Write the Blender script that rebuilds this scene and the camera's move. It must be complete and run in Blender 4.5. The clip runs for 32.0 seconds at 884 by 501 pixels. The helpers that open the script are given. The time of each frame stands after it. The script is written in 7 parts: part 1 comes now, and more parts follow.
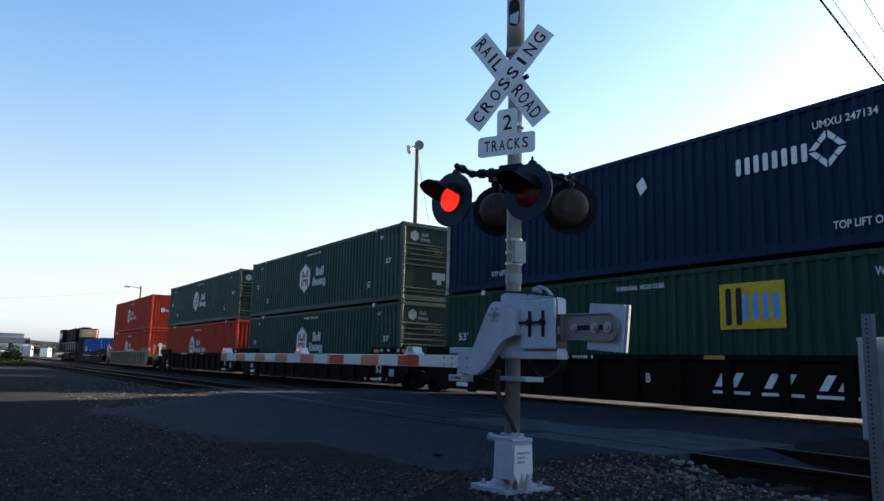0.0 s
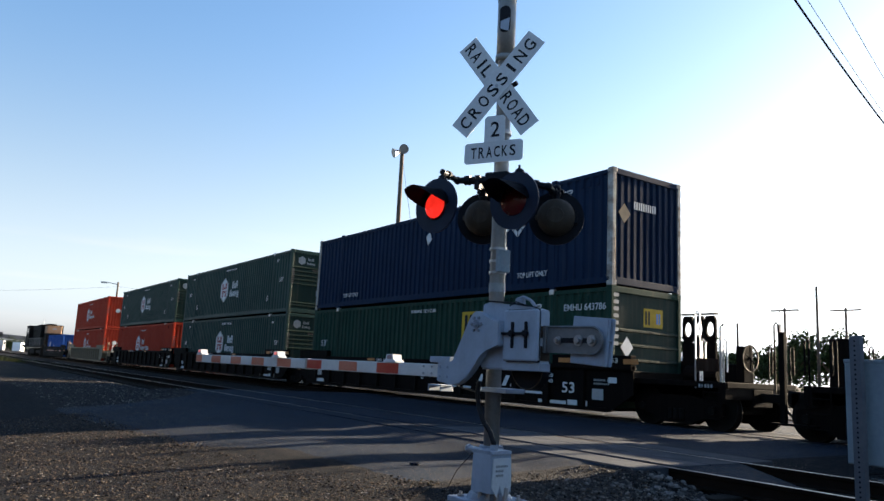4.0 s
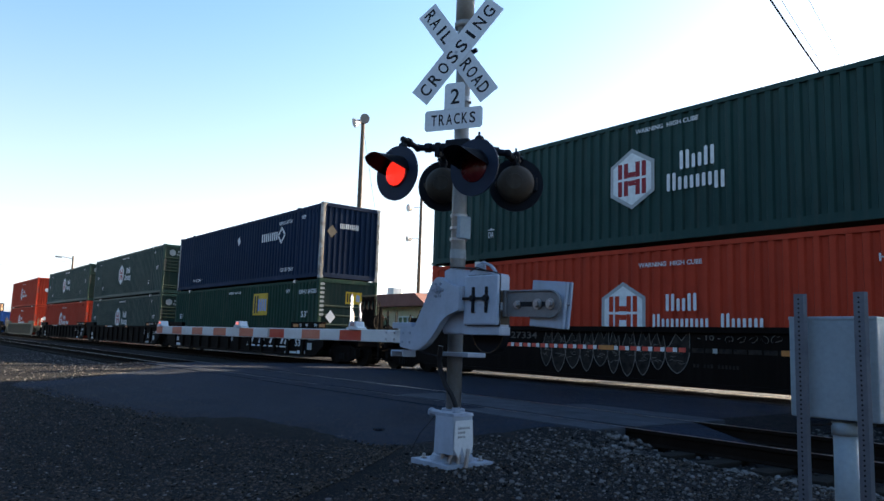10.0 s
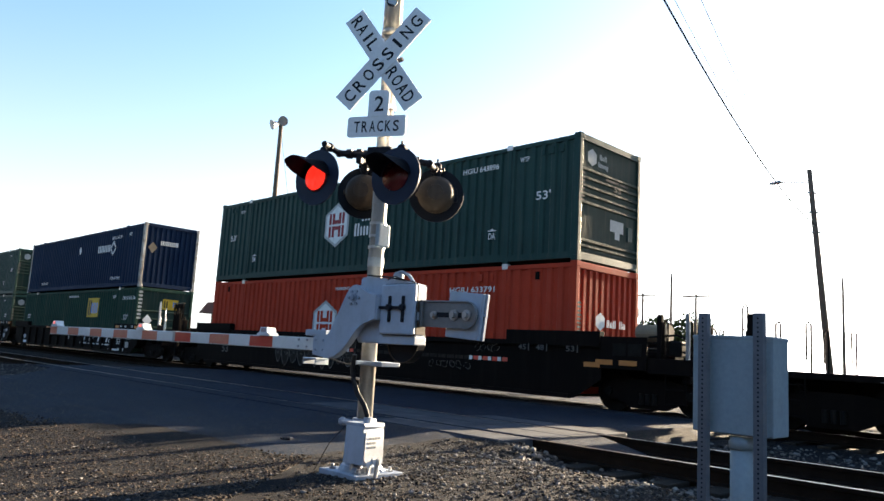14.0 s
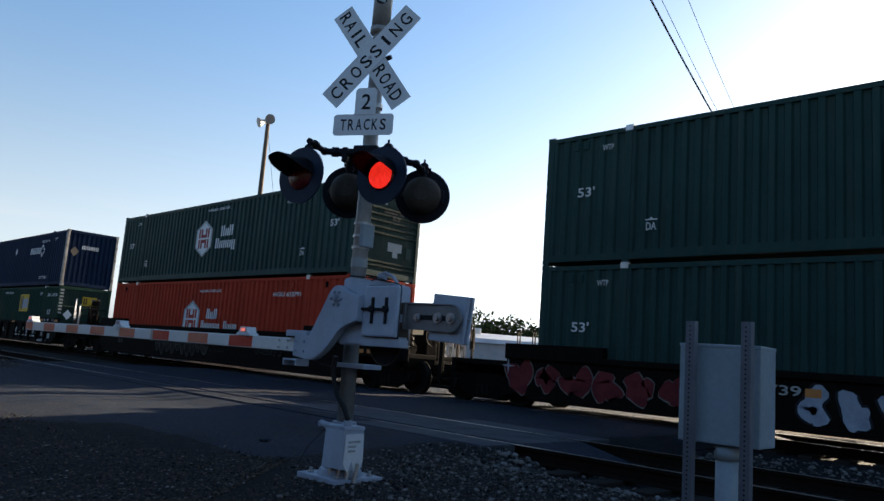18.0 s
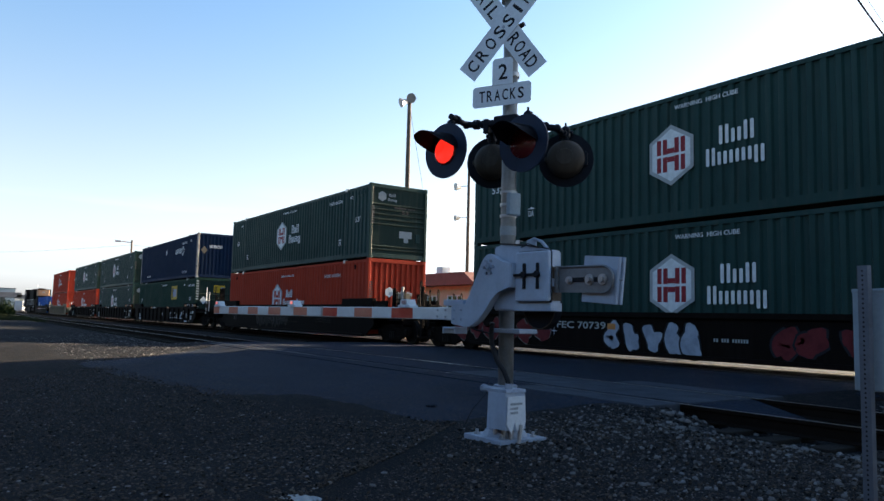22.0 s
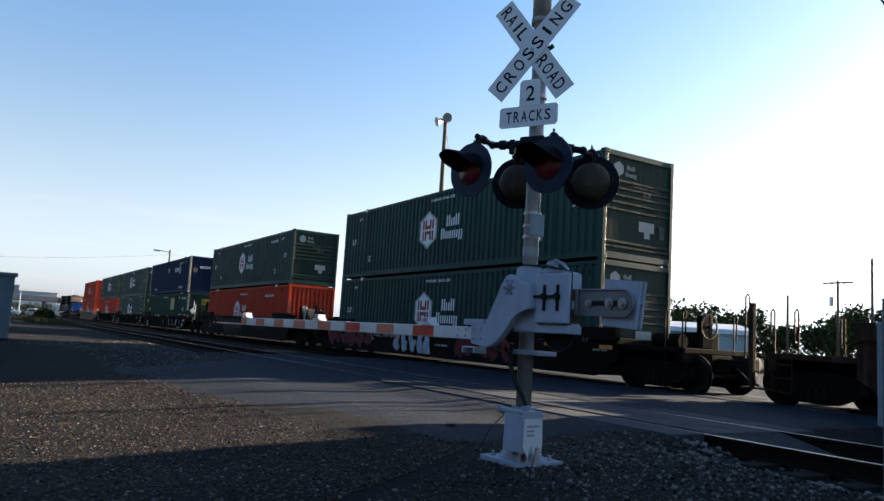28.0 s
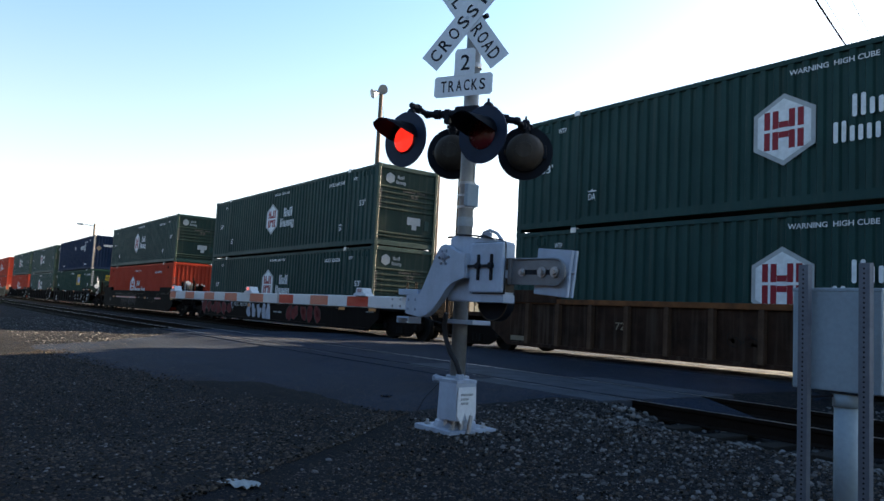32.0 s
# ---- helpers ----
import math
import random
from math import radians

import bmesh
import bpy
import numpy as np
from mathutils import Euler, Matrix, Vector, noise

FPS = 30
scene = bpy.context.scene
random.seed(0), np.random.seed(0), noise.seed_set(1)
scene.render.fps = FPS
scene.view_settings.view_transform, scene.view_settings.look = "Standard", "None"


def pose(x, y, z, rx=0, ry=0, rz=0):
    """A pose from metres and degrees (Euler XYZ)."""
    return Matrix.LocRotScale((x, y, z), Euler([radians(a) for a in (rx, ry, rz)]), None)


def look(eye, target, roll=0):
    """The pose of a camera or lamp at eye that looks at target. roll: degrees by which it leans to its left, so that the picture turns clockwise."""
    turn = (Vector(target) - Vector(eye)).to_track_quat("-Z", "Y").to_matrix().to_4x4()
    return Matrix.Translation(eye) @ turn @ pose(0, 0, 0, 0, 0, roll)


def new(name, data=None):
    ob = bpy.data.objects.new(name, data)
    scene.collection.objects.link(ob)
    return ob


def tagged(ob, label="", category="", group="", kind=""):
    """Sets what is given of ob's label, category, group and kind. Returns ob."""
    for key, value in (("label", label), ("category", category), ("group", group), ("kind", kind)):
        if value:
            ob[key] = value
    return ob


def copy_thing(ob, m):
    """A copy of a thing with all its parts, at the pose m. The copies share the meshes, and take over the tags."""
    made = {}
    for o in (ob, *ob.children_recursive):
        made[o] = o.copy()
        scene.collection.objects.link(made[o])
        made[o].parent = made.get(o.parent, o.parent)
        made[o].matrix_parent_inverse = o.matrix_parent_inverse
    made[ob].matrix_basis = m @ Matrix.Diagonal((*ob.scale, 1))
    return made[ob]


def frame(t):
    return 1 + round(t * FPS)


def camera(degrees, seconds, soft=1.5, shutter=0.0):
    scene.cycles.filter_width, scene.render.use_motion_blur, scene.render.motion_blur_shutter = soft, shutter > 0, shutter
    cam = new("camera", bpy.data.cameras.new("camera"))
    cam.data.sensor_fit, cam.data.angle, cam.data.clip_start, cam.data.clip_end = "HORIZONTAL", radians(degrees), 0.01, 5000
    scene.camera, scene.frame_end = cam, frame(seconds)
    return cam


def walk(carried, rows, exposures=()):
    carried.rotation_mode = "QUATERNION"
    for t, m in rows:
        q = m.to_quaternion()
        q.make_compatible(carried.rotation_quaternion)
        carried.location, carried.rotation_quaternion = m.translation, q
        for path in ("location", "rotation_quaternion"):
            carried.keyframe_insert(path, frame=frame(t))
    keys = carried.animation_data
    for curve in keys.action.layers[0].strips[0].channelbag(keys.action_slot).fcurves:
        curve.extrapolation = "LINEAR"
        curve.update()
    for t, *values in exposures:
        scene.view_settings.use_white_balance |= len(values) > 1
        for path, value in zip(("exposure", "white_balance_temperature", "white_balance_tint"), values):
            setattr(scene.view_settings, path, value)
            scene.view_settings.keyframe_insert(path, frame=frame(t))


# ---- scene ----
import collections

cam = camera(62.3, 32.0)
PATH = [
    (0, 0.075, -0.042, 1.046, 98.78, -1.37, 56.53),
    (0.5, 0.066, -0.035, 1.046, 98.55, -1.54, 56.76),
    (1, 0.061, -0.036, 1.051, 99.47, -1.33, 56.88),
    (1.5, 0.063, -0.045, 1.047, 98.92, -1.58, 56.79),
    (2, 0.004, -0.006, 1.059, 98.50, -2.04, 56.21),
    (2.5, -0.007, 0.010, 1.067, 98.66, -2.12, 56.17),
    (3, -0.030, 0.021, 1.080, 98.51, -2.21, 56.64),
    (3.5, -0.029, 0.013, 1.075, 98.85, -2.83, 56.18),
    (4, -0.022, 0.006, 1.084, 99.20, -2.78, 54.86),
    (4.5, -0.001, -0.019, 1.057, 98.75, -3.71, 53.04),
    (6.5, 0.005, -0.007, 1.057, 98.07, -2.16, 54.88),
    (7, 0.002, -0.004, 1.056, 97.51, -2.40, 55.42),
    (7.5, 0.007, -0.000, 1.062, 98.12, -1.80, 54.62),
    (8, 0.041, -0.018, 1.059, 98.35, -1.55, 54.25),
    (8.5, 0.051, -0.037, 1.047, 98.36, -1.92, 54.05),
    (9, 0.030, -0.018, 1.049, 97.77, -2.02, 54.73),
    (9.5, 0.045, -0.019, 1.046, 96.92, -1.60, 53.81),
    (10, 0.026, -0.011, 1.042, 97.04, -1.86, 52.04),
    (10.5, 0.006, 0.004, 1.051, 97.12, -1.85, 51.73),
    (11, 0.025, -0.026, 1.043, 96.97, -2.24, 52.32),
    (11.5, 0.033, -0.029, 1.041, 97.01, -1.44, 51.12),
    (12, -0.028, -0.003, 1.043, 97.49, -2.46, 49.75),
    (12.5, -0.035, 0.007, 1.056, 97.23, -2.77, 47.67),
    (13, -0.049, 0.016, 1.057, 97.57, -2.96, 47.76),
    (13.5, -0.017, -0.027, 1.045, 97.38, -3.44, 46.75),
    (14, -0.014, -0.022, 1.040, 98.10, -3.29, 45.07),
    (14.5, -0.013, -0.040, 1.043, 99.38, -4.52, 44.98),
    (16.5, -0.033, 0.013, 1.040, 98.66, -4.21, 45.14),
    (17, -0.040, 0.012, 1.037, 98.12, -4.14, 45.70),
    (17.5, -0.078, 0.043, 1.049, 98.31, -4.32, 44.91),
    (18, -0.079, 0.048, 1.049, 98.37, -4.28, 43.78),
    (18.5, -0.063, 0.040, 1.046, 98.24, -4.33, 43.47),
    (19, -0.058, 0.038, 1.048, 97.91, -4.30, 43.81),
    (19.5, -0.052, 0.027, 1.056, 99.01, -3.57, 45.19),
    (20, 0.013, -0.013, 1.057, 99.82, -1.40, 46.11),
    (20.5, 0.029, -0.022, 1.054, 99.16, -1.37, 51.58),
    (21, 0.016, -0.020, 1.047, 98.61, -1.12, 55.32),
    (21.5, 0.025, -0.040, 1.012, 96.88, -1.90, 55.48),
    (22, 0.023, -0.029, 1.026, 95.29, -1.40, 55.89),
    (22.5, 0.038, -0.010, 1.058, 97.96, -1.46, 56.93),
    (23, 0.108, -0.007, 1.041, 97.96, -2.44, 58.31),
    (23.5, 0.099, 0.054, 1.057, 99.04, -2.62, 60.11),
    (24, 0.111, 0.043, 1.054, 99.42, -1.63, 60.36),
    (24.5, 0.116, 0.037, 1.031, 98.06, -2.23, 59.36),
    (25, 0.117, 0.048, 1.031, 98.44, -2.11, 58.26),
    (25.5, 0.112, 0.065, 1.031, 97.96, -2.52, 58.18),
    (27.5, 0.101, 0.042, 1.035, 97.45, -3.46, 57.75),
    (28, 0.085, 0.049, 1.024, 96.68, -3.52, 58.30),
    (28.5, 0.119, 0.018, 1.001, 96.39, -4.31, 56.75),
    (29, 0.111, 0.017, 0.997, 95.59, -3.84, 55.87),
    (29.5, 0.117, 0.018, 1.018, 95.27, -3.56, 55.58),
    (30, 0.137, 0.015, 0.999, 93.21, -2.56, 55.18),
    (30.5, 0.092, 0.058, 1.010, 94.89, -2.26, 57.54),
    (31, 0.137, 0.039, 0.997, 96.47, -2.55, 55.74),
    (31.5, 0.090, 0.076, 0.994, 96.09, -2.48, 53.82),
    (32, 0.070, 0.079, 0.991, 94.95, -3.01, 53.33),
]
# seconds, stops, white balance
EXPOSURE = [
    (0, 3.0, 6950, 11), (3, 3.0, 7000, 11), (4.5, 2.75, 7100, 11), (6.5, 2.5, 6950, 11), (7.1, 2.5, 6950, 11), (8, 2.85, 6850, 11), (9, 3.0, 6850, 11), (10, 3.3, 7150, 11), (11, 3.3, 7150, 11),
    (12, 3.35, 7400, 11), (14.5, 3.35, 7500, 11), (16.5, 1.95, 6800, 11), (17.2, 1.95, 6800, 11), (18, 2.6, 7100, 11), (19, 2.9, 7300, 11), (20, 3.05, 7300, 11), (21, 2.95, 7100, 11), (22, 3.05, 7200, 11),
    (23, 3.0, 7050, 11), (24, 2.85, 6850, 11), (25, 2.92, 7420, 11), (27, 2.8, 7000, 11), (29, 2.75, 6920, 11), (30, 2.68, 6900, 11), (31, 2.95, 6800, 11), (32, 3.35, 7400, 11),
]
walk(cam, [(r[0], pose(*r[1:])) for r in PATH], EXPOSURE)

# ---- daylight: low sun behind the train ----
SUN_EL, SUN_ROT = 10.2, 1.3
SKY = bpy.data.worlds.new("sky")
scene.world = SKY
SKY.use_nodes = True
_n = SKY.node_tree
_sky = _n.nodes.new("ShaderNodeTexSky")
_sky.sky_type = "NISHITA"
_sky.sun_disc = False
_sky.sun_elevation, _sky.sun_rotation = radians(SUN_EL), radians(SUN_ROT)
_sky.air_density, _sky.dust_density, _sky.ozone_density = 1.0, 1.2, 3.0
# thin pale haze low over the horizon
_co = _n.nodes.new("ShaderNodeTexCoord")
_xyz = _n.nodes.new("ShaderNodeSeparateXYZ")
_n.links.new(_co.outputs["Generated"], _xyz.inputs[0])
_low = _n.nodes.new("ShaderNodeMapRange")
_low.interpolation_type = "SMOOTHSTEP"
for _i, _v in zip((1, 2, 3, 4), (0.0, 0.47, 0.85, 0.0)):
    _low.inputs[_i].default_value = _v
_n.links.new(_xyz.outputs[2], _low.inputs[0])
_grey = _n.nodes.new("ShaderNodeRGBToBW")
_n.links.new(_sky.outputs[0], _grey.inputs[0])
_pale = _n.nodes.new("ShaderNodeMix")
_pale.data_type, _pale.blend_type = "RGBA", "MULTIPLY"
_pale.inputs[0].default_value = 1.0
_pale.inputs[7].default_value = (0.86, 1.0, 1.2, 1)
_n.links.new(_grey.outputs[0], _pale.inputs[6])
_rich = _n.nodes.new("ShaderNodeHueSaturation")
_rich.inputs["Hue"].default_value, _rich.inputs["Saturation"].default_value = 0.503, 1.08
_n.links.new(_sky.outputs[0], _rich.inputs["Color"])
_haze = _n.nodes.new("ShaderNodeMix")
_haze.data_type = "RGBA"
for _o, _i in ((_low.outputs[0], 0), (_rich.outputs[0], 6), (_pale.outputs[2], 7)):
    _n.links.new(_o, _haze.inputs[_i])
# faint streaks of high cloud
_mp = _n.nodes.new("ShaderNodeMapping")
_mp.inputs["Scale"].default_value = (1.6, 1.6, 16.0)
_mp.inputs["Rotation"].default_value = (0.06, 0.03, 0)
_n.links.new(_co.outputs["Generated"], _mp.inputs[0])
_cl = _n.nodes.new("ShaderNodeTexNoise")
_cl.inputs["Scale"].default_value, _cl.inputs["Detail"].default_value = 1.7, 5
_n.links.new(_mp.outputs[0], _cl.inputs["Vector"])
_wisp = _n.nodes.new("ShaderNodeMapRange")
for _i, _v in zip((1, 2, 3, 4), (0.52, 0.78, 0.0, 0.35)):
    _wisp.inputs[_i].default_value = _v
_n.links.new(_cl.outputs["Fac"], _wisp.inputs[0])
_band = _n.nodes.new("ShaderNodeMapRange")
_band.interpolation_type = "SMOOTHSTEP"
for _i, _v in zip((1, 2, 3, 4), (0.08, 0.2, 1.0, 0.0)):
    _band.inputs[_i].default_value = _v
_n.links.new(_xyz.outputs[2], _band.inputs[0])
_thin = _n.nodes.new("ShaderNodeMath")
_thin.operation = "MULTIPLY"
_n.links.new(_wisp.outputs[0], _thin.inputs[0])
_n.links.new(_band.outputs[0], _thin.inputs[1])
_veil = _n.nodes.new("ShaderNodeMix")
_veil.data_type = "RGBA"
_lift = _n.nodes.new("ShaderNodeMix")
_lift.data_type, _lift.blend_type = "RGBA", "MULTIPLY"
_lift.inputs[0].default_value = 1.0
_lift.inputs[7].default_value = (1.3, 1.25, 1.3, 1)
_n.links.new(_grey.outputs[0], _lift.inputs[6])
for _o, _i in ((_thin.outputs[0], 0), (_haze.outputs[2], 6), (_lift.outputs[2], 7)):
    _n.links.new(_o, _veil.inputs[_i])
_n.links.new(_veil.outputs[2], _n.nodes["Background"].inputs[0])
_n.nodes["Background"].inputs[1].default_value = 0.0565
_d = Vector((math.sin(radians(SUN_ROT)) * math.cos(radians(SUN_EL)), math.cos(radians(SUN_ROT)) * math.cos(radians(SUN_EL)), math.sin(radians(SUN_EL))))
_sun = bpy.data.lights.new("sun", "SUN")
_sun.energy, _sun.angle, _sun.color = 5.0, radians(0.6), (1.0, 0.86, 0.68)
new("sun", _sun).matrix_world = look(_d * 60, (0, 0, 0))


# ---- materials ----
def material(name, col, rough=0.6, metal=0.0, vary=0.25, scale=3.0, grain=40.0, bump=0.1, tint=None, streak=0.0, spec=0.5, rand=0.0):
    """A painted, stained or raw surface: base colour with broad stains, fine grain, streaks and relief."""
    m = bpy.data.materials.new(name)
    m.use_nodes = True
    nt = m.node_tree
    N, K = nt.nodes, nt.links
    b = N["Principled BSDF"]
    b.inputs["Metallic"].default_value = metal
    b.inputs["Specular IOR Level"].default_value = spec
    co = N.new("ShaderNodeTexCoord")
    n1 = N.new("ShaderNodeTexNoise")
    n1.inputs["Scale"].default_value, n1.inputs["Detail"].default_value, n1.inputs["Roughness"].default_value = scale, 6, 0.65
    n2 = N.new("ShaderNodeTexNoise")
    n2.inputs["Scale"].default_value, n2.inputs["Detail"].default_value = grain, 4
    for n in (n1, n2):
        K.new(co.outputs["Object"], n.inputs["Vector"])
    tint = tint or tuple(c * 0.45 for c in col)
    r1 = N.new("ShaderNodeValToRGB")
    r1.color_ramp.elements[0].position, r1.color_ramp.elements[1].position = 0.38, 0.66
    K.new(n1.outputs["Fac"], r1.inputs[0])
    mix = N.new("ShaderNodeMix")
    mix.data_type = "RGBA"
    mix.inputs[6].default_value, mix.inputs[7].default_value = (*col, 1), (*tint, 1)
    f = N.new("ShaderNodeMath")
    f.operation = "MULTIPLY"
    f.inputs[1].default_value = vary
    K.new(r1.outputs[0], f.inputs[0])
    K.new(f.outputs[0], mix.inputs[0])
    last = mix.outputs[2]
    if streak:
        mp = N.new("ShaderNodeMapping")
        mp.inputs["Scale"].default_value = (9, 9, 0.5)
        K.new(co.outputs["Object"], mp.inputs[0])
        n3 = N.new("ShaderNodeTexNoise")
        n3.inputs["Scale"].default_value, n3.inputs["Detail"].default_value = 1.0, 5
        K.new(mp.outputs[0], n3.inputs["Vector"])
        r3 = N.new("ShaderNodeValToRGB")
        r3.color_ramp.elements[0].position, r3.color_ramp.elements[1].position = 0.5, 0.78
        K.new(n3.outputs["Fac"], r3.inputs[0])
        f3 = N.new("ShaderNodeMath")
        f3.operation = "MULTIPLY"
        f3.inputs[1].default_value = streak
        K.new(r3.outputs[0], f3.inputs[0])
        mx = N.new("ShaderNodeMix")
        mx.data_type = "RGBA"
        mx.inputs[7].default_value = (0.16, 0.13, 0.1, 1)
        K.new(f3.outputs[0], mx.inputs[0])
        K.new(last, mx.inputs[6])
        last = mx.outputs[2]
    hs = N.new("ShaderNodeHueSaturation")
    mr = N.new("ShaderNodeMapRange")
    mr.inputs[3].default_value, mr.inputs[4].default_value = 0.85, 1.15
    K.new(n2.outputs["Fac"], mr.inputs[0])
    val = mr.outputs[0]
    if rand:
        oi = N.new("ShaderNodeNewGeometry")
        m2 = N.new("ShaderNodeMapRange")
        m2.inputs[3].default_value, m2.inputs[4].default_value = 1 - rand, 1 + rand
        K.new(oi.outputs["Random Per Island"], m2.inputs[0])
        mm = N.new("ShaderNodeMath")
        mm.operation = "MULTIPLY"
        K.new(val, mm.inputs[0])
        K.new(m2.outputs[0], mm.inputs[1])
        val = mm.outputs[0]
    K.new(val, hs.inputs["Value"])
    K.new(last, hs.inputs["Color"])
    K.new(hs.outputs[0], b.inputs["Base Color"])
    rr = N.new("ShaderNodeMapRange")
    rr.inputs[3].default_value, rr.inputs[4].default_value = max(0.05, rough - 0.12), min(1, rough + 0.12)
    K.new(n1.outputs["Fac"], rr.inputs[0])
    K.new(rr.outputs[0], b.inputs["Roughness"])
    if bump:
        bp = N.new("ShaderNodeBump")
        bp.inputs["Strength"].default_value, bp.inputs["Distance"].default_value = bump, 0.01
        K.new(n2.outputs["Fac"], bp.inputs["Height"])
        K.new(bp.outputs[0], b.inputs["Normal"])
    return m


def glow(name, col, power):
    m = bpy.data.materials.new(name)
    m.use_nodes = True
    b = m.node_tree.nodes["Principled BSDF"]
    b.inputs["Base Color"].default_value = (*col, 1)
    b.inputs["Emission Color"].default_value = (*col, 1)
    b.inputs["Emission Strength"].default_value = power
    return m


def dented(name, col, tint):
    """Smooth painted sheet, dented and streaked, with a dull sheen."""
    m = material(name, col, 0.7, vary=0.6, scale=2.0, streak=0.12, tint=tint, bump=0, spec=0.1)
    N, K = m.node_tree.nodes, m.node_tree.links
    co = N.new("ShaderNodeTexCoord")
    mp = N.new("ShaderNodeMapping")
    mp.inputs["Scale"].default_value = (3.0, 3.0, 0.8)
    K.new(co.outputs["Object"], mp.inputs[0])
    n = N.new("ShaderNodeTexNoise")
    n.inputs["Scale"].default_value, n.inputs["Detail"].default_value = 1.6, 2
    K.new(mp.outputs[0], n.inputs["Vector"])
    b = N.new("ShaderNodeBump")
    b.inputs["Strength"].default_value, b.inputs["Distance"].default_value = 0.25, 0.03
    K.new(n.outputs["Fac"], b.inputs["Height"])
    K.new(b.outputs[0], N["Principled BSDF"].inputs["Normal"])
    return m


GREENEND = dented("dented_green_end_sheet", (0.01, 0.027, 0.022), (0.014, 0.025, 0.02))
GREEN = material("green_container_paint", (0.0094, 0.04, 0.0365), 0.55, vary=0.55, scale=0.8, streak=0.1, tint=(0.0062, 0.0255, 0.0235), spec=0.12)
DKGREEN = material("dull_green_container_paint", (0.014, 0.045, 0.032), 0.72, vary=0.5, scale=0.8, streak=0.2, tint=(0.011, 0.03, 0.023), spec=0.07)
RED = material("red_container_paint", (0.38, 0.042, 0.02), 0.72, vary=0.5, scale=0.8, streak=0.1, tint=(0.25, 0.03, 0.016), spec=0.07)
BLUE = material("navy_container_paint", (0.0062, 0.0195, 0.0475), 0.7, vary=0.5, scale=0.8, streak=0.06, tint=(0.0058, 0.0145, 0.032), spec=0.07)
LTBLUE = material("bright_blue_container_paint", (0.015, 0.075, 0.28), 0.7, vary=0.4, scale=0.8, streak=0.1, spec=0.07)
WHITE = material("white_sign_paint", (0.66, 0.68, 0.69), 0.5, vary=0.2, scale=4, bump=0.03, spec=0.25, tint=(0.5, 0.5, 0.5))
DECAL = material("weathered_white_decal", (0.6, 0.62, 0.62), 0.7, vary=0.5, scale=9, grain=60, bump=0.03, tint=(0.36, 0.38, 0.38), spec=0.06)
GREYDECAL = material("grey_decal", (0.3, 0.32, 0.32), 0.55, vary=0.3, scale=6, bump=0.03, spec=0.2)
DIMDECAL = material("dim_grimy_grey_decal", (0.1, 0.095, 0.09), 0.7, vary=0.6, scale=7, bump=0.03, tint=(0.05, 0.046, 0.043), spec=0.06)
REDDECAL = material("dark_red_decal", (0.22, 0.012, 0.02), 0.5, vary=0.3, scale=6, bump=0.03, spec=0.2)
YELLOW = material("yellow_decal", (0.5, 0.32, 0.03), 0.6, vary=0.4, scale=6, bump=0.03, spec=0.1)
SKYBLUE = material("sky_blue_decal", (0.04, 0.2, 0.55), 0.5, vary=0.2, scale=6, bump=0.03)
WORNWHITE = material("worn_white_post_paint", (0.4, 0.39, 0.36), 0.75, vary=0.85, scale=5, streak=0.7, tint=(0.15, 0.11, 0.08), spec=0.06)
BLACKTXT = material("black_letters", (0.015, 0.016, 0.02), 0.5, vary=0.3, scale=8, bump=0.02, spec=0.1)
CARBLACK = material("grimy_black_car_paint", (0.005, 0.004, 0.0037), 0.75, vary=0.6, scale=1.5, streak=0.025, tint=(0.009, 0.006, 0.005), bump=0.2, spec=0.03)
CARBROWN = material("rusty_brown_car_paint", (0.034, 0.0175, 0.011), 0.8, vary=0.75, scale=2.0, streak=0.2, tint=(0.014, 0.008, 0.006), bump=0.3, spec=0.05)
CARRUST = material("rusty_orange_chord_paint", (0.14, 0.055, 0.022), 0.8, vary=0.8, scale=2.5, tint=(0.04, 0.02, 0.012), bump=0.3, spec=0.06)
CARRIB = material("worn_brown_rib_paint", (0.075, 0.043, 0.027), 0.8, vary=0.7, scale=3.0, streak=0.15, tint=(0.03, 0.017, 0.012), bump=0.3, spec=0.05)
CARTAN = material("faded_tan_car_paint", (0.2, 0.16, 0.11), 0.7, vary=0.5, scale=2.0, streak=0.3, tint=(0.1, 0.08, 0.06), spec=0.1)
ORANGE = material("orange_reflector_strip", (0.45, 0.16, 0.03), 0.5, vary=0.4, scale=8, bump=0.02)
STEEL = material("galvanised_steel", (0.42, 0.43, 0.44), 0.42, 0.85, vary=0.4, scale=7, tint=(0.28, 0.28, 0.29), streak=0.15)
ALU = material("silver_mast_paint", (0.3, 0.29, 0.27), 0.5, 0.3, vary=0.6, scale=6, tint=(0.17, 0.155, 0.14), streak=0.4)
SILVER = material("silver_grey_enamel", (0.37, 0.435, 0.52), 0.5, 0.08, vary=0.45, scale=5, tint=(0.25, 0.29, 0.345), streak=0.15, bump=0.05, spec=0.3)
CAST = material("painted_cast_iron", (0.31, 0.36, 0.43), 0.55, 0.05, vary=0.6, scale=8, tint=(0.15, 0.17, 0.2), bump=0.3, spec=0.3)
ARMGREY = material("dull_zinc_plate", (0.2, 0.205, 0.21), 0.5, 0.4, vary=0.5, scale=6, tint=(0.12, 0.12, 0.12), bump=0.1, spec=0.3)
SIGBLACK = material("matt_black_signal_paint", (0.006, 0.008, 0.013), 0.55, vary=0.5, scale=6, tint=(0.012, 0.014, 0.018), bump=0.08, spec=0.12)
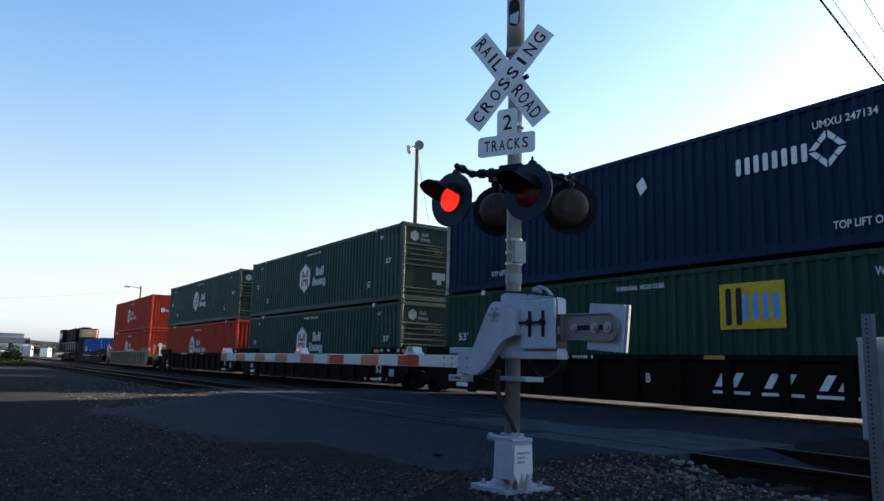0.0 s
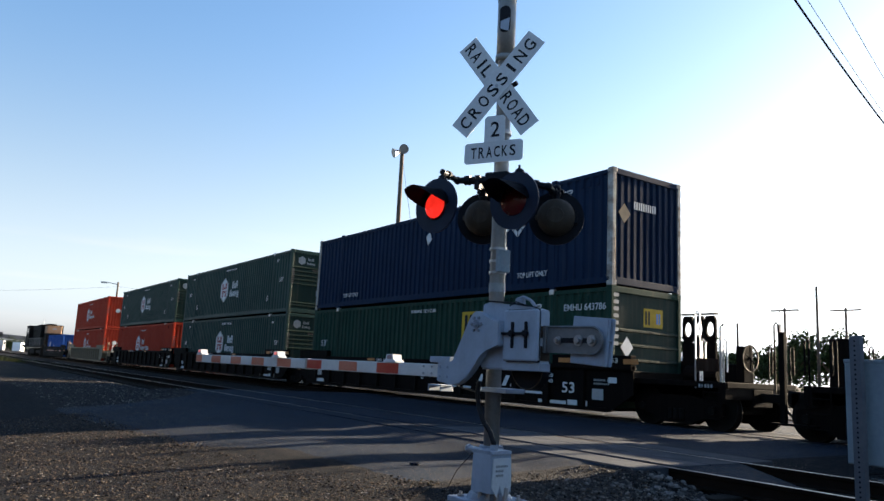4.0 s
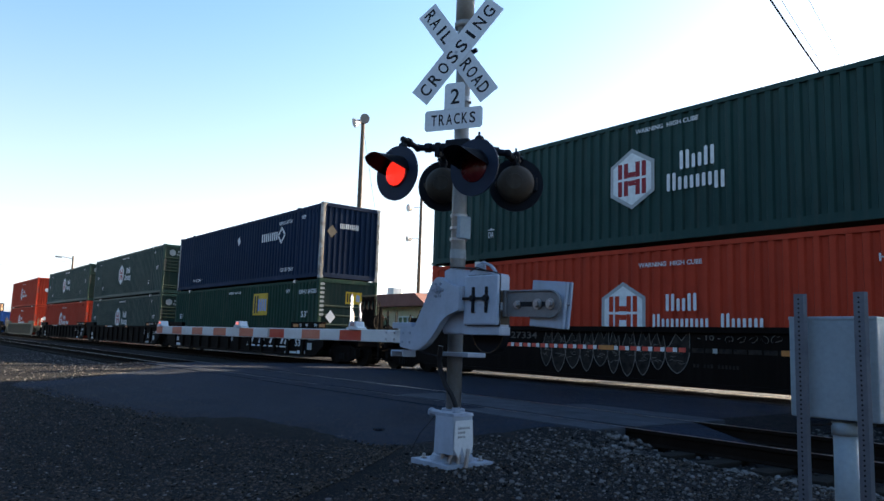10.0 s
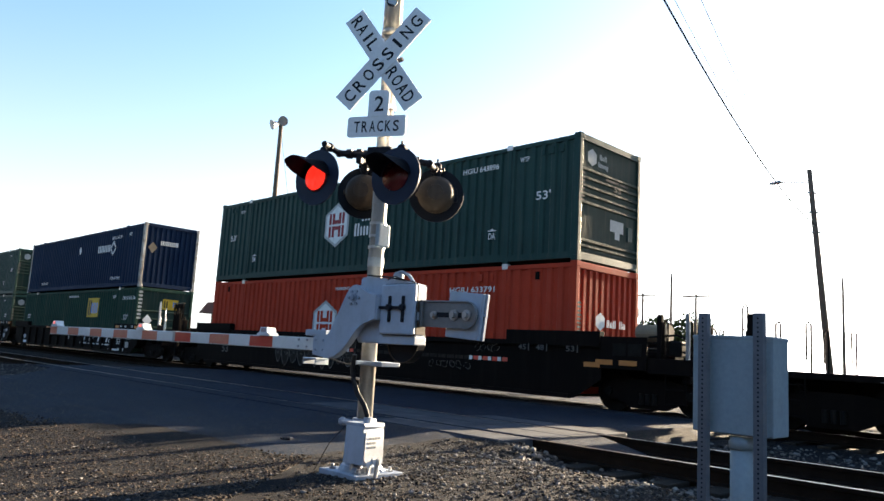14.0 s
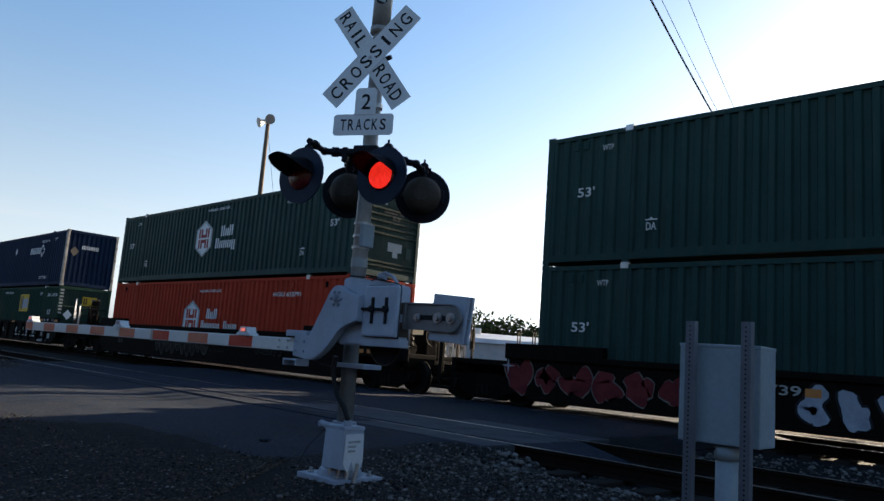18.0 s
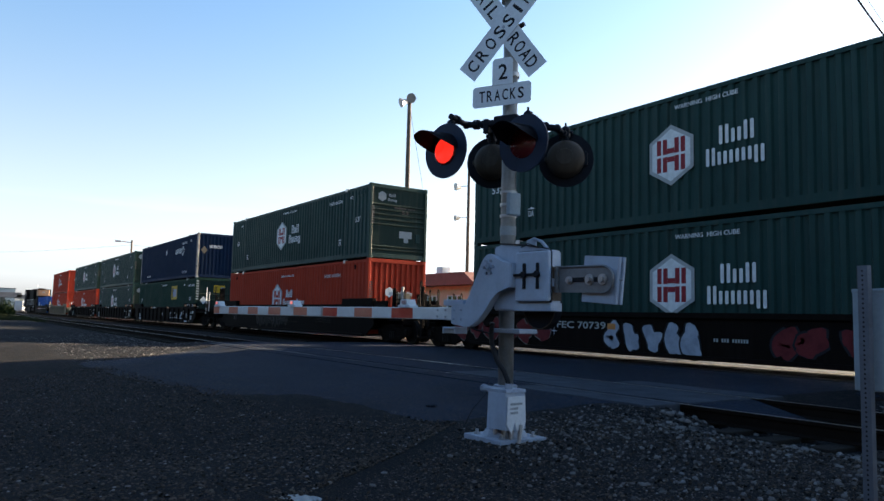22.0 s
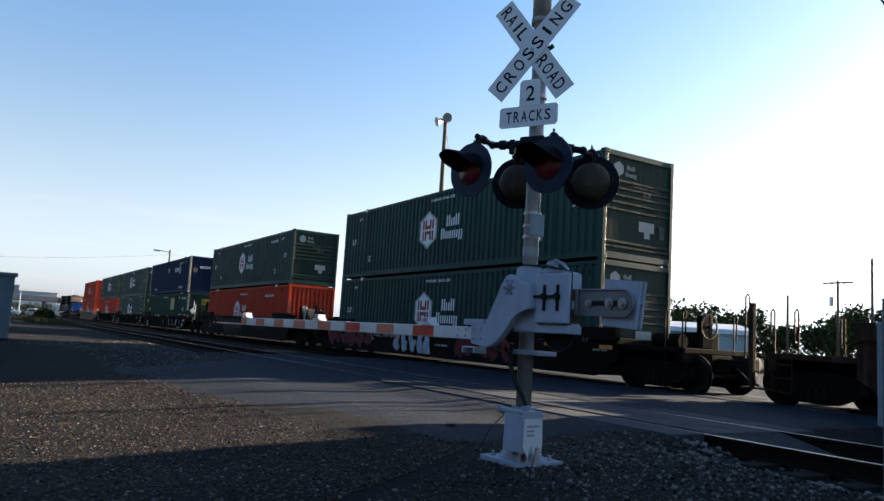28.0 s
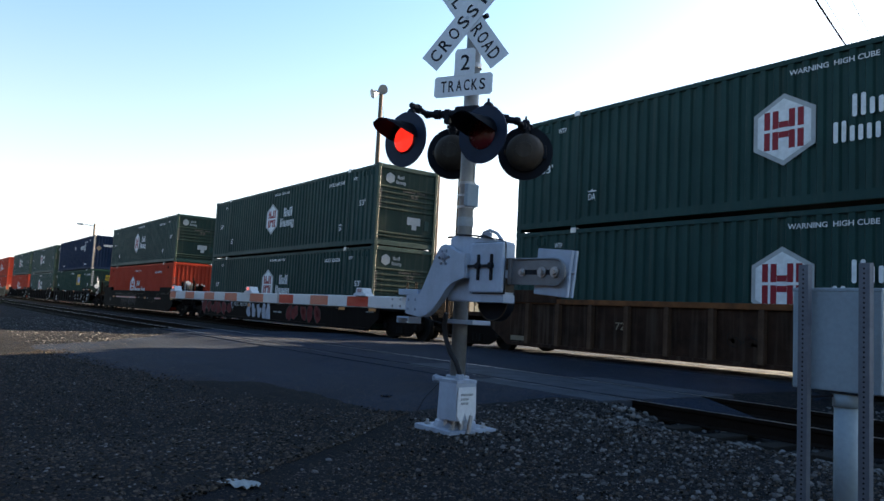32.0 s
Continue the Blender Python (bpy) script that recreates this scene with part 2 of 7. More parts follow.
HOUSING = material("weathered_brown_grey_housing", (0.06, 0.044, 0.031), 0.6, vary=0.7, scale=7, tint=(0.036, 0.028, 0.022), streak=0.2, bump=0.1, spec=0.2)
LENSOFF = material("dark_red_lens", (0.1, 0.008, 0.012), 0.25, vary=0.2, scale=30, grain=90, bump=0.3)
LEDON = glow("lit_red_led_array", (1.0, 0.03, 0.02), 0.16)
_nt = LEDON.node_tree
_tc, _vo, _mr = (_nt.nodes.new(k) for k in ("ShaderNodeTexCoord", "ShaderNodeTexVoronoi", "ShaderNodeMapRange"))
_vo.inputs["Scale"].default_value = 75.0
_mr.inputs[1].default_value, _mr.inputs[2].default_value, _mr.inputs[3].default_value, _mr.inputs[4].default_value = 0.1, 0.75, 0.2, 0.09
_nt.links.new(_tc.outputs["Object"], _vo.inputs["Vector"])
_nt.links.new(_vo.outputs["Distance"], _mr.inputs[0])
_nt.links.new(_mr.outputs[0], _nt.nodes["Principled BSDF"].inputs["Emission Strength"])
# weathered black enamel with the sky's blue reflection put into its colour
SKYTINTDISC = material("weathered_enamel_sky_tint", (0.009, 0.021, 0.046), 0.5, vary=0.5, scale=5, tint=(0.008, 0.013, 0.024), bump=0.06, spec=0.2)
ARMLENS = material("pale_pink_lens", (0.42, 0.3, 0.31), 0.25, vary=0.2, scale=30, bump=0.05, spec=0.4)
TIPON = glow("small_lit_red_lamp", (1.0, 0.25, 0.2), 0.1)
RETRORED = material("red_reflective_sheeting", (0.5, 0.035, 0.02), 0.4, vary=0.4, scale=6, tint=(0.55, 0.12, 0.06), bump=0.05)
RETROORANGE = material("sun_faded_red_sheeting", (0.58, 0.16, 0.09), 0.45, vary=0.4, scale=6, tint=(0.62, 0.26, 0.16), bump=0.05)
RETROWHITE = material("white_reflective_sheeting", (0.66, 0.66, 0.64), 0.42, vary=0.4, scale=5, tint=(0.48, 0.48, 0.46), bump=0.05)
RUBBER = material("black_cable_jacket", (0.02, 0.02, 0.022), 0.6, vary=0.3, bump=0.05, spec=0.15)
POSTBLUE = material("galvanised_sign_post", (0.13, 0.15, 0.18), 0.5, 0.5, vary=0.5, scale=8, tint=(0.08, 0.095, 0.12))
RELAYBLUE = material("weathered_pale_blue_cabinet_paint", (0.1, 0.15, 0.18), 0.65, 0.0, vary=0.35, scale=2, streak=0.15, bump=0.02, spec=0.1)
BOXGREY = material("pale_grey_cabinet_paint", (0.27, 0.335, 0.37), 0.55, 0.0, vary=0.25, scale=3, streak=0.12, bump=0.02, spec=0.25)
WHEELM = material("worn_wheel_steel", (0.012, 0.011, 0.01), 0.7, 0.3, vary=0.5, scale=6, bump=0.15, spec=0.05)
RAILSIDE = material("rusty_rail_side", (0.013, 0.009, 0.007), 0.9, vary=0.5, scale=4, bump=0.3, spec=0.03)
RAILTOP = material("polished_rail_steel", (0.3, 0.27, 0.24), 0.35, 0.8, vary=0.4, scale=4, tint=(0.16, 0.1, 0.07))
TIE = material("old_creosoted_timber", (0.016, 0.014, 0.012), 0.85, vary=0.6, scale=5, bump=0.5, tint=(0.035, 0.03, 0.026), spec=0.05)
CONCRETE = material("worn_concrete_panel", (0.055, 0.062, 0.073), 0.85, vary=0.7, scale=2.5, bump=0.4, tint=(0.028, 0.032, 0.038), spec=0.06)
BROWNSTONE = material("brown_earthy_stones", (0.06, 0.048, 0.038), 0.95, vary=0.5, scale=20, grain=90, bump=0.4, rand=0.95, tint=(0.025, 0.02, 0.016), spec=0.05)
STONE = material("crushed_limestone", (0.105, 0.102, 0.1), 0.9, vary=0.5, scale=20, grain=90, bump=0.4, rand=0.95, tint=(0.048, 0.045, 0.042), spec=0.06)
GRASSM = material("dry_green_grass", (0.16, 0.18, 0.03), 0.9, vary=0.6, scale=3, bump=0.5, tint=(0.1, 0.11, 0.025), rand=0.3, spec=0.06)
LEAF = material("dark_green_leaves", (0.028, 0.043, 0.016), 0.85, vary=0.5, scale=2, bump=0, tint=(0.014, 0.022, 0.009), rand=0.6, spec=0.05)
BARK = material("brown_bark", (0.09, 0.07, 0.05), 0.9, vary=0.5, scale=6, bump=0.6, spec=0.1)
POLEWOOD = material("weathered_utility_pole_timber", (0.09, 0.07, 0.055), 0.9, vary=0.5, scale=4, streak=0.3, bump=0.4, spec=0.1)
WIRE = material("black_overhead_wire", (0.006, 0.006, 0.007), 0.6, vary=0.1, bump=0, spec=0.0)
STUCCO = material("cream_stucco_wall", (0.5, 0.42, 0.3), 0.85, vary=0.3, scale=2, bump=0.3, spec=0.1)
ROOFRED = material("brown_red_tile_roof", (0.18, 0.06, 0.045), 0.8, vary=0.4, scale=2, bump=0.4)
ROOFGREY = material("pale_metal_roof", (0.5, 0.52, 0.53), 0.5, 0.3, vary=0.3, scale=2, bump=0.1)
GLASSDK = material("dark_window_glass", (0.02, 0.025, 0.03), 0.1, vary=0.1, bump=0)
FARCONC = material("grey_bridge_concrete", (0.16, 0.16, 0.17), 0.85, vary=0.3, scale=0.3, bump=0.1, spec=0.05)
VANWHITE = material("white_vehicle_paint", (0.75, 0.76, 0.78), 0.3, vary=0.1, bump=0)
GREYVAN = material("grey_vehicle_paint", (0.3, 0.31, 0.33), 0.3, 0.3, vary=0.1, bump=0)
LOCODARK = material("sooty_locomotive_paint", (0.011, 0.01, 0.01), 0.75, vary=0.5, scale=2, bump=0.1, spec=0.04)
WEED = material("dull_olive_weeds", (0.04, 0.047, 0.02), 0.9, vary=0.6, scale=3, bump=0.4, tint=(0.025, 0.03, 0.014), rand=0.4, spec=0.05)
LOCOTAN = material("faded_orange_locomotive_paint", (0.36, 0.2, 0.11), 0.6, vary=0.5, scale=2, bump=0.1)
PINK = material("pink_red_spray_paint", (0.13, 0.022, 0.024), 0.7, vary=0.7, scale=3, tint=(0.06, 0.012, 0.014), bump=0.03, spec=0.06)
ICE = material("silver_blue_spray_paint", (0.28, 0.32, 0.38), 0.55, vary=0.6, scale=3, tint=(0.12, 0.14, 0.18), bump=0.03, spec=0.15)
FADED = material("faded_brown_spray_paint", (0.03, 0.024, 0.02), 0.8, vary=0.9, scale=7, tint=(0.008, 0.008, 0.008), bump=0.05, spec=0.05)
CHALK = material("thin_white_spray_paint", (0.15, 0.14, 0.13), 0.8, vary=0.8, scale=6, tint=(0.03, 0.03, 0.03), bump=0.03, spec=0.05)


def earth(name, binder, dark, pale, pebble, size, gloss=0.9, loose=None, patch=0.5):
    """Ground of small stones in a dark binder: each stone has its own shade; broad stains, cracks and relief.
    loose: the stretch of y over which loose stones thin out to bare binder."""
    m = bpy.data.materials.new(name)
    m.use_nodes = True
    N, K = m.node_tree.nodes, m.node_tree.links
    b = N["Principled BSDF"]
    b.inputs["Specular IOR Level"].default_value = 0.06

    def node(kind, **ins):
        n = N.new(kind)
        for k, v in ins.items():
            n.inputs[k].default_value = v
        return n

    def span(src, a0, a1, b0, b1):
        n = N.new("ShaderNodeMapRange")
        for i, v in zip((1, 2, 3, 4), (a0, a1, b0, b1)):
            n.inputs[i].default_value = v
        K.new(src, n.inputs[0])
        return n.outputs[0]

    def blend(f, a, c, how="MIX"):
        n = N.new("ShaderNodeMix")
        n.data_type, n.blend_type = "RGBA", how
        for i, v in ((0, f), (6, a), (7, c)):
            if isinstance(v, (tuple, float, int)):
                n.inputs[i].default_value = (*v, 1) if isinstance(v, tuple) else v
            else:
                K.new(v, n.inputs[i])
        return n.outputs[2]

    def calc(op, a, c):
        n = N.new("ShaderNodeMath")
        n.operation = op
        for i, v in enumerate((a, c)):
            if isinstance(v, (float, int)):
                n.inputs[i].default_value = v
            else:
                K.new(v, n.inputs[i])
        return n.outputs[0]

    co = N.new("ShaderNodeTexCoord").outputs["Object"]
    big = node("ShaderNodeTexNoise", Scale=0.55, Detail=7, Roughness=0.62)
    mid = node("ShaderNodeTexNoise", Scale=5.0, Detail=6, Roughness=0.7)
    fine = node("ShaderNodeTexNoise", Scale=120.0, Detail=2)
    vor = node("ShaderNodeTexVoronoi", Scale=1.0 / size)
    vor2 = node("ShaderNodeTexVoronoi", Scale=2.7 / size)
    for n in (big, mid, fine, vor, vor2):
        K.new(co, n.inputs["Vector"])
    rnd = N.new("ShaderNodeSeparateColor")
    K.new(vor.outputs["Color"], rnd.inputs[0])
    rnd2 = N.new("ShaderNodeSeparateColor")
    K.new(vor2.outputs["Color"], rnd2.inputs[0])
    cover = span(rnd.outputs[0], 1 - pebble, 1 - pebble + 0.02, 0, 1)
    if loose:
        xyz = N.new("ShaderNodeSeparateXYZ")
        K.new(co, xyz.inputs[0])
        thin = span(calc("ADD", xyz.outputs[1], calc("MULTIPLY", big.outputs["Fac"], 3.0)), loose[0] + 1.5, loose[1] + 1.5, 1, 0.12)
        cover = calc("MULTIPLY", cover, span(calc("SUBTRACT", thin, rnd.outputs[1]), 0, 0.02, 0, 1))
    shape = span(vor.outputs["Distance"], 0.30, 0.42, 1, 0)
    cover = calc("MULTIPLY", cover, shape)
    stone = blend(span(calc("POWER", rnd.outputs[2], 2.2), 0, 1, 0, 1), dark, pale)
    base = blend(span(big.outputs["Fac"], 0.35, 0.68, 0, patch), binder, tuple(c * 0.5 for c in binder))
    base = blend(span(mid.outputs["Fac"], 0.5, 0.75, 0, 0.6), base, dark)
    base = blend(span(rnd2.outputs[0], 0.6, 1.0, 0, 0.35), base, tuple(0.5 * (p + q) for p, q in zip(dark, pale)))
    col = blend(cover, base, stone)
    col = blend(1.0, col, blend(fine.outputs["Fac"], (0.4, 0.4, 0.4), (1.6, 1.6, 1.6)), "MULTIPLY")
    K.new(col, b.inputs["Base Color"])
    b.inputs["Roughness"].default_value = gloss
    h = calc("ADD", calc("MULTIPLY", cover, 0.7), calc("ADD", calc("MULTIPLY", fine.outputs["Fac"], 0.25), calc("MULTIPLY", mid.outputs["Fac"], 0.5)))
    h = calc("ADD", h, calc("MULTIPLY", vor2.outputs["Distance"], -0.35))
    bp = node("ShaderNodeBump", Strength=1.0, Distance=size * 0.8)
    K.new(h, bp.inputs["Height"])
    K.new(bp.outputs[0], b.inputs["Normal"])
    return m


# the binders have the blue of skylit shade put into their colour
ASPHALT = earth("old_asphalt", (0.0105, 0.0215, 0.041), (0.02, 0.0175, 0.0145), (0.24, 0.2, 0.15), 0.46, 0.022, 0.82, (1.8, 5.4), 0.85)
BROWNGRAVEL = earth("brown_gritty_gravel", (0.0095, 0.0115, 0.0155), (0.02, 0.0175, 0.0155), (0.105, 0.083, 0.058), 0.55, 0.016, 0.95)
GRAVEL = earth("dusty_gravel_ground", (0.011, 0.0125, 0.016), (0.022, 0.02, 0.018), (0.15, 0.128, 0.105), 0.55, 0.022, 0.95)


# ---- mesh helpers ----
def part(name, bm, mat, parent=None, label="", smooth=False):
    me = bpy.data.meshes.new(name)
    bmesh.ops.recalc_face_normals(bm, faces=bm.faces)
    bm.to_mesh(me)
    bm.free()
    for m in mat if isinstance(mat, (list, tuple)) else (mat,):
        me.materials.append(m)
    if smooth:
        for p in me.polygons:
            p.use_smooth = True
    ob = new(name, me)
    ob.parent = parent
    return tagged(ob, label)


def again(ob, name, x=0, y=0, z=0, rx=0, ry=0, rz=0, parent=None):
    """Another object on the same mesh."""
    o = new(name, ob.data)
    o.parent = parent or ob.parent
    o.matrix_basis = pose(x, y, z, rx, ry, rz)
    return o


def box(bm, x0, x1, y0, y1, z0, z1, bevel=0.0, m=None):
    r = bmesh.ops.create_cube(bm, size=1)
    vs = r["verts"]
    for v in vs:
        v.co = Vector(((x0 + x1) / 2 + v.co.x * (x1 - x0), (y0 + y1) / 2 + v.co.y * (y1 - y0), (z0 + z1) / 2 + v.co.z * (z1 - z0)))
    if bevel:
        es = list({e for v in vs for e in v.link_edges})
        r = bmesh.ops.bevel(bm, geom=es, offset=bevel, segments=2, affect="EDGES", profile=0.5)
        vs = list({v for f in r["faces"] for v in f.verts} | {v for v in vs if v.is_valid})
    if m:
        bmesh.ops.transform(bm, matrix=m, verts=vs)
    return bm


def cyl(bm, a, b, r0, r1=None, seg=16, caps=True):
    a, b = Vector(a), Vector(b)
    m = Matrix.Translation((a + b) / 2) @ (b - a).to_track_quat("Z", "Y").to_matrix().to_4x4()
    bmesh.ops.create_cone(bm, cap_ends=caps, segments=seg, radius1=r0, radius2=r0 if r1 is None else r1, depth=(b - a).length, matrix=m)
    return bm


def slab(bm, pts, y0, y1):
    """A polygon in x and z, thick from y0 to y1."""
    lo = [bm.verts.new((x, y0, z)) for x, z in pts]
    hi = [bm.verts.new((x, y1, z)) for x, z in pts]
    bm.faces.new(lo)
    bm.faces.new(hi[::-1])
    for i in range(len(pts)):
        j = (i + 1) % len(pts)
        bm.faces.new((lo[i], lo[j], hi[j], hi[i]))
    return bm


def tube(bm, pts, r, seg=8):
    """One swept tube along the points."""
    pts = [Vector(p) for p in pts]
    shut = (pts[0] - pts[-1]).length < 1e-6
    if shut:
        pts = pts[:-1]
    n = len(pts)
    rings = []
    up = None
    for i, p in enumerate(pts):
        a = pts[i - 1] if i or shut else p
        b = pts[(i + 1) % n] if i < n - 1 or shut else p
        d = (b - a).normalized()
        up = (up - d * up.dot(d)).normalized() if up and abs(up.dot(d)) < 0.98 else d.orthogonal().normalized()
        side = d.cross(up)
        rings.append([bm.verts.new(p + (up * math.cos(6.2832 * k / seg) + side * math.sin(6.2832 * k / seg)) * r) for k in range(seg)])
    for i in range(n if shut else n - 1):
        q, w = rings[i], rings[(i + 1) % n]
        for k in range(seg):
            bm.faces.new((q[k], q[(k + 1) % seg], w[(k + 1) % seg], w[k]))
    if not shut:
        bm.faces.new(rings[0])
        bm.faces.new(rings[-1][::-1])
    return bm


def arc(cx, cz, r, a0, a1, n=8):
    return [(cx + r * math.cos(radians(a0 + (a1 - a0) * i / n)), cz + r * math.sin(radians(a0 + (a1 - a0) * i / n))) for i in range(n + 1)]


B = bmesh.new


def word_mesh(text, cap, width, thick=0.002):
    """A word in the built-in font, standing in x and z, cap metres high and width metres wide, from its lower left corner."""
    cu = bpy.data.curves.new("word", "FONT")
    cu.body, cu.size, cu.extrude, cu.resolution_u = text, 1.0, 0.5, 3
    cu.fill_mode, cu.offset = "BOTH", 0.012
    ob = bpy.data.objects.new("word", cu)
    scene.collection.objects.link(ob)
    me = bpy.data.meshes.new_from_object(ob)
    bpy.data.objects.remove(ob)
    xs, ys = [v.co.x for v in me.vertices], [v.co.y for v in me.vertices]
    x0, x1, y0, y1 = min(xs), max(xs), min(ys), max(ys)
    for v in me.vertices:
        v.co = ((v.co.x - x0) / (x1 - x0) * width, (0.5 - v.co.z) * thick - thick, (v.co.y - y0) / (y1 - y0) * cap)
    me.name = "lettering"
    me.materials.clear()
    return me


def glyphs(text, cap, width):
    """The meshes of a word's characters, each in its place."""
    key = (text, cap, width)
    if key in _glyphs:
        return _glyphs[key]
    me = word_mesh(text, cap, width)
    root = list(range(len(me.vertices)))

    def find(i):
        while root[i] != i:
            root[i] = root[root[i]]
            i = root[i]
        return i
    for e in me.edges:
        root[find(e.vertices[0])] = find(e.vertices[1])
    sets = collections.defaultdict(list)
    for i in range(len(root)):
        sets[find(i)].append(i)
    out = []
    for ids in sets.values():
        at = {v: k for k, v in enumerate(ids)}
        g = bpy.data.meshes.new("letter")
        g.from_pydata([me.vertices[i].co for i in ids], [], [[at[v] for v in p.vertices] for p in me.polygons if p.vertices[0] in at])
        out.append(g)
    bpy.data.meshes.remove(me)
    _glyphs[key] = out
    return out


_glyphs, _painted = {}, {}


def letters(parent, text, mat, x, z, y, cap, width, m=None, name="letter"):
    """A word as one mesh for each character, parts of the parent."""
    for k, me in enumerate(glyphs(text, cap, width)):
        key = (text, cap, width, k, mat.name)
        if key not in _painted:
            g = me.copy()
            g.materials.append(mat)
            _painted[key] = g
        ob = new(name, _painted[key])
        ob.parent = parent
        ob.matrix_basis = (m or Matrix()) @ pose(x, y, z)


def bars(parent, shape, mat, x, z, y, cap, width, name="lettering_block", thick=0.003):
    """Plain blocks in place of a mark, one for each letter; lower case gives lower blocks, blanks give gaps."""
    step = width / len(shape)
    bm = B()
    out = None
    for i, c in enumerate(shape):
        if c == " ":
            continue
        lo = -0.22 if c in "pgy" else 0.0
        hi = 1.0 if c.isupper() or c.isdigit() or c in "bdhl" else 0.72
        w = step * 0.6
        a, b = x + i * step, x + i * step + w
        z0, z1 = z + lo * cap, z + hi * cap
        if cap <= 0.11:
            slab(bm, [(a, z0), (b, z0), (b, z1), (a, z1)], y - thick, y)
            continue
        k, e = step * 0.28, step * 0.07
        for q in (x + i * step, x + i * step + step * 0.5):
            slab(bm, [(q + e, z0), (q + k - e, z0), (q + k, z0 + e), (q + k, z1 - e), (q + k - e, z1), (q + e, z1), (q, z1 - e), (q, z0 + e)], y - thick, y)
        if cap >= 0.25:
            out = part(name, bm, mat, parent)
            bm = B()
    if cap >= 0.25:
        bm.free()
        return out
    return tagged(part(name, bm, mat, parent), kind="stuff")


def thing(name, label, category, m=None, group=""):
    ob = new(name)
    ob.empty_display_size = 0.2
    ob.matrix_basis = m or Matrix()
    return tagged(ob, label, category, group)


# ---- ground, road and tracks ----
NEAR_Y, FAR_Y, GAUGE, RAIL_Z = 8.0, 14.4, 1.44, 0.09
RIGHT_EDGE = [(-400, -1), (-10, -1.5), (-3, -2.0), (0, -2.6), (1.6, -3.8), (2.9, -4.8), (4.1, -5.85), (5.4, -6.1), (6.4, -6.05), (6.9, -5.6), (400, -5.6)]
LEFT_EDGE = [(-400, -15), (0, -16), (2, -16.7), (4, -17.6), (6, -20.5), (8.3, -24), (17, -24), (22, -21), (400, -20)]


def along(rows, y):
    return float(np.interp(y, [r[0] for r in rows], [r[1] for r in rows]))


def smooth(a, b, v):
    t = min(1, max(0, (v - a) / (b - a)))
    return t * t * (3 - 2 * t)


def level(x, y):
    """Height of the ground: falls away on the near side of the road, up to rail height over the crossing, sunk beside it where the ties lie."""
    track = smooth(5.7, 6.7, y) * (1 - smooth(16.8, 17.8, y))
    k = 1 - smooth(6.85, 7.15, y)
    road = smooth(-25.2, -24.0, x) * (1 - smooth(-5.75 + 0.2 * k, -5.5 + 0.9 * k, x))
    bump = 0.012 * noise.noise((x * 0.7, y * 0.7, 0)) + 0.008 * noise.noise((x * 2.3, y * 2.3, 3))
    mound = 0.05 * math.exp(-((x + 4.0) ** 2 + (y - 5.4) ** 2) / 1.6)
    fall = 0.05 * max(0.0, 4.3 - max(y, -3.0)) * (1 - smooth(-6.6, -4.2, x)) * smooth(-24, -17, x)
    near = 1.0 if abs(x) < 60 and abs(y) < 60 else 0.0
    return -fall + track * (0.07 * road - 0.13 * (1 - road)) + (bump * (1 - 0.8 * road * track) + mound * (1 - track)) * near


def sheet(name, xs, ys, mat, lift=0.0, edge=None):
    vs, fs = [], []
    for j, y in enumerate(ys):
        for i, x in enumerate(xs):
            px = x if edge is None else edge(x, y)
            vs.append((px, y, level(px, y) + (lift if edge is None else lift - 0.03 * max(0, x - 0.965) / 0.035)))
    n = len(xs)
    for j in range(len(ys) - 1):
        for i in range(n - 1):
            a = j * n + i
            fs.append((a, a + 1, a + n + 1, a + n))
    me = bpy.data.meshes.new(name)
    me.from_pydata(vs, [], fs)
    me.materials.append(mat)
    for p in me.polygons:
        p.use_smooth = True
    return new(name, me)


def spread(lo, hi, step, far):
    mid = list(np.arange(lo, hi + 1e-6, step))
    out = [hi + d for d in far]
    return [lo - d for d in far[::-1]] + mid + out


FAR = [1, 3, 7, 15, 30, 60, 120, 250, 500, 1000, 2500]
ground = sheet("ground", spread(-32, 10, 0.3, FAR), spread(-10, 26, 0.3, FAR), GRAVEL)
tagged(ground, "dusty brown gravel ground beside the tracks", "ground", kind="structure")


def road_edge(u, y):
    a, b = along(LEFT_EDGE, y), along(RIGHT_EDGE, y)
    w = 0.10 * noise.noise((y * 1.3, 0, 7)) + 0.05 * noise.noise((y * 4.1, 2, 7))
    return a + (b - a) * u + (w if u == 1 else 2.5 * w if u == 0 else 0)


_ys = [-400, -150, -60, -30, -18] + list(np.arange(-12, 22, 0.22)) + [24, 30, 45, 80, 200, 400]
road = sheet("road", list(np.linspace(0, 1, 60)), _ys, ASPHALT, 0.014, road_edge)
tagged(road, "worn dark asphalt road across the railway", "road", kind="structure")


# gravel drawn over the near side of the road, with a ragged far edge
SHOULDER = [(-40, 2.2), (-14, 2.6), (-11, 2.85), (-8.9, 3.15), (-7.3, 3.3), (-6.6, 3.75), (-5.4, 4.3), (-1, 4.3)]


def shoulder_edge(x):
    return along(SHOULDER, x) + 0.16 * noise.noise((x * 1.1, 4, 1)) + 0.1 * noise.noise((x * 3.7, 1, 4))


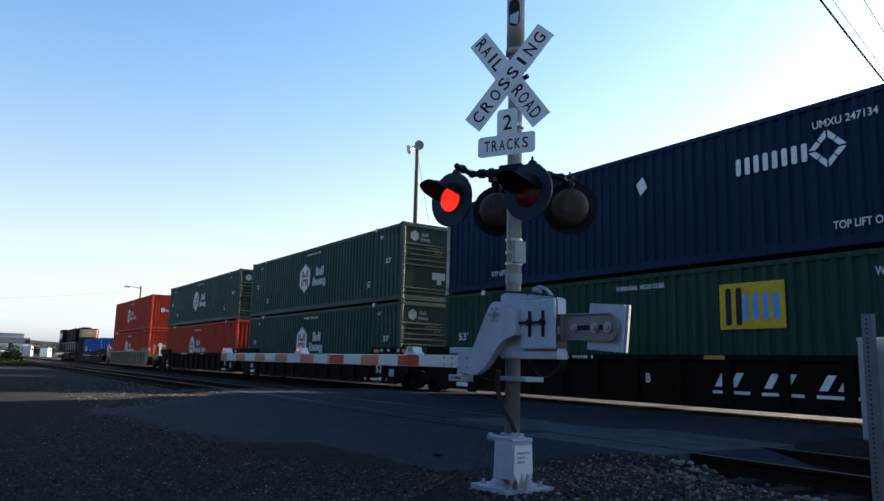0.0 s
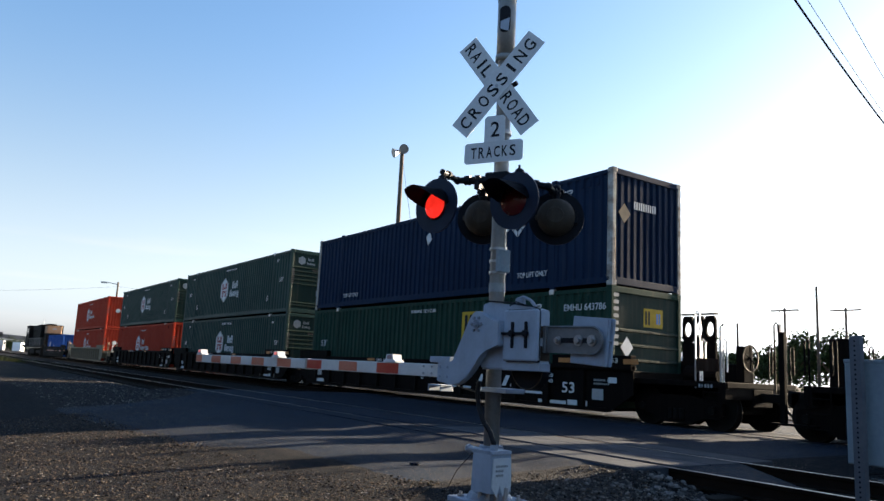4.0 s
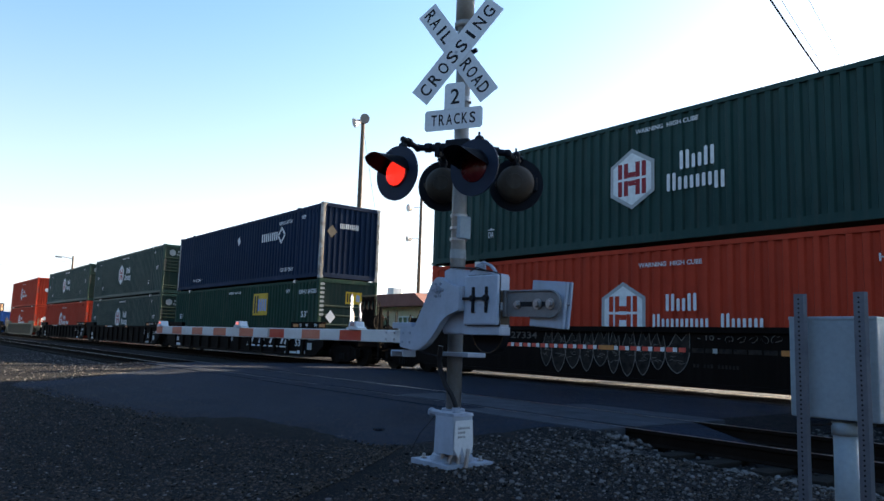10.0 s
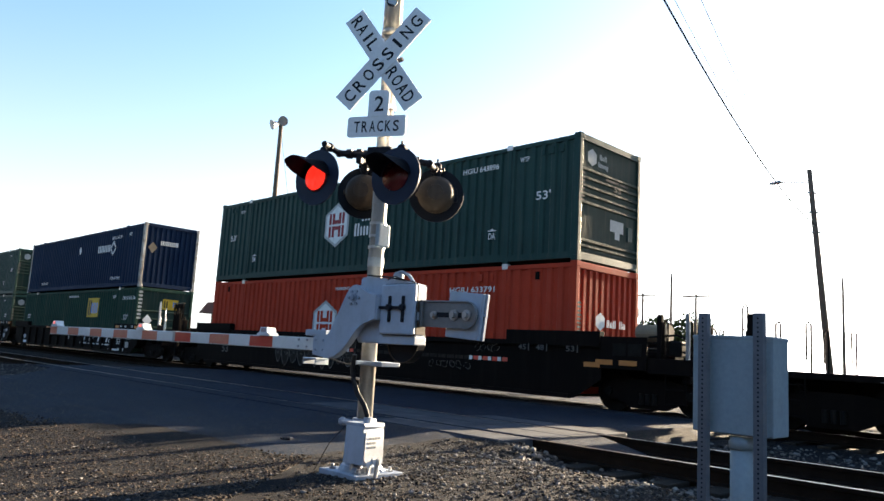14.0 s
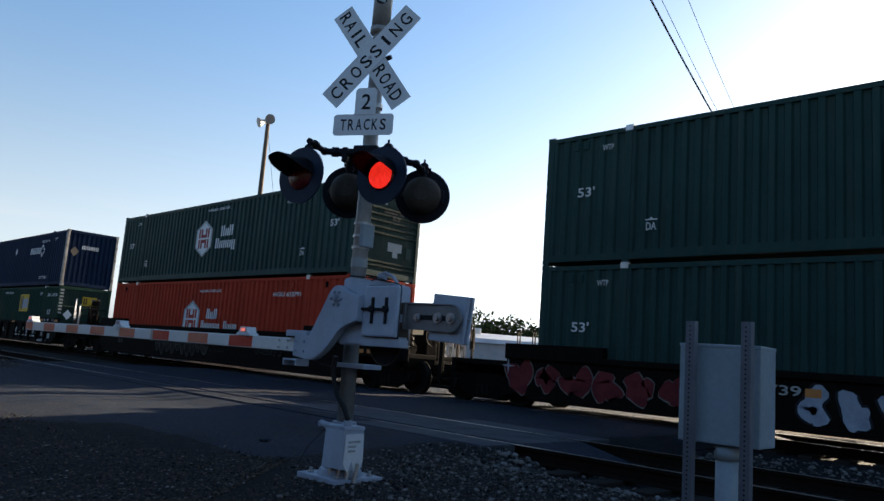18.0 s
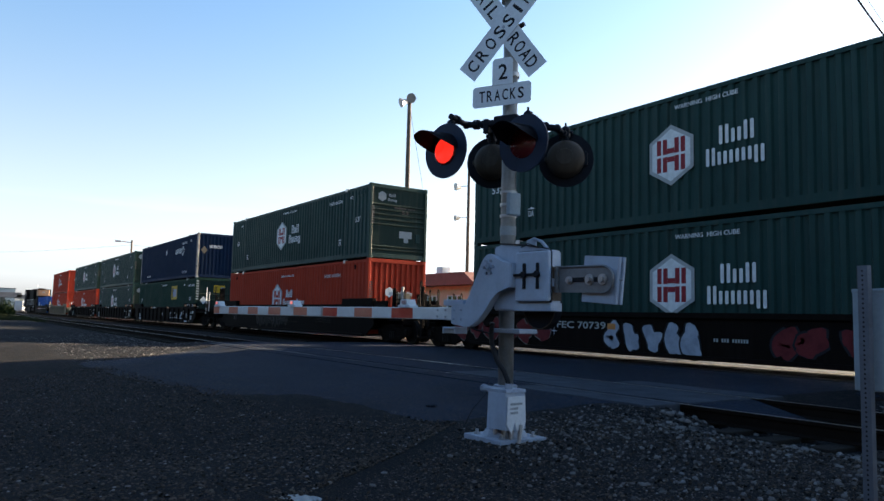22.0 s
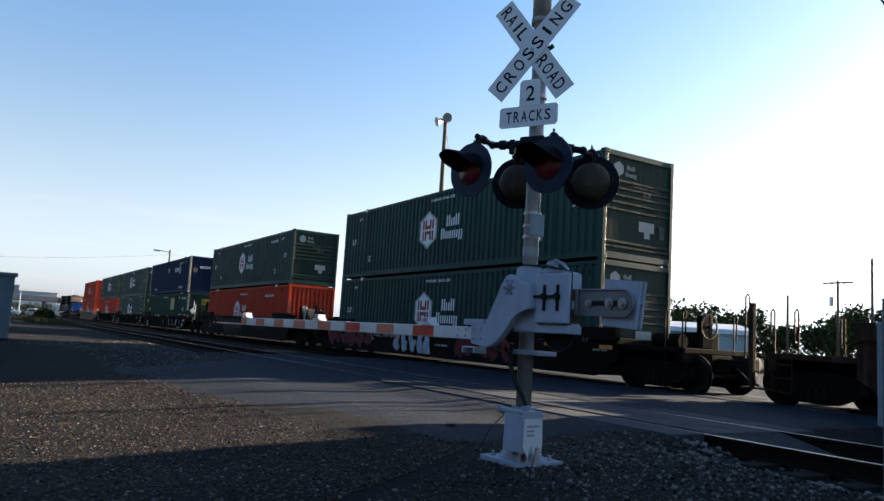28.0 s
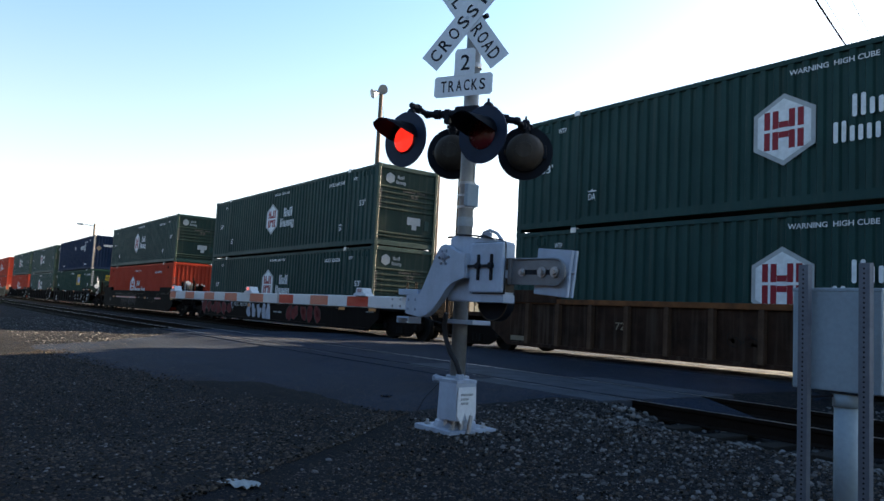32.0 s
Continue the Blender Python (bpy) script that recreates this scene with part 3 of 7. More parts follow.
_vs, _fs, _cols, _rows = [], [], 150, 70
for _i in range(_cols):
    for _j in range(_rows):
        _y = -9 + (shoulder_edge(-26 + 24.5 * _i / (_cols - 1)) + 9) * (_j / (_rows - 1)) ** 0.7
        _x = -26 + min(24.5, along(RIGHT_EDGE, _y) + 26.3) * _i / (_cols - 1)
        _vs.append((_x, _y, level(_x, _y) + 0.024 - 0.022 * smooth(_rows - 5, _rows - 1, _j) - 0.03 * smooth(_cols - 4, _cols - 1, _i) - 0.03 * smooth(3, 0, _i)))
for _i in range(_cols - 1):
    for _j in range(_rows - 1):
        _a = _i * _rows + _j
        _fs.append((_a, _a + _rows, _a + _rows + 1, _a + 1))
_me = bpy.data.meshes.new("gravel_shoulder")
_me.from_pydata(_vs, [], _fs)
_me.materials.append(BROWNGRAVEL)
for _p in _me.polygons:
    _p.use_smooth = True
tagged(new("gravel_shoulder", _me), "brown gritty gravel spread over the near side of the road", "gravel", kind="structure")

# an unseen dark wall, added behind the eye to cut the skylight from there
skylight_block_wall = part("skylight_block_wall", box(B(), -70, 45, -15.4, -15, -0.2, 8.5), LOCODARK, None)
tagged(skylight_block_wall, "unseen plain dark wall added to cut the skylight", "wall", kind="structure")

# crossing panels: strips of concrete beside and between the rails
crossing = thing("crossing_panels", "worn concrete crossing panels between the rails", "crossing panel")
tagged(crossing, kind="structure")
for yc, top in ((NEAR_Y, 0.096), (FAR_Y, 0.094)):
    for k, (y0, y1) in enumerate(((yc - 1.34, yc - 0.79), (yc - 0.62, yc - 0.01), (yc + 0.01, yc + 0.62), (yc + 0.79, yc + 1.34))):
        firsts = {}
        for i in range(7):
            mat = CONCRETE if yc == NEAR_Y and i < (1, 2, 2, 1)[k] else ASPHALT
            x, dz = -5.62 - 2.52 * i, 0.003 * math.sin(i * 7 + y0)
            if mat not in firsts:
                firsts[mat] = part("panel", box(B(), -2.5, 0, y0, y1, -0.06, top, 0.012), mat, crossing)
                firsts[mat].matrix_basis = pose(x, 0, dz)
            else:
                again(firsts[mat], "panel", x, 0, dz)

# sloped end plates run down from the crossing to the ties
for yc in (NEAR_Y, FAR_Y):
    for y0, y1, t0, t1 in ((yc - 0.62, yc + 0.62, yc - 0.45, yc - 0.1),):
        toe = -4.05
        bm = B()
        top = [bm.verts.new(p) for p in ((-5.6, y0, 0.088), (-5.6, y1, 0.088), (toe, t1, -0.075), (toe, t0, -0.075))]
        low = [bm.verts.new(v.co - Vector((0, 0, 0.03))) for v in top]
        bm.faces.new(top)
        bm.faces.new(low[::-1])
        for i in range(4):
            bm.faces.new((top[i], top[(i + 1) % 4], low[(i + 1) % 4], low[i]))
        part("end_plate", bm, ASPHALT, crossing)

# rails with foot, web and head
RAIL = [(-0.07, 0), (0.07, 0), (0.07, 0.012), (0.012, 0.03), (0.012, 0.125), (0.036, 0.135), (0.036, 0.165), (0.028, 0.172), (-0.028, 0.172), (-0.036, 0.165), (-0.036, 0.135), (-0.012, 0.125), (-0.012, 0.03), (-0.07, 0.012)]
for yc in (NEAR_Y, FAR_Y):
    for s in (-1, 1):
        bm = B()
        ends = []
        for x in (-420, 160):
            ends.append([bm.verts.new((x, yc + s * (GAUGE / 2 + 0.036) + a, RAIL_Z - 0.172 + b)) for a, b in RAIL])
        for i in range(len(RAIL)):
            j = (i + 1) % len(RAIL)
            f = bm.faces.new((ends[0][i], ends[0][j], ends[1][j], ends[1][i]))
            f.material_index = 1 if i == 7 else 0
        tagged(part("rail", bm, (RAILSIDE, RAILTOP), None), "rusty steel rail with a polished head", "rail", "rails of the two tracks", "structure")

# ties in reach of the eye are pieces of their own, the rest one bed of timber
for yc in (NEAR_Y, FAR_Y):
    bed = thing("tie_bed", "dark creosoted timber ties under the rails", "railway tie")
    tagged(bed, kind="structure")
    first = None
    x = -5.3
    while x < 7:
        if first is None:
            first = part("tie", box(B(), -0.11, 0.11, -1.3, 1.3, -0.24, -0.078, 0.012), TIE, bed)
            first.matrix_basis = pose(x, yc, 0)
        else:
            again(first, "tie", x, yc + random.uniform(-0.04, 0.04), random.uniform(-0.008, 0.003), 0, 0, random.uniform(-1.2, 1.2))
        x += 0.53
    bm = B()
    x = -24.5
    while x > -75:
        box(bm, x - 0.11, x + 0.11, yc - 1.3, yc + 1.3, -0.24, -0.078)
        x -= 0.53
    tagged(part("far_ties", bm, TIE, bed), kind="stuff")


# crushed stone
def stones(name, n, place, lo, hi, mat, label, seed):
    rng = np.random.RandomState(seed)
    t = (1 + 5 ** 0.5) / 2
    ico = np.array([(-1, t, 0), (1, t, 0), (-1, -t, 0), (1, -t, 0), (0, -1, t), (0, 1, t), (0, -1, -t), (0, 1, -t), (t, 0, -1), (t, 0, 1), (-t, 0, -1), (-t, 0, 1)]) / 1.9
    tri = [(0, 11, 5), (0, 5, 1), (0, 1, 7), (0, 7, 10), (0, 10, 11), (1, 5, 9), (5, 11, 4), (11, 10, 2), (10, 7, 6), (7, 1, 8), (3, 9, 4), (3, 4, 2), (3, 2, 6), (3, 6, 8), (3, 8, 9), (4, 9, 5), (2, 4, 11), (6, 2, 10), (8, 6, 7), (9, 8, 1)]
    vs, fs = [], []
    k = 0
    while k < n:
        p = place(rng)
        if p is None:
            continue
        x, y = p
        r = lo + (hi - lo) * rng.rand() ** 3
        a = rng.rand() * 6.28
        v = ico * (0.75 + 0.5 * rng.rand(12, 1)) * r * np.array([1.25, 0.9, 0.65 + 0.3 * rng.rand()])
        c, s = math.cos(a), math.sin(a)
        v = np.stack([v[:, 0] * c - v[:, 1] * s + x, v[:, 0] * s + v[:, 1] * c + y, v[:, 2] + level(x, y) + 0.02 * ("shoulder" in name) + r * 0.25], 1)
        b = len(vs)
        vs.extend(map(tuple, v))
        fs.extend((i + b, j + b, l + b) for i, j, l in tri)
        k += 1
    me = bpy.data.meshes.new(name)
    me.from_pydata(vs, [], fs)
    me.materials.append(mat)
    return tagged(new(name, me), label, "gravel", kind="stuff")


def by_the_mast(rng):
    x, y = rng.uniform(-6.4, 2.5), rng.uniform(0.9, 6.9)
    d = x - along(RIGHT_EDGE, y)
    if d < -0.15 or rng.rand() > 0.35 + 0.65 * smooth(0, 0.8, d):
        return None
    return x, y


def heap(rng):
    p = by_the_mast(rng)
    if p is None or rng.rand() > 0.1 + 0.9 * smooth(2.7, 4.7, p[1] + 0.35 * (p[0] + 4)):
        return None
    return p


def ballast(rng):
    x, y = rng.uniform(-5.4, 6), rng.choice([rng.uniform(6.2, 9.9), rng.uniform(9.6, 12.6), rng.uniform(6.0, 6.9)])
    return x, y


def left_lot(rng):
    y = rng.uniform(-3, 9)
    x = along(LEFT_EDGE, y) + 0.3 - 15 * rng.rand() ** 1.6
    return x, y


def on_shoulder(rng):
    y = rng.uniform(0.1, 4.2)
    x = along(RIGHT_EDGE, y) - 11.0 * rng.rand() ** 1.3
    if rng.rand() < smooth(-0.5, 0.35, y - along(SHOULDER, x)):
        return None
    return x, y


stones("gravel", 36000, by_the_mast, 0.003, 0.0125, BROWNSTONE, "small brown stones round the signal base", 3)
stones("gravel", 14000, heap, 0.005, 0.021, STONE, "pale crushed limestone heaped behind the signal base", 13)
stones("ballast", 6500, ballast, 0.014, 0.04, STONE, "coarse grey ballast between the rails", 4)
stones("lot_gravel", 6000, left_lot, 0.009, 0.024, STONE, "pale gravel on the lot beside the road", 5)
stones("shoulder_grit", 36000, on_shoulder, 0.004, 0.014, BROWNSTONE, "small brown grit strewn over the shoulder", 6)
stones("shoulder_grit", 2500, on_shoulder, 0.005, 0.015, STONE, "small pale grit strewn over the shoulder", 16)

# a dark clod on the road and a crumpled paper on the gravel
bm = B()
bmesh.ops.create_icosphere(bm, subdivisions=2, radius=1)
for v in bm.verts:
    v.co = Vector((v.co.x * 0.07, v.co.y * 0.04, v.co.z * 0.02)) * (1 + 0.4 * noise.noise(v.co * 2))
_o = part("asphalt_clod", bm, ASPHALT, None, "dark broken clod lying on the road")
_o.matrix_basis = pose(-7.05, 4.65, level(-7.05, 4.65) + 0.03, 0, 0, 50)
tagged(_o, category="debris")
bm = B()
bmesh.ops.create_grid(bm, x_segments=10, y_segments=6, size=0.5)
for v in bm.verts:
    v.co = Vector((v.co.x * 0.2, v.co.y * 0.12, 0.015 + 0.03 * noise.noise(v.co * 5)))
bmesh.ops.solidify(bm, geom=bm.faces, thickness=0.002)
_o = part("crumpled_paper", bm, GREYDECAL, None, "crumpled dirty white paper on the gravel")
_o.matrix_basis = pose(-3.79, 1.65, 0.01, 0, 0, 30)
tagged(_o, category="litter")


# grass: a lit strip behind the far track and weeds at the far end of the lot
def blades(name, n, place, h, label, seed, mat=GRASSM):
    rng = np.random.RandomState(seed)
    vs, fs = [], []
    for i in range(n):
        x, y = place(rng)
        z, a, w, t = level(x, y), rng.rand() * 6.28, 0.02 + 0.02 * rng.rand(), h * (0.4 + 0.8 * rng.rand())
        dx, dy = math.cos(a) * w, math.sin(a) * w
        lx, ly = rng.uniform(-0.5, 0.5, 2) * t
        b = len(vs)
        vs += [(x - dx, y - dy, z), (x + dx, y + dy, z), (x + lx, y + ly, z + t)]
        fs.append((b, b + 1, b + 2))
    me = bpy.data.meshes.new(name)
    me.from_pydata(vs, [], fs)
    me.materials.append(mat)
    return tagged(new(name, me), label, "grass", kind="stuff")


blades("verge_grass", 22000, lambda r: (r.uniform(-3, 20), 16.2 + 8 * r.rand() ** 1.7), 0.14, "sunlit yellow-green grass behind the far track", 8)
blades("lot_grass", 9000, lambda r: (-70 - 70 * r.rand() ** 1.4, r.uniform(2.5, 6.5) + 2 * r.rand()), 0.28, "dull olive weeds along the track at the end of the lot", 9, WEED)


# ---- crossing signal with its gate ----
MX, MY = -4.94, 4.01
signal = thing("crossing_signal", "silver railroad crossing signal with crossbuck, red lights and lowered gate", "crossing signal", pose(MX, MY, 0))
part("base_plate", box(B(), -0.25, 0.25, -0.25, 0.25, 0.0, 0.045, 0.006), CAST, signal)
for i, (x, y) in enumerate(((-0.17, -0.17), (0.17, -0.17), (0.17, 0.17), (-0.17, 0.17))):
    bm = B()
    cyl(bm, (x, y, 0.02), (x, y, 0.085), 0.014, seg=8)
    cyl(bm, (x, y, 0.03), (x, y, 0.058), 0.03, seg=6)
    part("anchor_bolt", bm, STEEL, signal)
bm = B()
cyl(bm, (0, 0, 0.03), (0, 0, 0.36), 0.15, 0.098, 20)
cyl(bm, (0, 0, 0.36), (0, 0, 0.47), 0.105, 0.1, 20)
cyl(bm, (0, 0, 0.03), (0, 0, 0.09), 0.2, 0.17, 20)
part("base_casting", bm, CAST, signal)
bm = B()
cyl(bm, (-0.16, -0.1, 0.43), (0.04, -0.13, 0.43), 0.028, seg=10)
cyl(bm, (-0.19, -0.095, 0.43), (-0.15, -0.1, 0.43), 0.036, seg=6)
part("clamp_bolt", bm, CAST, signal)
part("mast", cyl(B(), (0, 0, 0.4), (0, 0, 3.98), 0.066, 0.066, 24), ALU, signal, "weathered silver tubular mast", True)
# terminal box at the foot
tb = part("terminal_box", slab(B(), [(-0.112, 0.0), (0.112, 0.0), (0.1, 0.3), (-0.1, 0.3)], -0.115, 0.115), SILVER, signal)
tb.matrix_basis = pose(0.15, -0.11, 0.13, 0, 0, 6)
part("lid", slab(B(), [(-0.115, 0.3), (0.115, 0.3), (0.105, 0.325), (-0.105, 0.325)], -0.115, 0.115), CAST, tb)
bm = B()
slab(bm, [(-0.1, 0.27), (0.1, 0.27), (0.11, 0.06), (0.075, -0.02), (0.05, 0.06), (0.02, -0.03), (-0.02, 0.06), (-0.055, -0.03), (-0.11, 0.05)], -0.119, -0.114)
_o = part("torn_notice", bm, WHITE, tb, "torn peeling white notice")
_o.matrix_basis = pose(0, 0, 0, 0, 0, 90)
for i in range(3):
    bars(_o, "ABCDEFGH" if i == 0 else "ABCDE", GREYDECAL, -0.07, 0.2 - 0.035 * i, -0.1195, 0.018, 0.14 if i == 0 else 0.09)
for i in range(4):
    x = 0.06 + 0.07 * i
    part("feed_pipe", cyl(B(), (x, -0.16 + 0.03 * i, 0.02), (x, -0.14 + 0.03 * i, 0.17), 0.018, seg=8), STEEL, signal)
bm = B()
tube(bm, [(0.02, -0.17, 1.0), (0.0, -0.17, 0.9), (0.01, -0.16, 0.8), (0.08, -0.16, 0.68), (0.16, -0.15, 0.6), (0.2, -0.14, 0.52), (0.2, -0.13, 0.45)], 0.021, 10)
part("power_cable", bm, RUBBER, signal, "black flexible power cable")
part("cable_gland", cyl(B(), (0.2, -0.13, 0.43), (0.2, -0.13, 0.5), 0.033, seg=10), CAST, signal)
part("ground_wire", tube(B(), [(-0.1, -0.12, 0.4), (-0.2, -0.2, 0.25), (-0.3, -0.26, 0.02)], 0.004, 6), RUBBER, signal)
for z in (1.92, 2.02, 2.13):
    part("band_clamp", cyl(B(), (0, 0, z), (0, 0, z + 0.022), 0.076, seg=24), STEEL, signal)
part("reflective_band", cyl(B(), (0, 0, 1.76), (0, 0, 1.84), 0.0715, seg=24), GREYDECAL, signal)
part("side_bracket", box(B(), 0.05, 0.1, -0.07, 0.06, 1.93, 2.13, 0.012), BOXGREY, signal)
# upper sleeve with its cut-out
bm = B()
cyl(bm, (0, 0, 3.9), (0, 0, 4.5), 0.084, 0.084, 24)
cyl(bm, (0, 0, 3.88), (0, 0, 3.93), 0.092, 0.092, 24)
cyl(bm, (0, 0, 4.47), (0, 0, 4.52), 0.088, 0.08, 24)
part("mast_sleeve", bm, ALU, signal, "silver sleeve over the mast top", True)
SIGN = pose(0, 0, 0, 0, 0, 28)
bm = B()
slab(bm, arc(0.0, 4.34, 0.05, 0, 180) + arc(0.0, 4.18, 0.05, 180, 360), -0.0862, -0.07)
_o = part("sleeve_opening", bm, BLACKTXT, signal)
_o.matrix_basis = pose(0, 0, 0, 0, 0, 40)
bm = B()
slab(bm, [(-0.04, 4.17), (0.035, 4.14), (0.045, 4.27), (-0.04, 4.24)], -0.089, -0.086)
_o = part("sleeve_lining", bm, SILVER, signal)
_o.matrix_basis = pose(0, 0, 0, 0, 0, 40)
# crossbuck
for nm, tilt, y, words in (("crossbuck_blade", -54.0, -0.128, (("RAIL", -0.505, 0.33), ("ROAD", 0.12, 0.36))), ("crossbuck_blade", 48.0, -0.136, (("CROSSING", -0.5, 1.0),))):
    bl = part(nm, box(B(), -0.535, 0.535, -0.003, 0.003, -0.1, 0.1), WHITE, signal, "white blade with black letters")
    bl.matrix_basis = SIGN @ pose(-0.01, y, 3.61, 0, -tilt, 0)
    for w, x, wd in words:
        if w == "CROSSING":
            for i, c in enumerate(w):
                cw = 0.03 if c == "I" else 0.088
                letters(bl, c, BLACKTXT, -0.485 + i * 0.126 + (0.03 if c == "I" else 0), -0.058, -0.0032, 0.116, cw)
        else:
            for i, c in enumerate(w):
                cw = 0.024 if c == "I" else 0.076
                letters(bl, c, BLACKTXT, x + i * 0.095 + (0.028 if c == "I" else 0), -0.058, -0.0032, 0.116, cw)
    for x in (-0.01,):
        part("rivet", cyl(B(), (x, -0.008, 0), (x, 0, 0), 0.016, seg=8), STEEL, bl)
bm = B()
slab(bm, [(-0.29, 2.9), (0.225, 2.9), (0.245, 2.92), (0.245, 3.07), (0.225, 3.09), (-0.29, 3.09), (-0.31, 3.07), (-0.31, 2.92)], -0.126, -0.12)
tp = part("tracks_plate", bm, WHITE, signal)
tp.matrix_basis = SIGN
for i, c in enumerate("TRACKS"):
    letters(tp, c, BLACKTXT, -0.245 + i * 0.074, 2.945, -0.1262, 0.1, 0.055)
bm = B()
slab(bm, [(-0.12, 3.085), (0.075, 3.085), (0.075, 3.3), (0.055, 3.325), (-0.1, 3.325), (-0.12, 3.3)], -0.131, -0.1265)
npl = part("number_plate", bm, WHITE, signal)
npl.matrix_basis = SIGN
letters(npl, "2", BLACKTXT, -0.06, 3.13, -0.1312, 0.14, 0.085, name="number")
for z in (2.99, 3.2, 3.61):
    bm = B()
    cyl(bm, (0, 0, z - 0.02), (0, 0, z + 0.02), 0.08, seg=20)
    box(bm, -0.03, 0.03, -0.125, -0.06, z - 0.018, z + 0.018)
    _o = part("sign_clamp", bm, STEEL, signal)
    _o.matrix_basis = SIGN
part("clamp_stud", cyl(B(), (0.06, 0.02, 3.63), (0.13, 0.04, 3.65), 0.022, seg=8), SIGBLACK, signal)
# cross arm of the lights: jointed pipe with couplings, and an arm to each lamp
AZ = 2.765


def arm_height(x):
    return AZ + (0.07 * -x if x < 0 else -0.2 * x)


part("arm_junction_box", box(B(), -0.115, 0.115, -0.11, 0.11, AZ - 0.065, AZ + 0.055, 0.018), SIGBLACK, signal).matrix_basis = SIGN
for sx in (-1, 1):
    bm = B()
    drop = arm_height(sx * 0.44) - AZ
    cyl(bm, (sx * 0.1, 0, AZ + drop * 0.23), (sx * 0.44, 0, AZ + drop), 0.03, seg=14)
    for x, r in ((0.13, 0.042), (0.3, 0.045)):
        cyl(bm, (sx * x, 0, arm_height(sx * x)), (sx * (x + 0.05), 0, arm_height(sx * (x + 0.05))), r, seg=10)
    z = arm_height(sx * 0.22)
    box(bm, min(sx * 0.2, sx * 0.25), max(sx * 0.2, sx * 0.25), -0.028, 0.028, z - 0.085, z + 0.045, 0.006)
    part("cross_arm", bm, SIGBLACK, signal).matrix_basis = SIGN
for x, y, dz in ((-0.43, -0.31, 0.0), (0.29, -0.27, 0.04), (-0.27, 0.2, -0.03), (0.44, 0.22, -0.02)):
    bm = B()
    z = arm_height(x)
    tube(bm, [(x, 0, z), (x, y * 0.5, z + dz * 0.4), (x, y, z + dz)], 0.027, 12)
    cyl(bm, (x, y * 0.55, z + dz * 0.5), (x, y * 0.55 + math.copysign(0.045, y), z + dz * 0.55), 0.04, seg=8)
    bmesh.ops.create_icosphere(bm, subdivisions=2, radius=0.038, matrix=Matrix.Translation((x, 0, z)))
    part("lamp_arm", bm, SIGBLACK, signal).matrix_basis = SIGN


def light_unit(x, y, z, turn, back):
    """One flashing light: a drop bracket, a round background, the lamp housing, a hood and a lens, facing turn degrees off the -y way."""
    u = part("signal_light", cyl(B(), (0, 0, -0.008), (0, 0, 0.008), 0.243, seg=40), SIGBLACK if back else SKYTINTDISC, signal, "round blue-black background disc")
    u.data.transform(Matrix.Rotation(radians(90), 4, "X"))
    u.matrix_basis = pose(x, y, z, 0, 0, turn)
    bm = B()
    prof = [(0.165, 0.008), (0.165, 0.05), (0.155, 0.1), (0.12, 0.135), (0.06, 0.15), (0.0, 0.152)]
    seg = 28
    rings = []
    for r, d in prof[:-1]:
        rings.append([bm.verts.new((r * math.cos(6.2832 * i / seg), d, r * math.sin(6.2832 * i / seg))) for i in range(seg)])
    tip = bm.verts.new((0, prof[-1][1], 0))
    for p, q in zip(rings, rings[1:]):
        for i in range(seg):
            bm.faces.new((p[i], p[(i + 1) % seg], q[(i + 1) % seg], q[i]))
    for i in range(seg):
        bm.faces.new((rings[-1][i], rings[-1][(i + 1) % seg], tip))
    part("lamp_housing", bm, HOUSING, u, "brown-grey domed lamp housing", True)
    part("housing_latch", box(B(), 0.155, 0.185, 0.02, 0.05, -0.02, 0.02, 0.006), HOUSING, u)
    part("housing_hinge", box(B(), -0.19, -0.155, 0.012, 0.05, -0.06, 0.06, 0.008), SIGBLACK, u)
    part("housing_seam", tube(B(), [(0.161 * math.cos(6.2832 * i / 32), 0.058, 0.161 * math.sin(6.2832 * i / 32)) for i in range(33)], 0.007, 6), HOUSING, u)
    part("housing_boss", cyl(B(), (0, 0.14, 0), (0, 0.1535, 0), 0.075, 0.07, 22), HOUSING, u)
    bm = B()
    rows = []
    for d, k in ((-0.008, 0.0), (-0.06, 0.16), (-0.12, 0.36), (-0.18, 0.58), (-0.24, 0.78), (-0.285, 0.92), (-0.31, 1.0)):
        a0 = 0 + 34 * k + 20 * k ** 6
        rows.append([bm.verts.new((0.152 * math.cos(a), d, 0.152 * math.sin(a) - 0.03 * k)) for a in [radians(a0 + (180 - 2 * a0) * i / 20) for i in range(21)]])
    for p, q in zip(rows, rows[1:]):
        for i in range(20):
            bm.faces.new((p[i], p[i + 1], q[i + 1], q[i]))
    bmesh.ops.solidify(bm, geom=bm.faces, thickness=0.004)
    part("hood", bm, SIGBLACK, u, "long black sheet-metal hood", True)
    bm = B()
    cyl(bm, (0, 0.0, 0), (0, -0.02, 0), 0.132, 0.124, 32)
    part("lens", bm, LENSOFF, u, "dull red unlit lens", True)
    # glows all the time; motions() slides it past the lens to stand for switching
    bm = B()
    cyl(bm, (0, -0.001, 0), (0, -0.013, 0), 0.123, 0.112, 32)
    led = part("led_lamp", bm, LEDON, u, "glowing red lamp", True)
    bm = B()
    cyl(bm, (0, 0.06, 0.15), (0, 0.06, 0.25), 0.033, seg=12)
    cyl(bm, (0, 0.06, 0.19), (0, 0.06, 0.22), 0.044, seg=8)
    cyl(bm, (-0.06, 0.03, 0.235), (0.06, 0.03, 0.25), 0.018, seg=8)
    cyl(bm, (0, 0.06, 0.25), (0, 0.06, 0.32), 0.01, seg=6)
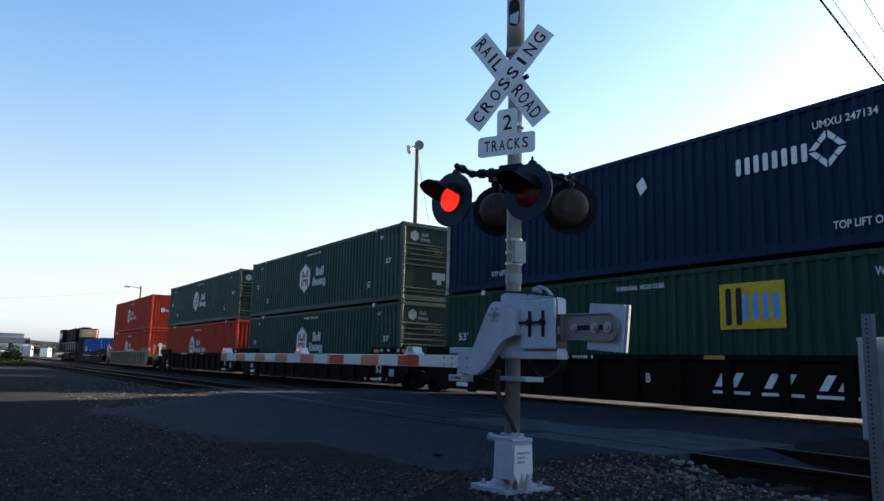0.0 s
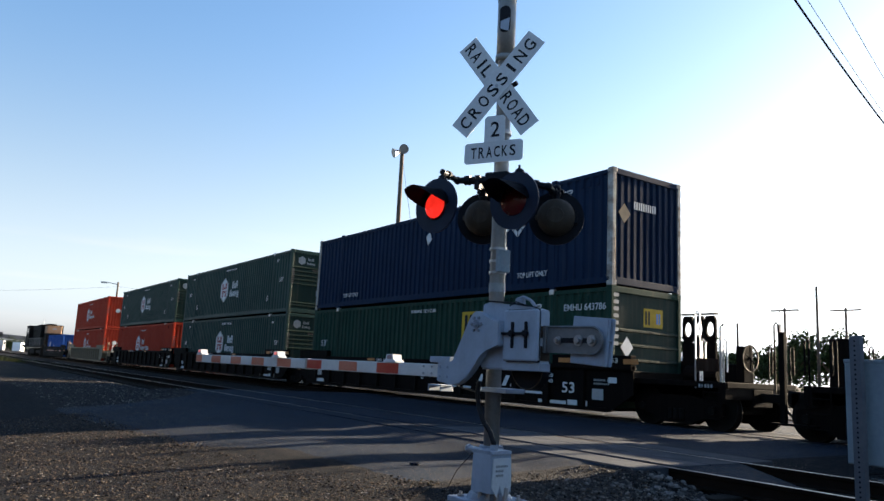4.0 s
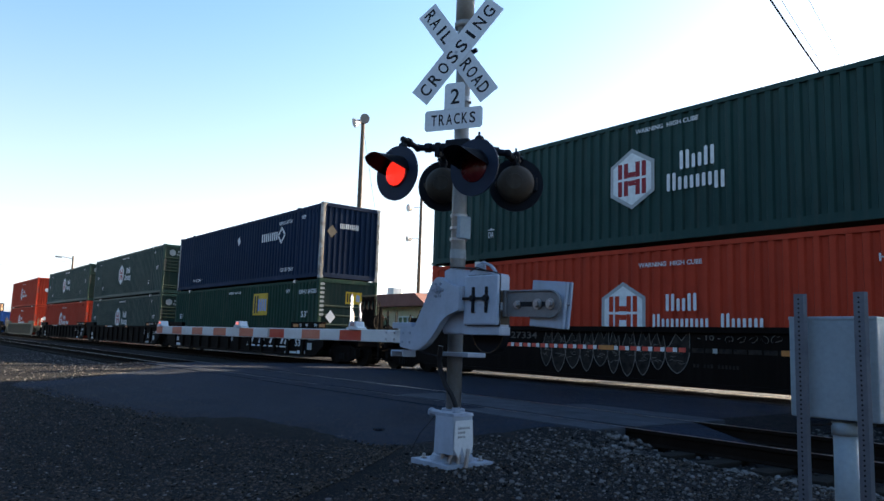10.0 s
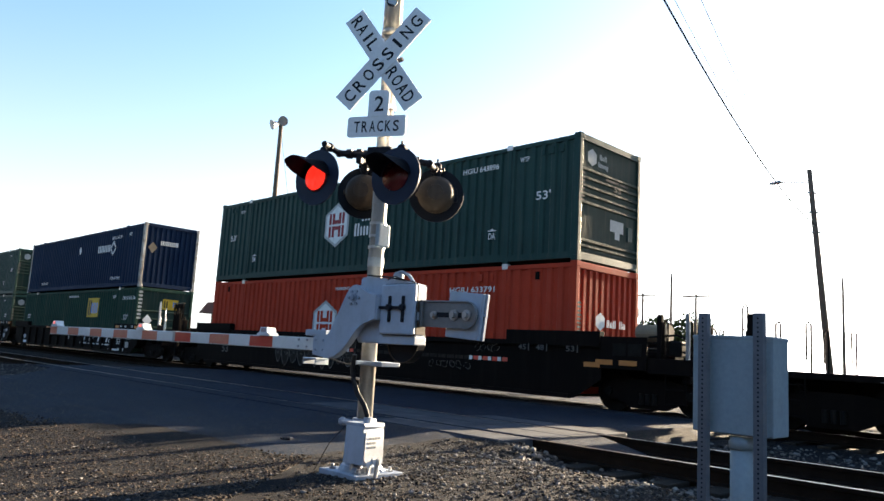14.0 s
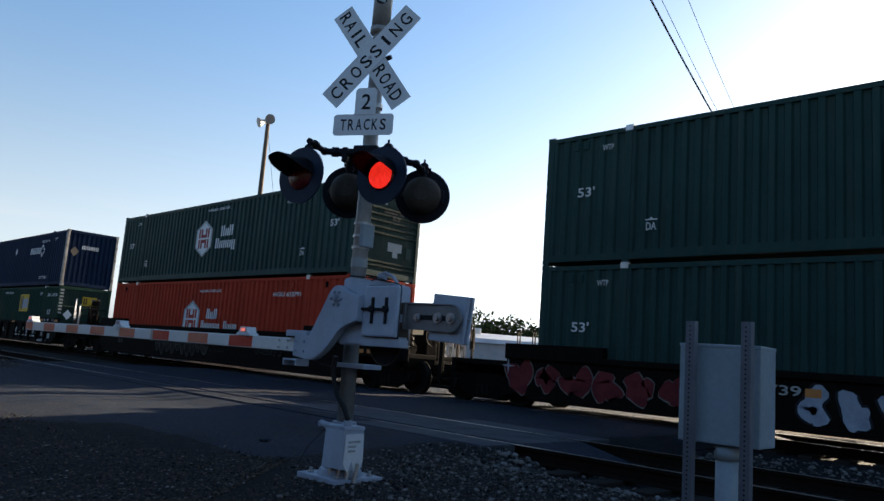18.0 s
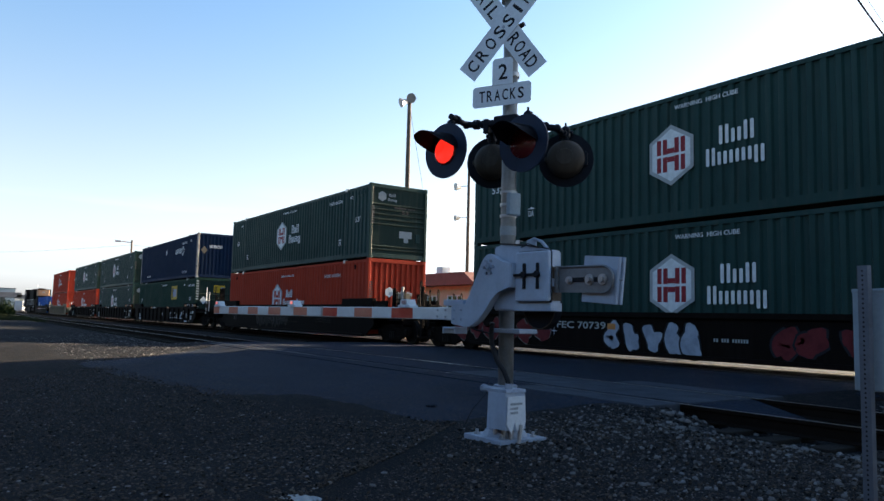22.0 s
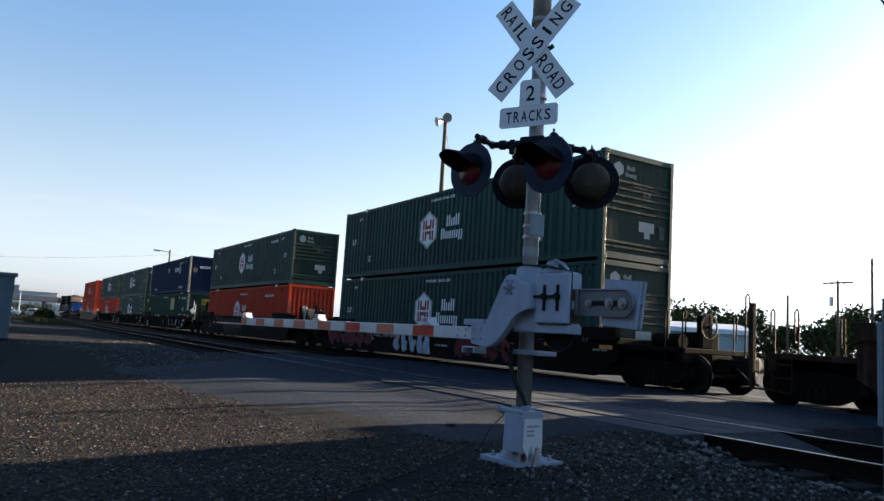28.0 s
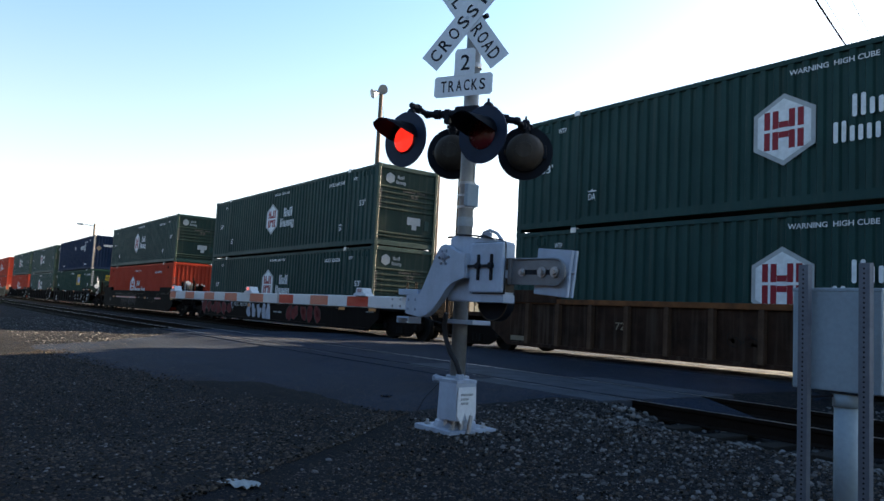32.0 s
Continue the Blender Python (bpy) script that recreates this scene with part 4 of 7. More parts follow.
    bmesh.ops.create_icosphere(bm, subdivisions=2, radius=0.04, matrix=Matrix.Translation((0, 0.06, 0.255)))
    part("drop_bracket", bm, SIGBLACK, u)
    return u, led


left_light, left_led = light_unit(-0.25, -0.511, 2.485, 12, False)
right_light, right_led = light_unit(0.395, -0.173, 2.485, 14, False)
rear_left, rear_left_led = light_unit(-0.356, 0.094, 2.48, 222, True)
rear_right, rear_right_led = light_unit(0.27, 0.427, 2.45, 222, True)

# gate mechanism, turned a little from the track
GATE = pose(0, 0, 0, 0, 0, 3)
bm = B()
slab(bm, [(0.13, 1.1), (0.795, 1.1), (0.795, 1.565), (0.67, 1.59), (0.22, 1.645), (0.13, 1.63)], -0.27, -0.155)
bmesh.ops.bevel(bm, geom=bm.edges[:], offset=0.012, segments=2, affect="EDGES")
mech = part("gate_mechanism", bm, SILVER, signal, "silver gate mechanism case")
mech.matrix_basis = GATE
part("case_tray", box(B(), 0.4, 0.799, -0.276, -0.152, 1.098, 1.162, 0.006), SILVER, mech)
part("cover", box(B(), 0.43, 0.802, -0.31, -0.272, 1.172, 1.565, 0.014), SILVER, mech)
part("cover_gasket", box(B(), 0.44, 0.799, -0.2735, -0.2695, 1.166, 1.572), RUBBER, mech, "dark gap round the cover")
# flat dark plates stand in for two slots in the case side
for z0, z1 in ((1.35, 1.44), (1.18, 1.29)):
    part("side_slot_patch", box(B(), 0.7965, 0.7985, -0.262, -0.162, z0, z1), HOUSING, mech, "dark band on the case side")
bm = B()
box(bm, 0.365, 0.72, -0.33, -0.315, 1.37, 1.392, 0.005)
cyl(bm, (0.385, -0.31, 1.381), (0.385, -0.338, 1.381), 0.02, seg=10)
part("latch_bar", bm, SIGBLACK, mech, "black latch bar across the cover")
for x in (0.545, 0.693):
    bm = B()
    box(bm, x - 0.014, x + 0.014, -0.325, -0.309, 1.268, 1.472, 0.006)
    part("latch_bar", bm, SIGBLACK, mech, "black upright latch bar")
    part("latch_nut", cyl(B(), (x, -0.31, 1.381), (x, -0.34, 1.381), 0.026, seg=10), SIGBLACK, mech)
part("roof_flashing", tube(B(), [(0.215, -0.275, 1.65), (0.45, -0.275, 1.63), (0.66, -0.275, 1.597)], 0.007, 6), RUBBER, mech)
part("top_lug", tube(B(), [(0.47, -0.22, 1.615), (0.49, -0.22, 1.66), (0.56, -0.22, 1.675), (0.64, -0.22, 1.645), (0.7, -0.22, 1.59)], 0.013, 8), CAST, mech)
part("padlock", box(B(), 0.5, 0.57, -0.235, -0.2, 1.6, 1.66, 0.01), CAST, mech)
part("cover_strap", tube(B(), [(0.5, -0.31, 1.6), (0.56, -0.3, 1.63), (0.66, -0.3, 1.6), (0.79, -0.29, 1.575)], 0.005, 6), RUBBER, mech)
part("under_housing", cyl(B(), (0.55, -0.15, 1.13), (0.55, -0.07, 1.13), 0.175, 0.175, 32), SIGBLACK, mech, "dark round motor housing")
part("housing_rim", tube(B(), [(0.55 + 0.172 * math.cos(6.2832 * i / 32), -0.152, 1.13 + 0.172 * math.sin(6.2832 * i / 32)) for i in range(33)], 0.005, 6), HOUSING, mech)
part("mounting_bracket", box(B(), -0.06, 0.29, -0.1, 0.1, 0.912, 0.95, 0.006), SILVER, signal)
for z in (1.2, 1.5):
    part("u_bolt", cyl(B(), (0, 0, z), (0, 0, z + 0.03), 0.082, seg=20), STEEL, signal)
part("mast_bracket", box(B(), -0.09, 0.2, -0.16, 0.09, 1.14, 1.56, 0.012), CAST, signal)
# the cast arm support: a swan neck from the pivot to the arm
neck = arc(0.16, 1.468, 0.098, 60, 165, 8) + [(-0.02, 1.345), (-0.116, 1.183), (-0.135, 1.145), (-0.335, 1.138), (-0.335, 0.98), (-0.16, 0.957), (-0.1, 0.955), (-0.04, 0.97), (0.042, 1.015), (0.11, 1.085), (0.161, 1.14), (0.2, 1.19), (0.246, 1.235), (0.3, 1.262), (0.358, 1.278), (0.432, 1.284), (0.432, 1.483), (0.338, 1.492), (0.27, 1.51)]
bm = B()
slab(bm, neck, -0.355, -0.29)
bmesh.ops.bevel(bm, geom=bm.edges[:], offset=0.008, segments=2, affect="EDGES")
sup = part("arm_support", bm, SILVER, signal, "silver swan-neck arm support")
sup.matrix_basis = GATE
for a in range(0, 360, 60):
    x, z = 0.165 + 0.058 * math.cos(radians(a)), 1.458 + 0.058 * math.sin(radians(a))
    part("pivot_bolt", cyl(B(), (x, -0.355, z), (x, -0.372, z), 0.012, seg=6), CAST, sup)
bm = B()
cyl(bm, (0.165, -0.355, 1.458), (0.165, -0.37, 1.458), 0.034, seg=16)
cyl(bm, (0.165, -0.37, 1.458), (0.165, -0.385, 1.458), 0.02, seg=6)
part("pivot_hub", bm, CAST, sup)
part("pivot_shaft", cyl(B(), (0.165, -0.3, 1.46), (0.165, -0.2, 1.46), 0.07, seg=18), CAST, sup)
part("shear_bracket", box(B(), -0.458, -0.181, -0.345, -0.2, 1.138, 1.19, 0.006), SILVER, sup)
bm = B()
box(bm, -0.471, -0.292, -0.34, -0.2, 0.937, 0.951, 0.003)
box(bm, -0.471, -0.458, -0.34, -0.2, 0.895, 0.937, 0.003)
box(bm, -0.305, -0.292, -0.34, -0.2, 0.895, 0.937, 0.003)
part("lower_bracket", bm, SILVER, sup)
for x in (-0.29, -0.19):
    for z in (1.02, 1.1):
        part("clamp_bolt", cyl(B(), (x, -0.352, z), (x, -0.362, z), 0.011, seg=6), CAST, sup)
# counterweight
rim = [(0.8, 1.245), (1.25, 1.235)] + arc(1.25, 1.332, 0.099, -90, 90, 10) + [(0.8, 1.437)]
bm = B()
slab(bm, rim, -0.215, -0.2)
tube(bm, [(x, -0.218, z) for x, z in rim[1:]], 0.009, 6)
cwa = part("counterweight_arm", bm, ARMGREY, signal, "grey slotted counterweight arm")
cwa.matrix_basis = GATE
bm = B()
slab(bm, [(0.93, 1.317), (1.25, 1.314)] + arc(1.25, 1.332, 0.018, -90, 90, 4) + [(0.93, 1.353)] + arc(0.93, 1.335, 0.018, 90, 270, 4)[1:-1], -0.2185, -0.2155)
part("slot", bm, BLACKTXT, cwa)
for x in (0.935, 1.135, 1.259):
    bm = B()
    cyl(bm, (x, -0.215, 1.333), (x, -0.229, 1.333), 0.03 if x < 1 else 0.04, seg=18)
    cyl(bm, (x, -0.229, 1.333), (x, -0.25, 1.333), 0.018 if x < 1 else 0.024, seg=6)
    part("slot_bolt", bm, STEEL, cwa)
part("arm_flange", box(B(), 0.795, 0.825, -0.24, -0.19, 1.24, 1.445, 0.006), ARMGREY, cwa)
for y0, y1, k in ((-0.185, -0.15, 0.0), (-0.146, -0.115, 0.012)):
    bm = B()
    slab(bm, [(1.022 + k, 1.175), (1.342 + k, 1.152), (1.378 + k, 1.49), (1.052 + k, 1.517)], y0, y1)
    bmesh.ops.bevel(bm, geom=bm.edges[:], offset=0.005, segments=2, affect="EDGES")
    part("counterweight", bm, SILVER, cwa, "pale counterweight plate")
part("weight_bolt", cyl(B(), (1.35, -0.16, 1.33), (1.375, -0.14, 1.33), 0.01, seg=8), STEEL, cwa)
# gate arm
arm = part("gate_arm", box(B(), -6.38, -0.3, -0.283, -0.235, 1.012, 1.124, 0.006), RETROWHITE, signal, "white gate arm with red reflective stripes")
arm.matrix_basis = GATE
EDGES = [-1.02, -1.39, -1.76, -2.12, -2.5, -2.85, -3.24, -3.6, -3.98, -4.35, -4.7, -5.04, -5.41, -5.75, -6.14, -6.37]
for i in range(0, 16, 2):
    part("red_stripe", box(B(), EDGES[i + 1], EDGES[i], -0.2855, -0.284, 1.02, 1.116), RETRORED if i in (0, 4) else RETROORANGE, arm)
for x in (-0.5, -0.62):
    for z in (1.04, 1.1):
        part("arm_bolt", cyl(B(), (x, -0.283, z), (x, -0.293, z), 0.01, seg=6), STEEL, arm)
part("arm_joint", box(B(), -2.88, -2.83, -0.2865, -0.2345, 1.008, 1.128), STEEL, arm)
ARM_GLOWS = []
for x in (-1.14, -3.61, -6.19):
    la = part("arm_light", slab(B(), [(-0.1, 0), (0.1, 0), (0.1, 0.016), (0.065, 0.026), (0.05, 0.075), (-0.05, 0.075), (-0.065, 0.026), (-0.1, 0.016)], -0.05, 0.05), WHITE, signal, "small white gate-arm lamp")
    la.matrix_basis = GATE @ pose(x, -0.26, 1.124)
    part("lamp_lens", box(B(), -0.036, 0.036, -0.054, -0.05, 0.03, 0.066, 0.004), ARMLENS, la, "small pale pink lens")
    # always glowing; slid past the lens to stand for the lamp switching
    ARM_GLOWS.append(part("lamp_glow", box(B(), -0.034, 0.034, -0.056, -0.046, 0.032, 0.064, 0.003), TIPON, la, "small glowing red lamp"))
part("arm_cable", tube(B(), [(-6.2, -0.23, 1.06), (-3.5, -0.23, 1.05), (-1.1, -0.23, 1.055), (-0.45, -0.2, 1.0), (-0.2, -0.17, 0.93), (0.02, -0.15, 0.9)], 0.008, 6), RUBBER, signal)

# ---- small junction box on perforated posts ----
jb = thing("junction_box", "pale grey junction box on a round pedestal behind two posts", "junction box", pose(-1.87, 4.19, 0, 0, 0, 2))
part("case", box(B(), -0.225, 0.24, 0.0, 0.25, 0.685, 1.238, 0.008), BOXGREY, jb)
part("case_lid", box(B(), -0.227, 0.242, -0.003, 0.253, 1.225, 1.246, 0.004), BOXGREY, jb)
part("pedestal", cyl(B(), (0.03, 0.09, -0.05), (0.03, 0.09, 0.66), 0.062, seg=20), BOXGREY, jb, "pale round pedestal pipe", True)
part("pedestal_collar", cyl(B(), (0.03, 0.09, 0.6), (0.03, 0.09, 0.67), 0.07, seg=20), BOXGREY, jb, smooth=True)
part("post_brace", tube(B(), [(-0.14, -0.03, 0.64), (0.0, 0.06, 0.66)], 0.008, 6), RUBBER, jb)
for x in (-0.13, 0.2):
    st = thing("sign_post", "perforated galvanised steel post beside the junction box", "post", pose(-1.87 + x, 4.115 - x * 0.07, 0, 0, 0, -4), "posts by the junction box")
    top = 1.37
    pts = [(-0.036, -0.012), (-0.028, 0.012), (0.028, 0.012), (0.036, -0.012), (0.032, -0.014), (0.024, 0.006), (-0.024, 0.006), (-0.032, -0.014)]
    bm = B()
    lo = [bm.verts.new((a, -b, -0.3)) for a, b in pts]
    hi = [bm.verts.new((a, -b, top)) for a, b in pts]
    bm.faces.new(hi)
    for i in range(8):
        bm.faces.new((lo[i], lo[(i + 1) % 8], hi[(i + 1) % 8], hi[i]))
    part("channel", bm, POSTBLUE, st)
    z, hole = top - 0.03, None
    while z > 0.02:
        if hole is None:
            hole = part("punched_hole", cyl(B(), (0, -0.0135, 0), (0, -0.0115, 0), 0.0055, seg=8), BLACKTXT, st)
            hole.matrix_basis = pose(0, 0, z)
        else:
            again(hole, "punched_hole", 0, 0, z)
        z -= 0.0254


# ---- the train ----
HALF, SIDE, TALL = 8.075, 1.295, 2.896
LOAD_Z = 0.35


def corrugated(bm, at, u0, u1, v0, v1, depth, pitch):
    """A corrugated sheet: at(u, v, d) gives the place; folds run along v."""
    n = max(1, round((u1 - u0) / pitch))
    p = (u1 - u0) / n
    prof = [(u0, 0)]
    for i in range(n):
        a = u0 + i * p
        prof += [(a + 0.28 * p, 0), (a + 0.4 * p, depth), (a + 0.78 * p, depth), (a + 0.9 * p, 0)]
    prof.append((u1, 0))
    prev = None
    for u, d in prof:
        cur = (bm.verts.new(at(u, v0, d)), bm.verts.new(at(u, v1, d)))
        if prev:
            bm.faces.new((prev[0], cur[0], cur[1], prev[1]))
        prev = cur
    return bm


def logo_hex(parent, x, z, h, y, fill, bar):
    """A plain hexagon with a paler middle and upright bars."""
    def hexa(k):
        w = 0.433 * h * k
        return [(x, z - h / 2 * k), (x + w, z - h / 4 * k), (x + w, z + h / 4 * k), (x, z + h / 2 * k), (x - w, z + h / 4 * k), (x - w, z - h / 4 * k)]
    hx = part("logo_hexagon", slab(B(), hexa(1), y - 0.002, y), GREYDECAL, parent, "grey-bordered white hexagon mark")
    part("hexagon_middle", slab(B(), hexa(0.86), y - 0.004, y - 0.0021), fill, hx)
    w = h * 0.085
    for dx in (-0.235, -0.115, 0.115, 0.235):
        for q in (-1, 1):
            zz = z + q * h * 0.145
            part("hexagon_bar", box(B(), x + h * dx - w / 2, x + h * dx + w / 2, y - 0.006, y - 0.0041, zz - h * 0.125, zz + h * 0.125), bar, hx)
    for q in (-1, 1):
        part("hexagon_bar", box(B(), x - h * 0.07, x + h * 0.07, y - 0.006, y - 0.0041, z + q * h * 0.07 - w / 2, z + q * h * 0.07 + w / 2), bar, hx)


def container(kind, label, paint, low=False):
    """A tall fifty-three foot container: frame, corrugated sides, roof, ends, castings and marks. Near side at -y, rear at +x."""
    c = thing("container", label, "shipping container")
    T = TALL if not low else 2.59
    H2 = HALF if not low else 6.1
    end = H2 - 0.16
    lift = 6.03 if not low else 99
    for s in (-1, 1):
        at = (lambda u, v, d, s=s: (u, s * (SIDE - 0.012 - d), v))
        bm = B()
        z0, z1 = 0.2, T - 0.1
        if low:
            corrugated(bm, at, -end, end, z0, z1, 0.05, 0.28)
        else:
            corrugated(bm, at, -end, -lift - 0.07, z0, z1, 0.045, 0.31)
            corrugated(bm, at, -lift + 0.07, lift - 0.07, z0, z1, 0.052, 0.275)
            corrugated(bm, at, lift + 0.07, end, z0, z1, 0.045, 0.31)
        part("side_wall", bm, paint, c, "corrugated side wall")
        bm = B()
        box(bm, -H2 + 0.1, H2 - 0.1, s * SIDE - 0.06 * (s > 0), s * SIDE + 0.06 * (s < 0), T - 0.14, T - 0.045)
        part("top_rail", bm, paint, c)
        bm = B()
        box(bm, -H2 + 0.1, H2 - 0.1, s * SIDE - 0.07 * (s > 0), s * SIDE + 0.07 * (s < 0), 0.055, 0.2)
        if not low:
            box(bm, -lift + 0.2, lift - 0.2, s * (SIDE + 0.006) - 0.01 * (s > 0), s * (SIDE + 0.006) + 0.01 * (s < 0), 0.06, 0.24)
        part("bottom_rail", bm, paint, c)
        if not low:
            for x in (-lift, lift):
                bm = B()
                box(bm, x - 0.07, x + 0.07, s * (SIDE + 0.004) - 0.09 * (s > 0), s * (SIDE + 0.004) + 0.09 * (s < 0), 0.0, T - 0.13)
                part("lift_post", bm, paint, c)
                part("lift_casting", box(B(), x - 0.09, x + 0.09, s * (SIDE + 0.008) - 0.12 * (s > 0), s * (SIDE + 0.008) + 0.12 * (s < 0), T - 0.13, T, 0.01), STEEL if kind != "navy" else paint, c)
        for e in (-1, 1):
            post = WORNWHITE if kind == "navy" else paint
            bm = B()
            box(bm, e * H2 - 0.17 * (e > 0), e * H2 + 0.17 * (e < 0), s * SIDE - 0.12 * (s > 0), s * SIDE + 0.12 * (s < 0), 0.12, T - 0.12, 0.012)
            part("corner_post", bm, post, c)
            for z in (0, T - 0.12):
                bm = B()
                box(bm, e * (H2 + 0.003) - 0.178 * (e > 0), e * (H2 + 0.003) + 0.178 * (e < 0), s * (SIDE + 0.003) - 0.165 * (s > 0), s * (SIDE + 0.003) + 0.165 * (s < 0), z, z + 0.12, 0.012)
                part("corner_casting", bm, post, c)
    bm = B()
    corrugated(bm, lambda u, v, d: (u, v, T - 0.05 - d), -H2 + 0.1, H2 - 0.1, -SIDE + 0.05, SIDE - 0.05, 0.02, 0.4)
    part("roof", bm, paint, c)
    part("floor", box(B(), -H2 + 0.1, H2 - 0.1, -SIDE + 0.07, SIDE - 0.07, 0.06, 0.18), CARBLACK, c)
    frame_paint = paint
    for e in (-1, 1):
        for z0, z1 in ((T - 0.16, T - 0.01), (0.03, 0.2)):
            bm = B()
            box(bm, e * (H2 - 0.005) - 0.1 * (e > 0), e * (H2 - 0.005) + 0.1 * (e < 0), -SIDE + 0.12, SIDE - 0.12, z0, z1, 0.012)
            part("end_header", bm, frame_paint, c)
        at = (lambda u, v, d, e=e: (e * (H2 - 0.03 - d), u, v))
        ribs = kind in ("green", "emp") and e > 0
        if ribs:
            w = part("end_wall", box(B(), e * (H2 - 0.08), e * (H2 - 0.05), -SIDE + 0.12, SIDE - 0.12, 0.19, T - 0.15), GREENEND, c, "ribbed end wall")
            rows = (0.3, 0.42, 1.28, 1.47, 1.66, 1.85, 2.04) if kind == "green" else (0.35, 0.75, 1.1, 1.45, 1.8)
            for z in rows:
                bm = B()
                for q in (0,):
                    a = [(e * (H2 - 0.06), z), (e * (H2 - 0.012), z + 0.03), (e * (H2 - 0.012), z + 0.07), (e * (H2 - 0.06), z + 0.11)]
                    lo = [bm.verts.new((x, -SIDE + 0.12, zz)) for x, zz in a]
                    hi = [bm.verts.new((x, SIDE - 0.12, zz)) for x, zz in a]
                    for i in range(3):
                        bm.faces.new((lo[i], lo[i + 1], hi[i + 1], hi[i]))
                part("end_rib", bm, GREENEND, c)
        else:
            bm = B()
            corrugated(bm, at, -SIDE + 0.12, SIDE - 0.12, 0.19, T - 0.15, 0.06, 0.23)
            part("end_wall", bm, paint, c, "corrugated end wall")
    yn = -SIDE - 0.001
    if not low:
        for x in ((lift + 0.98, -lift - 0.98, lift - 0.75, lift - 0.4) if kind == "red" else (lift + 1.02, lift + 1.27, lift + 1.55, -lift - 1.02, -lift - 1.27)):
            part("vent", box(B(), x - 0.055, x + 0.055, yn - 0.016, yn + 0.03, 2.5, 2.68, 0.01), CARBLACK if kind == "red" and abs(x) > lift else paint, c, "small louvred vent")
    if kind in ("green", "red"):
        if kind == "green":
            logo_hex(c, -0.78, 1.52, 1.38, yn, DECAL, REDDECAL)
            bars(c, "Hub", DECAL, 0.45, 1.53, yn, 0.4, 0.86, "plain_wordmark")
            bars(c, "Group", DECAL, 0.13, 1.1, yn, 0.38, 1.4, "plain_wordmark")
            letters(c, "WARNING  HIGH CUBE", DECAL, -0.68, 2.52, yn, 0.1, 1.58)
        else:
            logo_hex(c, -1.02, 1.43, 1.38, yn, DECAL, RED)
            bars(c, "Hub", DECAL, 0.09, 1.46, yn, 0.36, 0.78, "plain_wordmark")
            bars(c, "Group. Inc.", DECAL, -0.24, 1.06, yn, 0.34, 2.5, "plain_wordmark")
            letters(c, "WARNING  HIGH CUBE", DECAL, -0.6, 2.41, yn, 0.1, 1.55)
        if kind == "green":
            for x in (lift + 0.34, -lift - 0.62):
                letters(c, "WTP", DECAL, x, 2.42, yn, 0.12, 0.27)
            for x in (lift + 0.85, -lift - 1.2):
                letters(c, "53'", DECAL, x, 1.45, yn, 0.21, 0.42)
            for x in (lift - 0.57, -lift + 0.45):
                letters(c, "DA", DECAL, x, 0.62, yn, 0.16, 0.22)
                part("arrow_mark", slab(B(), [(x - 0.02, 0.82), (x + 0.24, 0.82), (x + 0.24, 0.845), (x + 0.16, 0.845), (x + 0.11, 0.89), (x + 0.06, 0.845), (x - 0.02, 0.845)], yn - 0.003, yn), DECAL, c)
        bm = B()
        w = 0.2
        z, y = (2.42, -0.75) if kind == "green" else (1.62, -0.35)
        slab(bm, [(y, z - w), (y + 0.866 * w, z - w / 2), (y + 0.866 * w, z + w / 2), (y, z + w), (y - 0.866 * w, z + w / 2), (y - 0.866 * w, z - w / 2)], -0.045 if kind == "green" else -0.022, -0.04 if kind == "green" else -0.018)
        _o = part("end_hexagon", bm, GREYDECAL if kind == "green" else DECAL, c)
        _o.matrix_basis = pose(H2, 0, 0, 0, 0, 90) @ Matrix.Translation((0, 0.005, 0)) if kind == "red" else pose(H2 - 0.092, 0, 0, 0, 0, 90)
        if kind == "green":
            m = pose(H2 - 0.0495, 0, 0, 0, 0, 90)
            for o in (bars(c, "Hub", GREYDECAL, -0.45, 2.43, 0, 0.13, 0.3), bars(c, "Group", GREYDECAL, -0.5, 2.25, 0, 0.13, 0.42), bars(c, "ABCDEFGH IJKLM", DIMDECAL, -0.2, 1.98, -0.03, 0.06, 0.95)):
                o.matrix_basis = m
            letters(c, "53", DIMDECAL, 0.12, 1.78, -0.04, 0.14, 0.3, m)
            bm = B()
            slab(bm, [(0.05, 0.85), (0.62, 0.85), (0.62, 1.12), (0.05, 1.12)], -0.004, 0)
            slab(bm, [(0.26, 0.68), (0.46, 0.68), (0.46, 0.85), (0.26, 0.85)], -0.004, 0)
            _o = part("end_placard", bm, GREYDECAL, c, "pale placard on the end")
            _o.matrix_basis = m
            part("vent_cover", box(B(), H2 - 0.05, H2 - 0.02, 0.78, 0.98, 0.7, 1.05, 0.01), paint, c)
        else:
            _o = bars(c, "Hub Gr", DECAL, -0.1, 1.5, -0.022, 0.18, 0.8)
            _o.matrix_basis = pose(H2, 0, 0, 0, 0, 90)
        _o = bars(c, "ABCD", DIMDECAL, 0, 0, 0, 0.14, 0.7)
        _o.matrix_basis = pose(H2 + 0.006, -1.235, 2.0, 0, 90, 90)
    if kind == "navy":
        yd = yn
        bars(c, "UMAX", DECAL, 2.7, 1.76, yd, 0.36, 1.62, "plain_wordmark")
        bm = B()
        cx, cz, r = 4.62, 1.92, 0.38
        for a in (0, 90, 180, 270):
            ca, sa = math.cos(radians(a)), math.sin(radians(a))
            for k0, k1 in ((0.06, 0.47), (0.53, 0.94)):
                pts = []
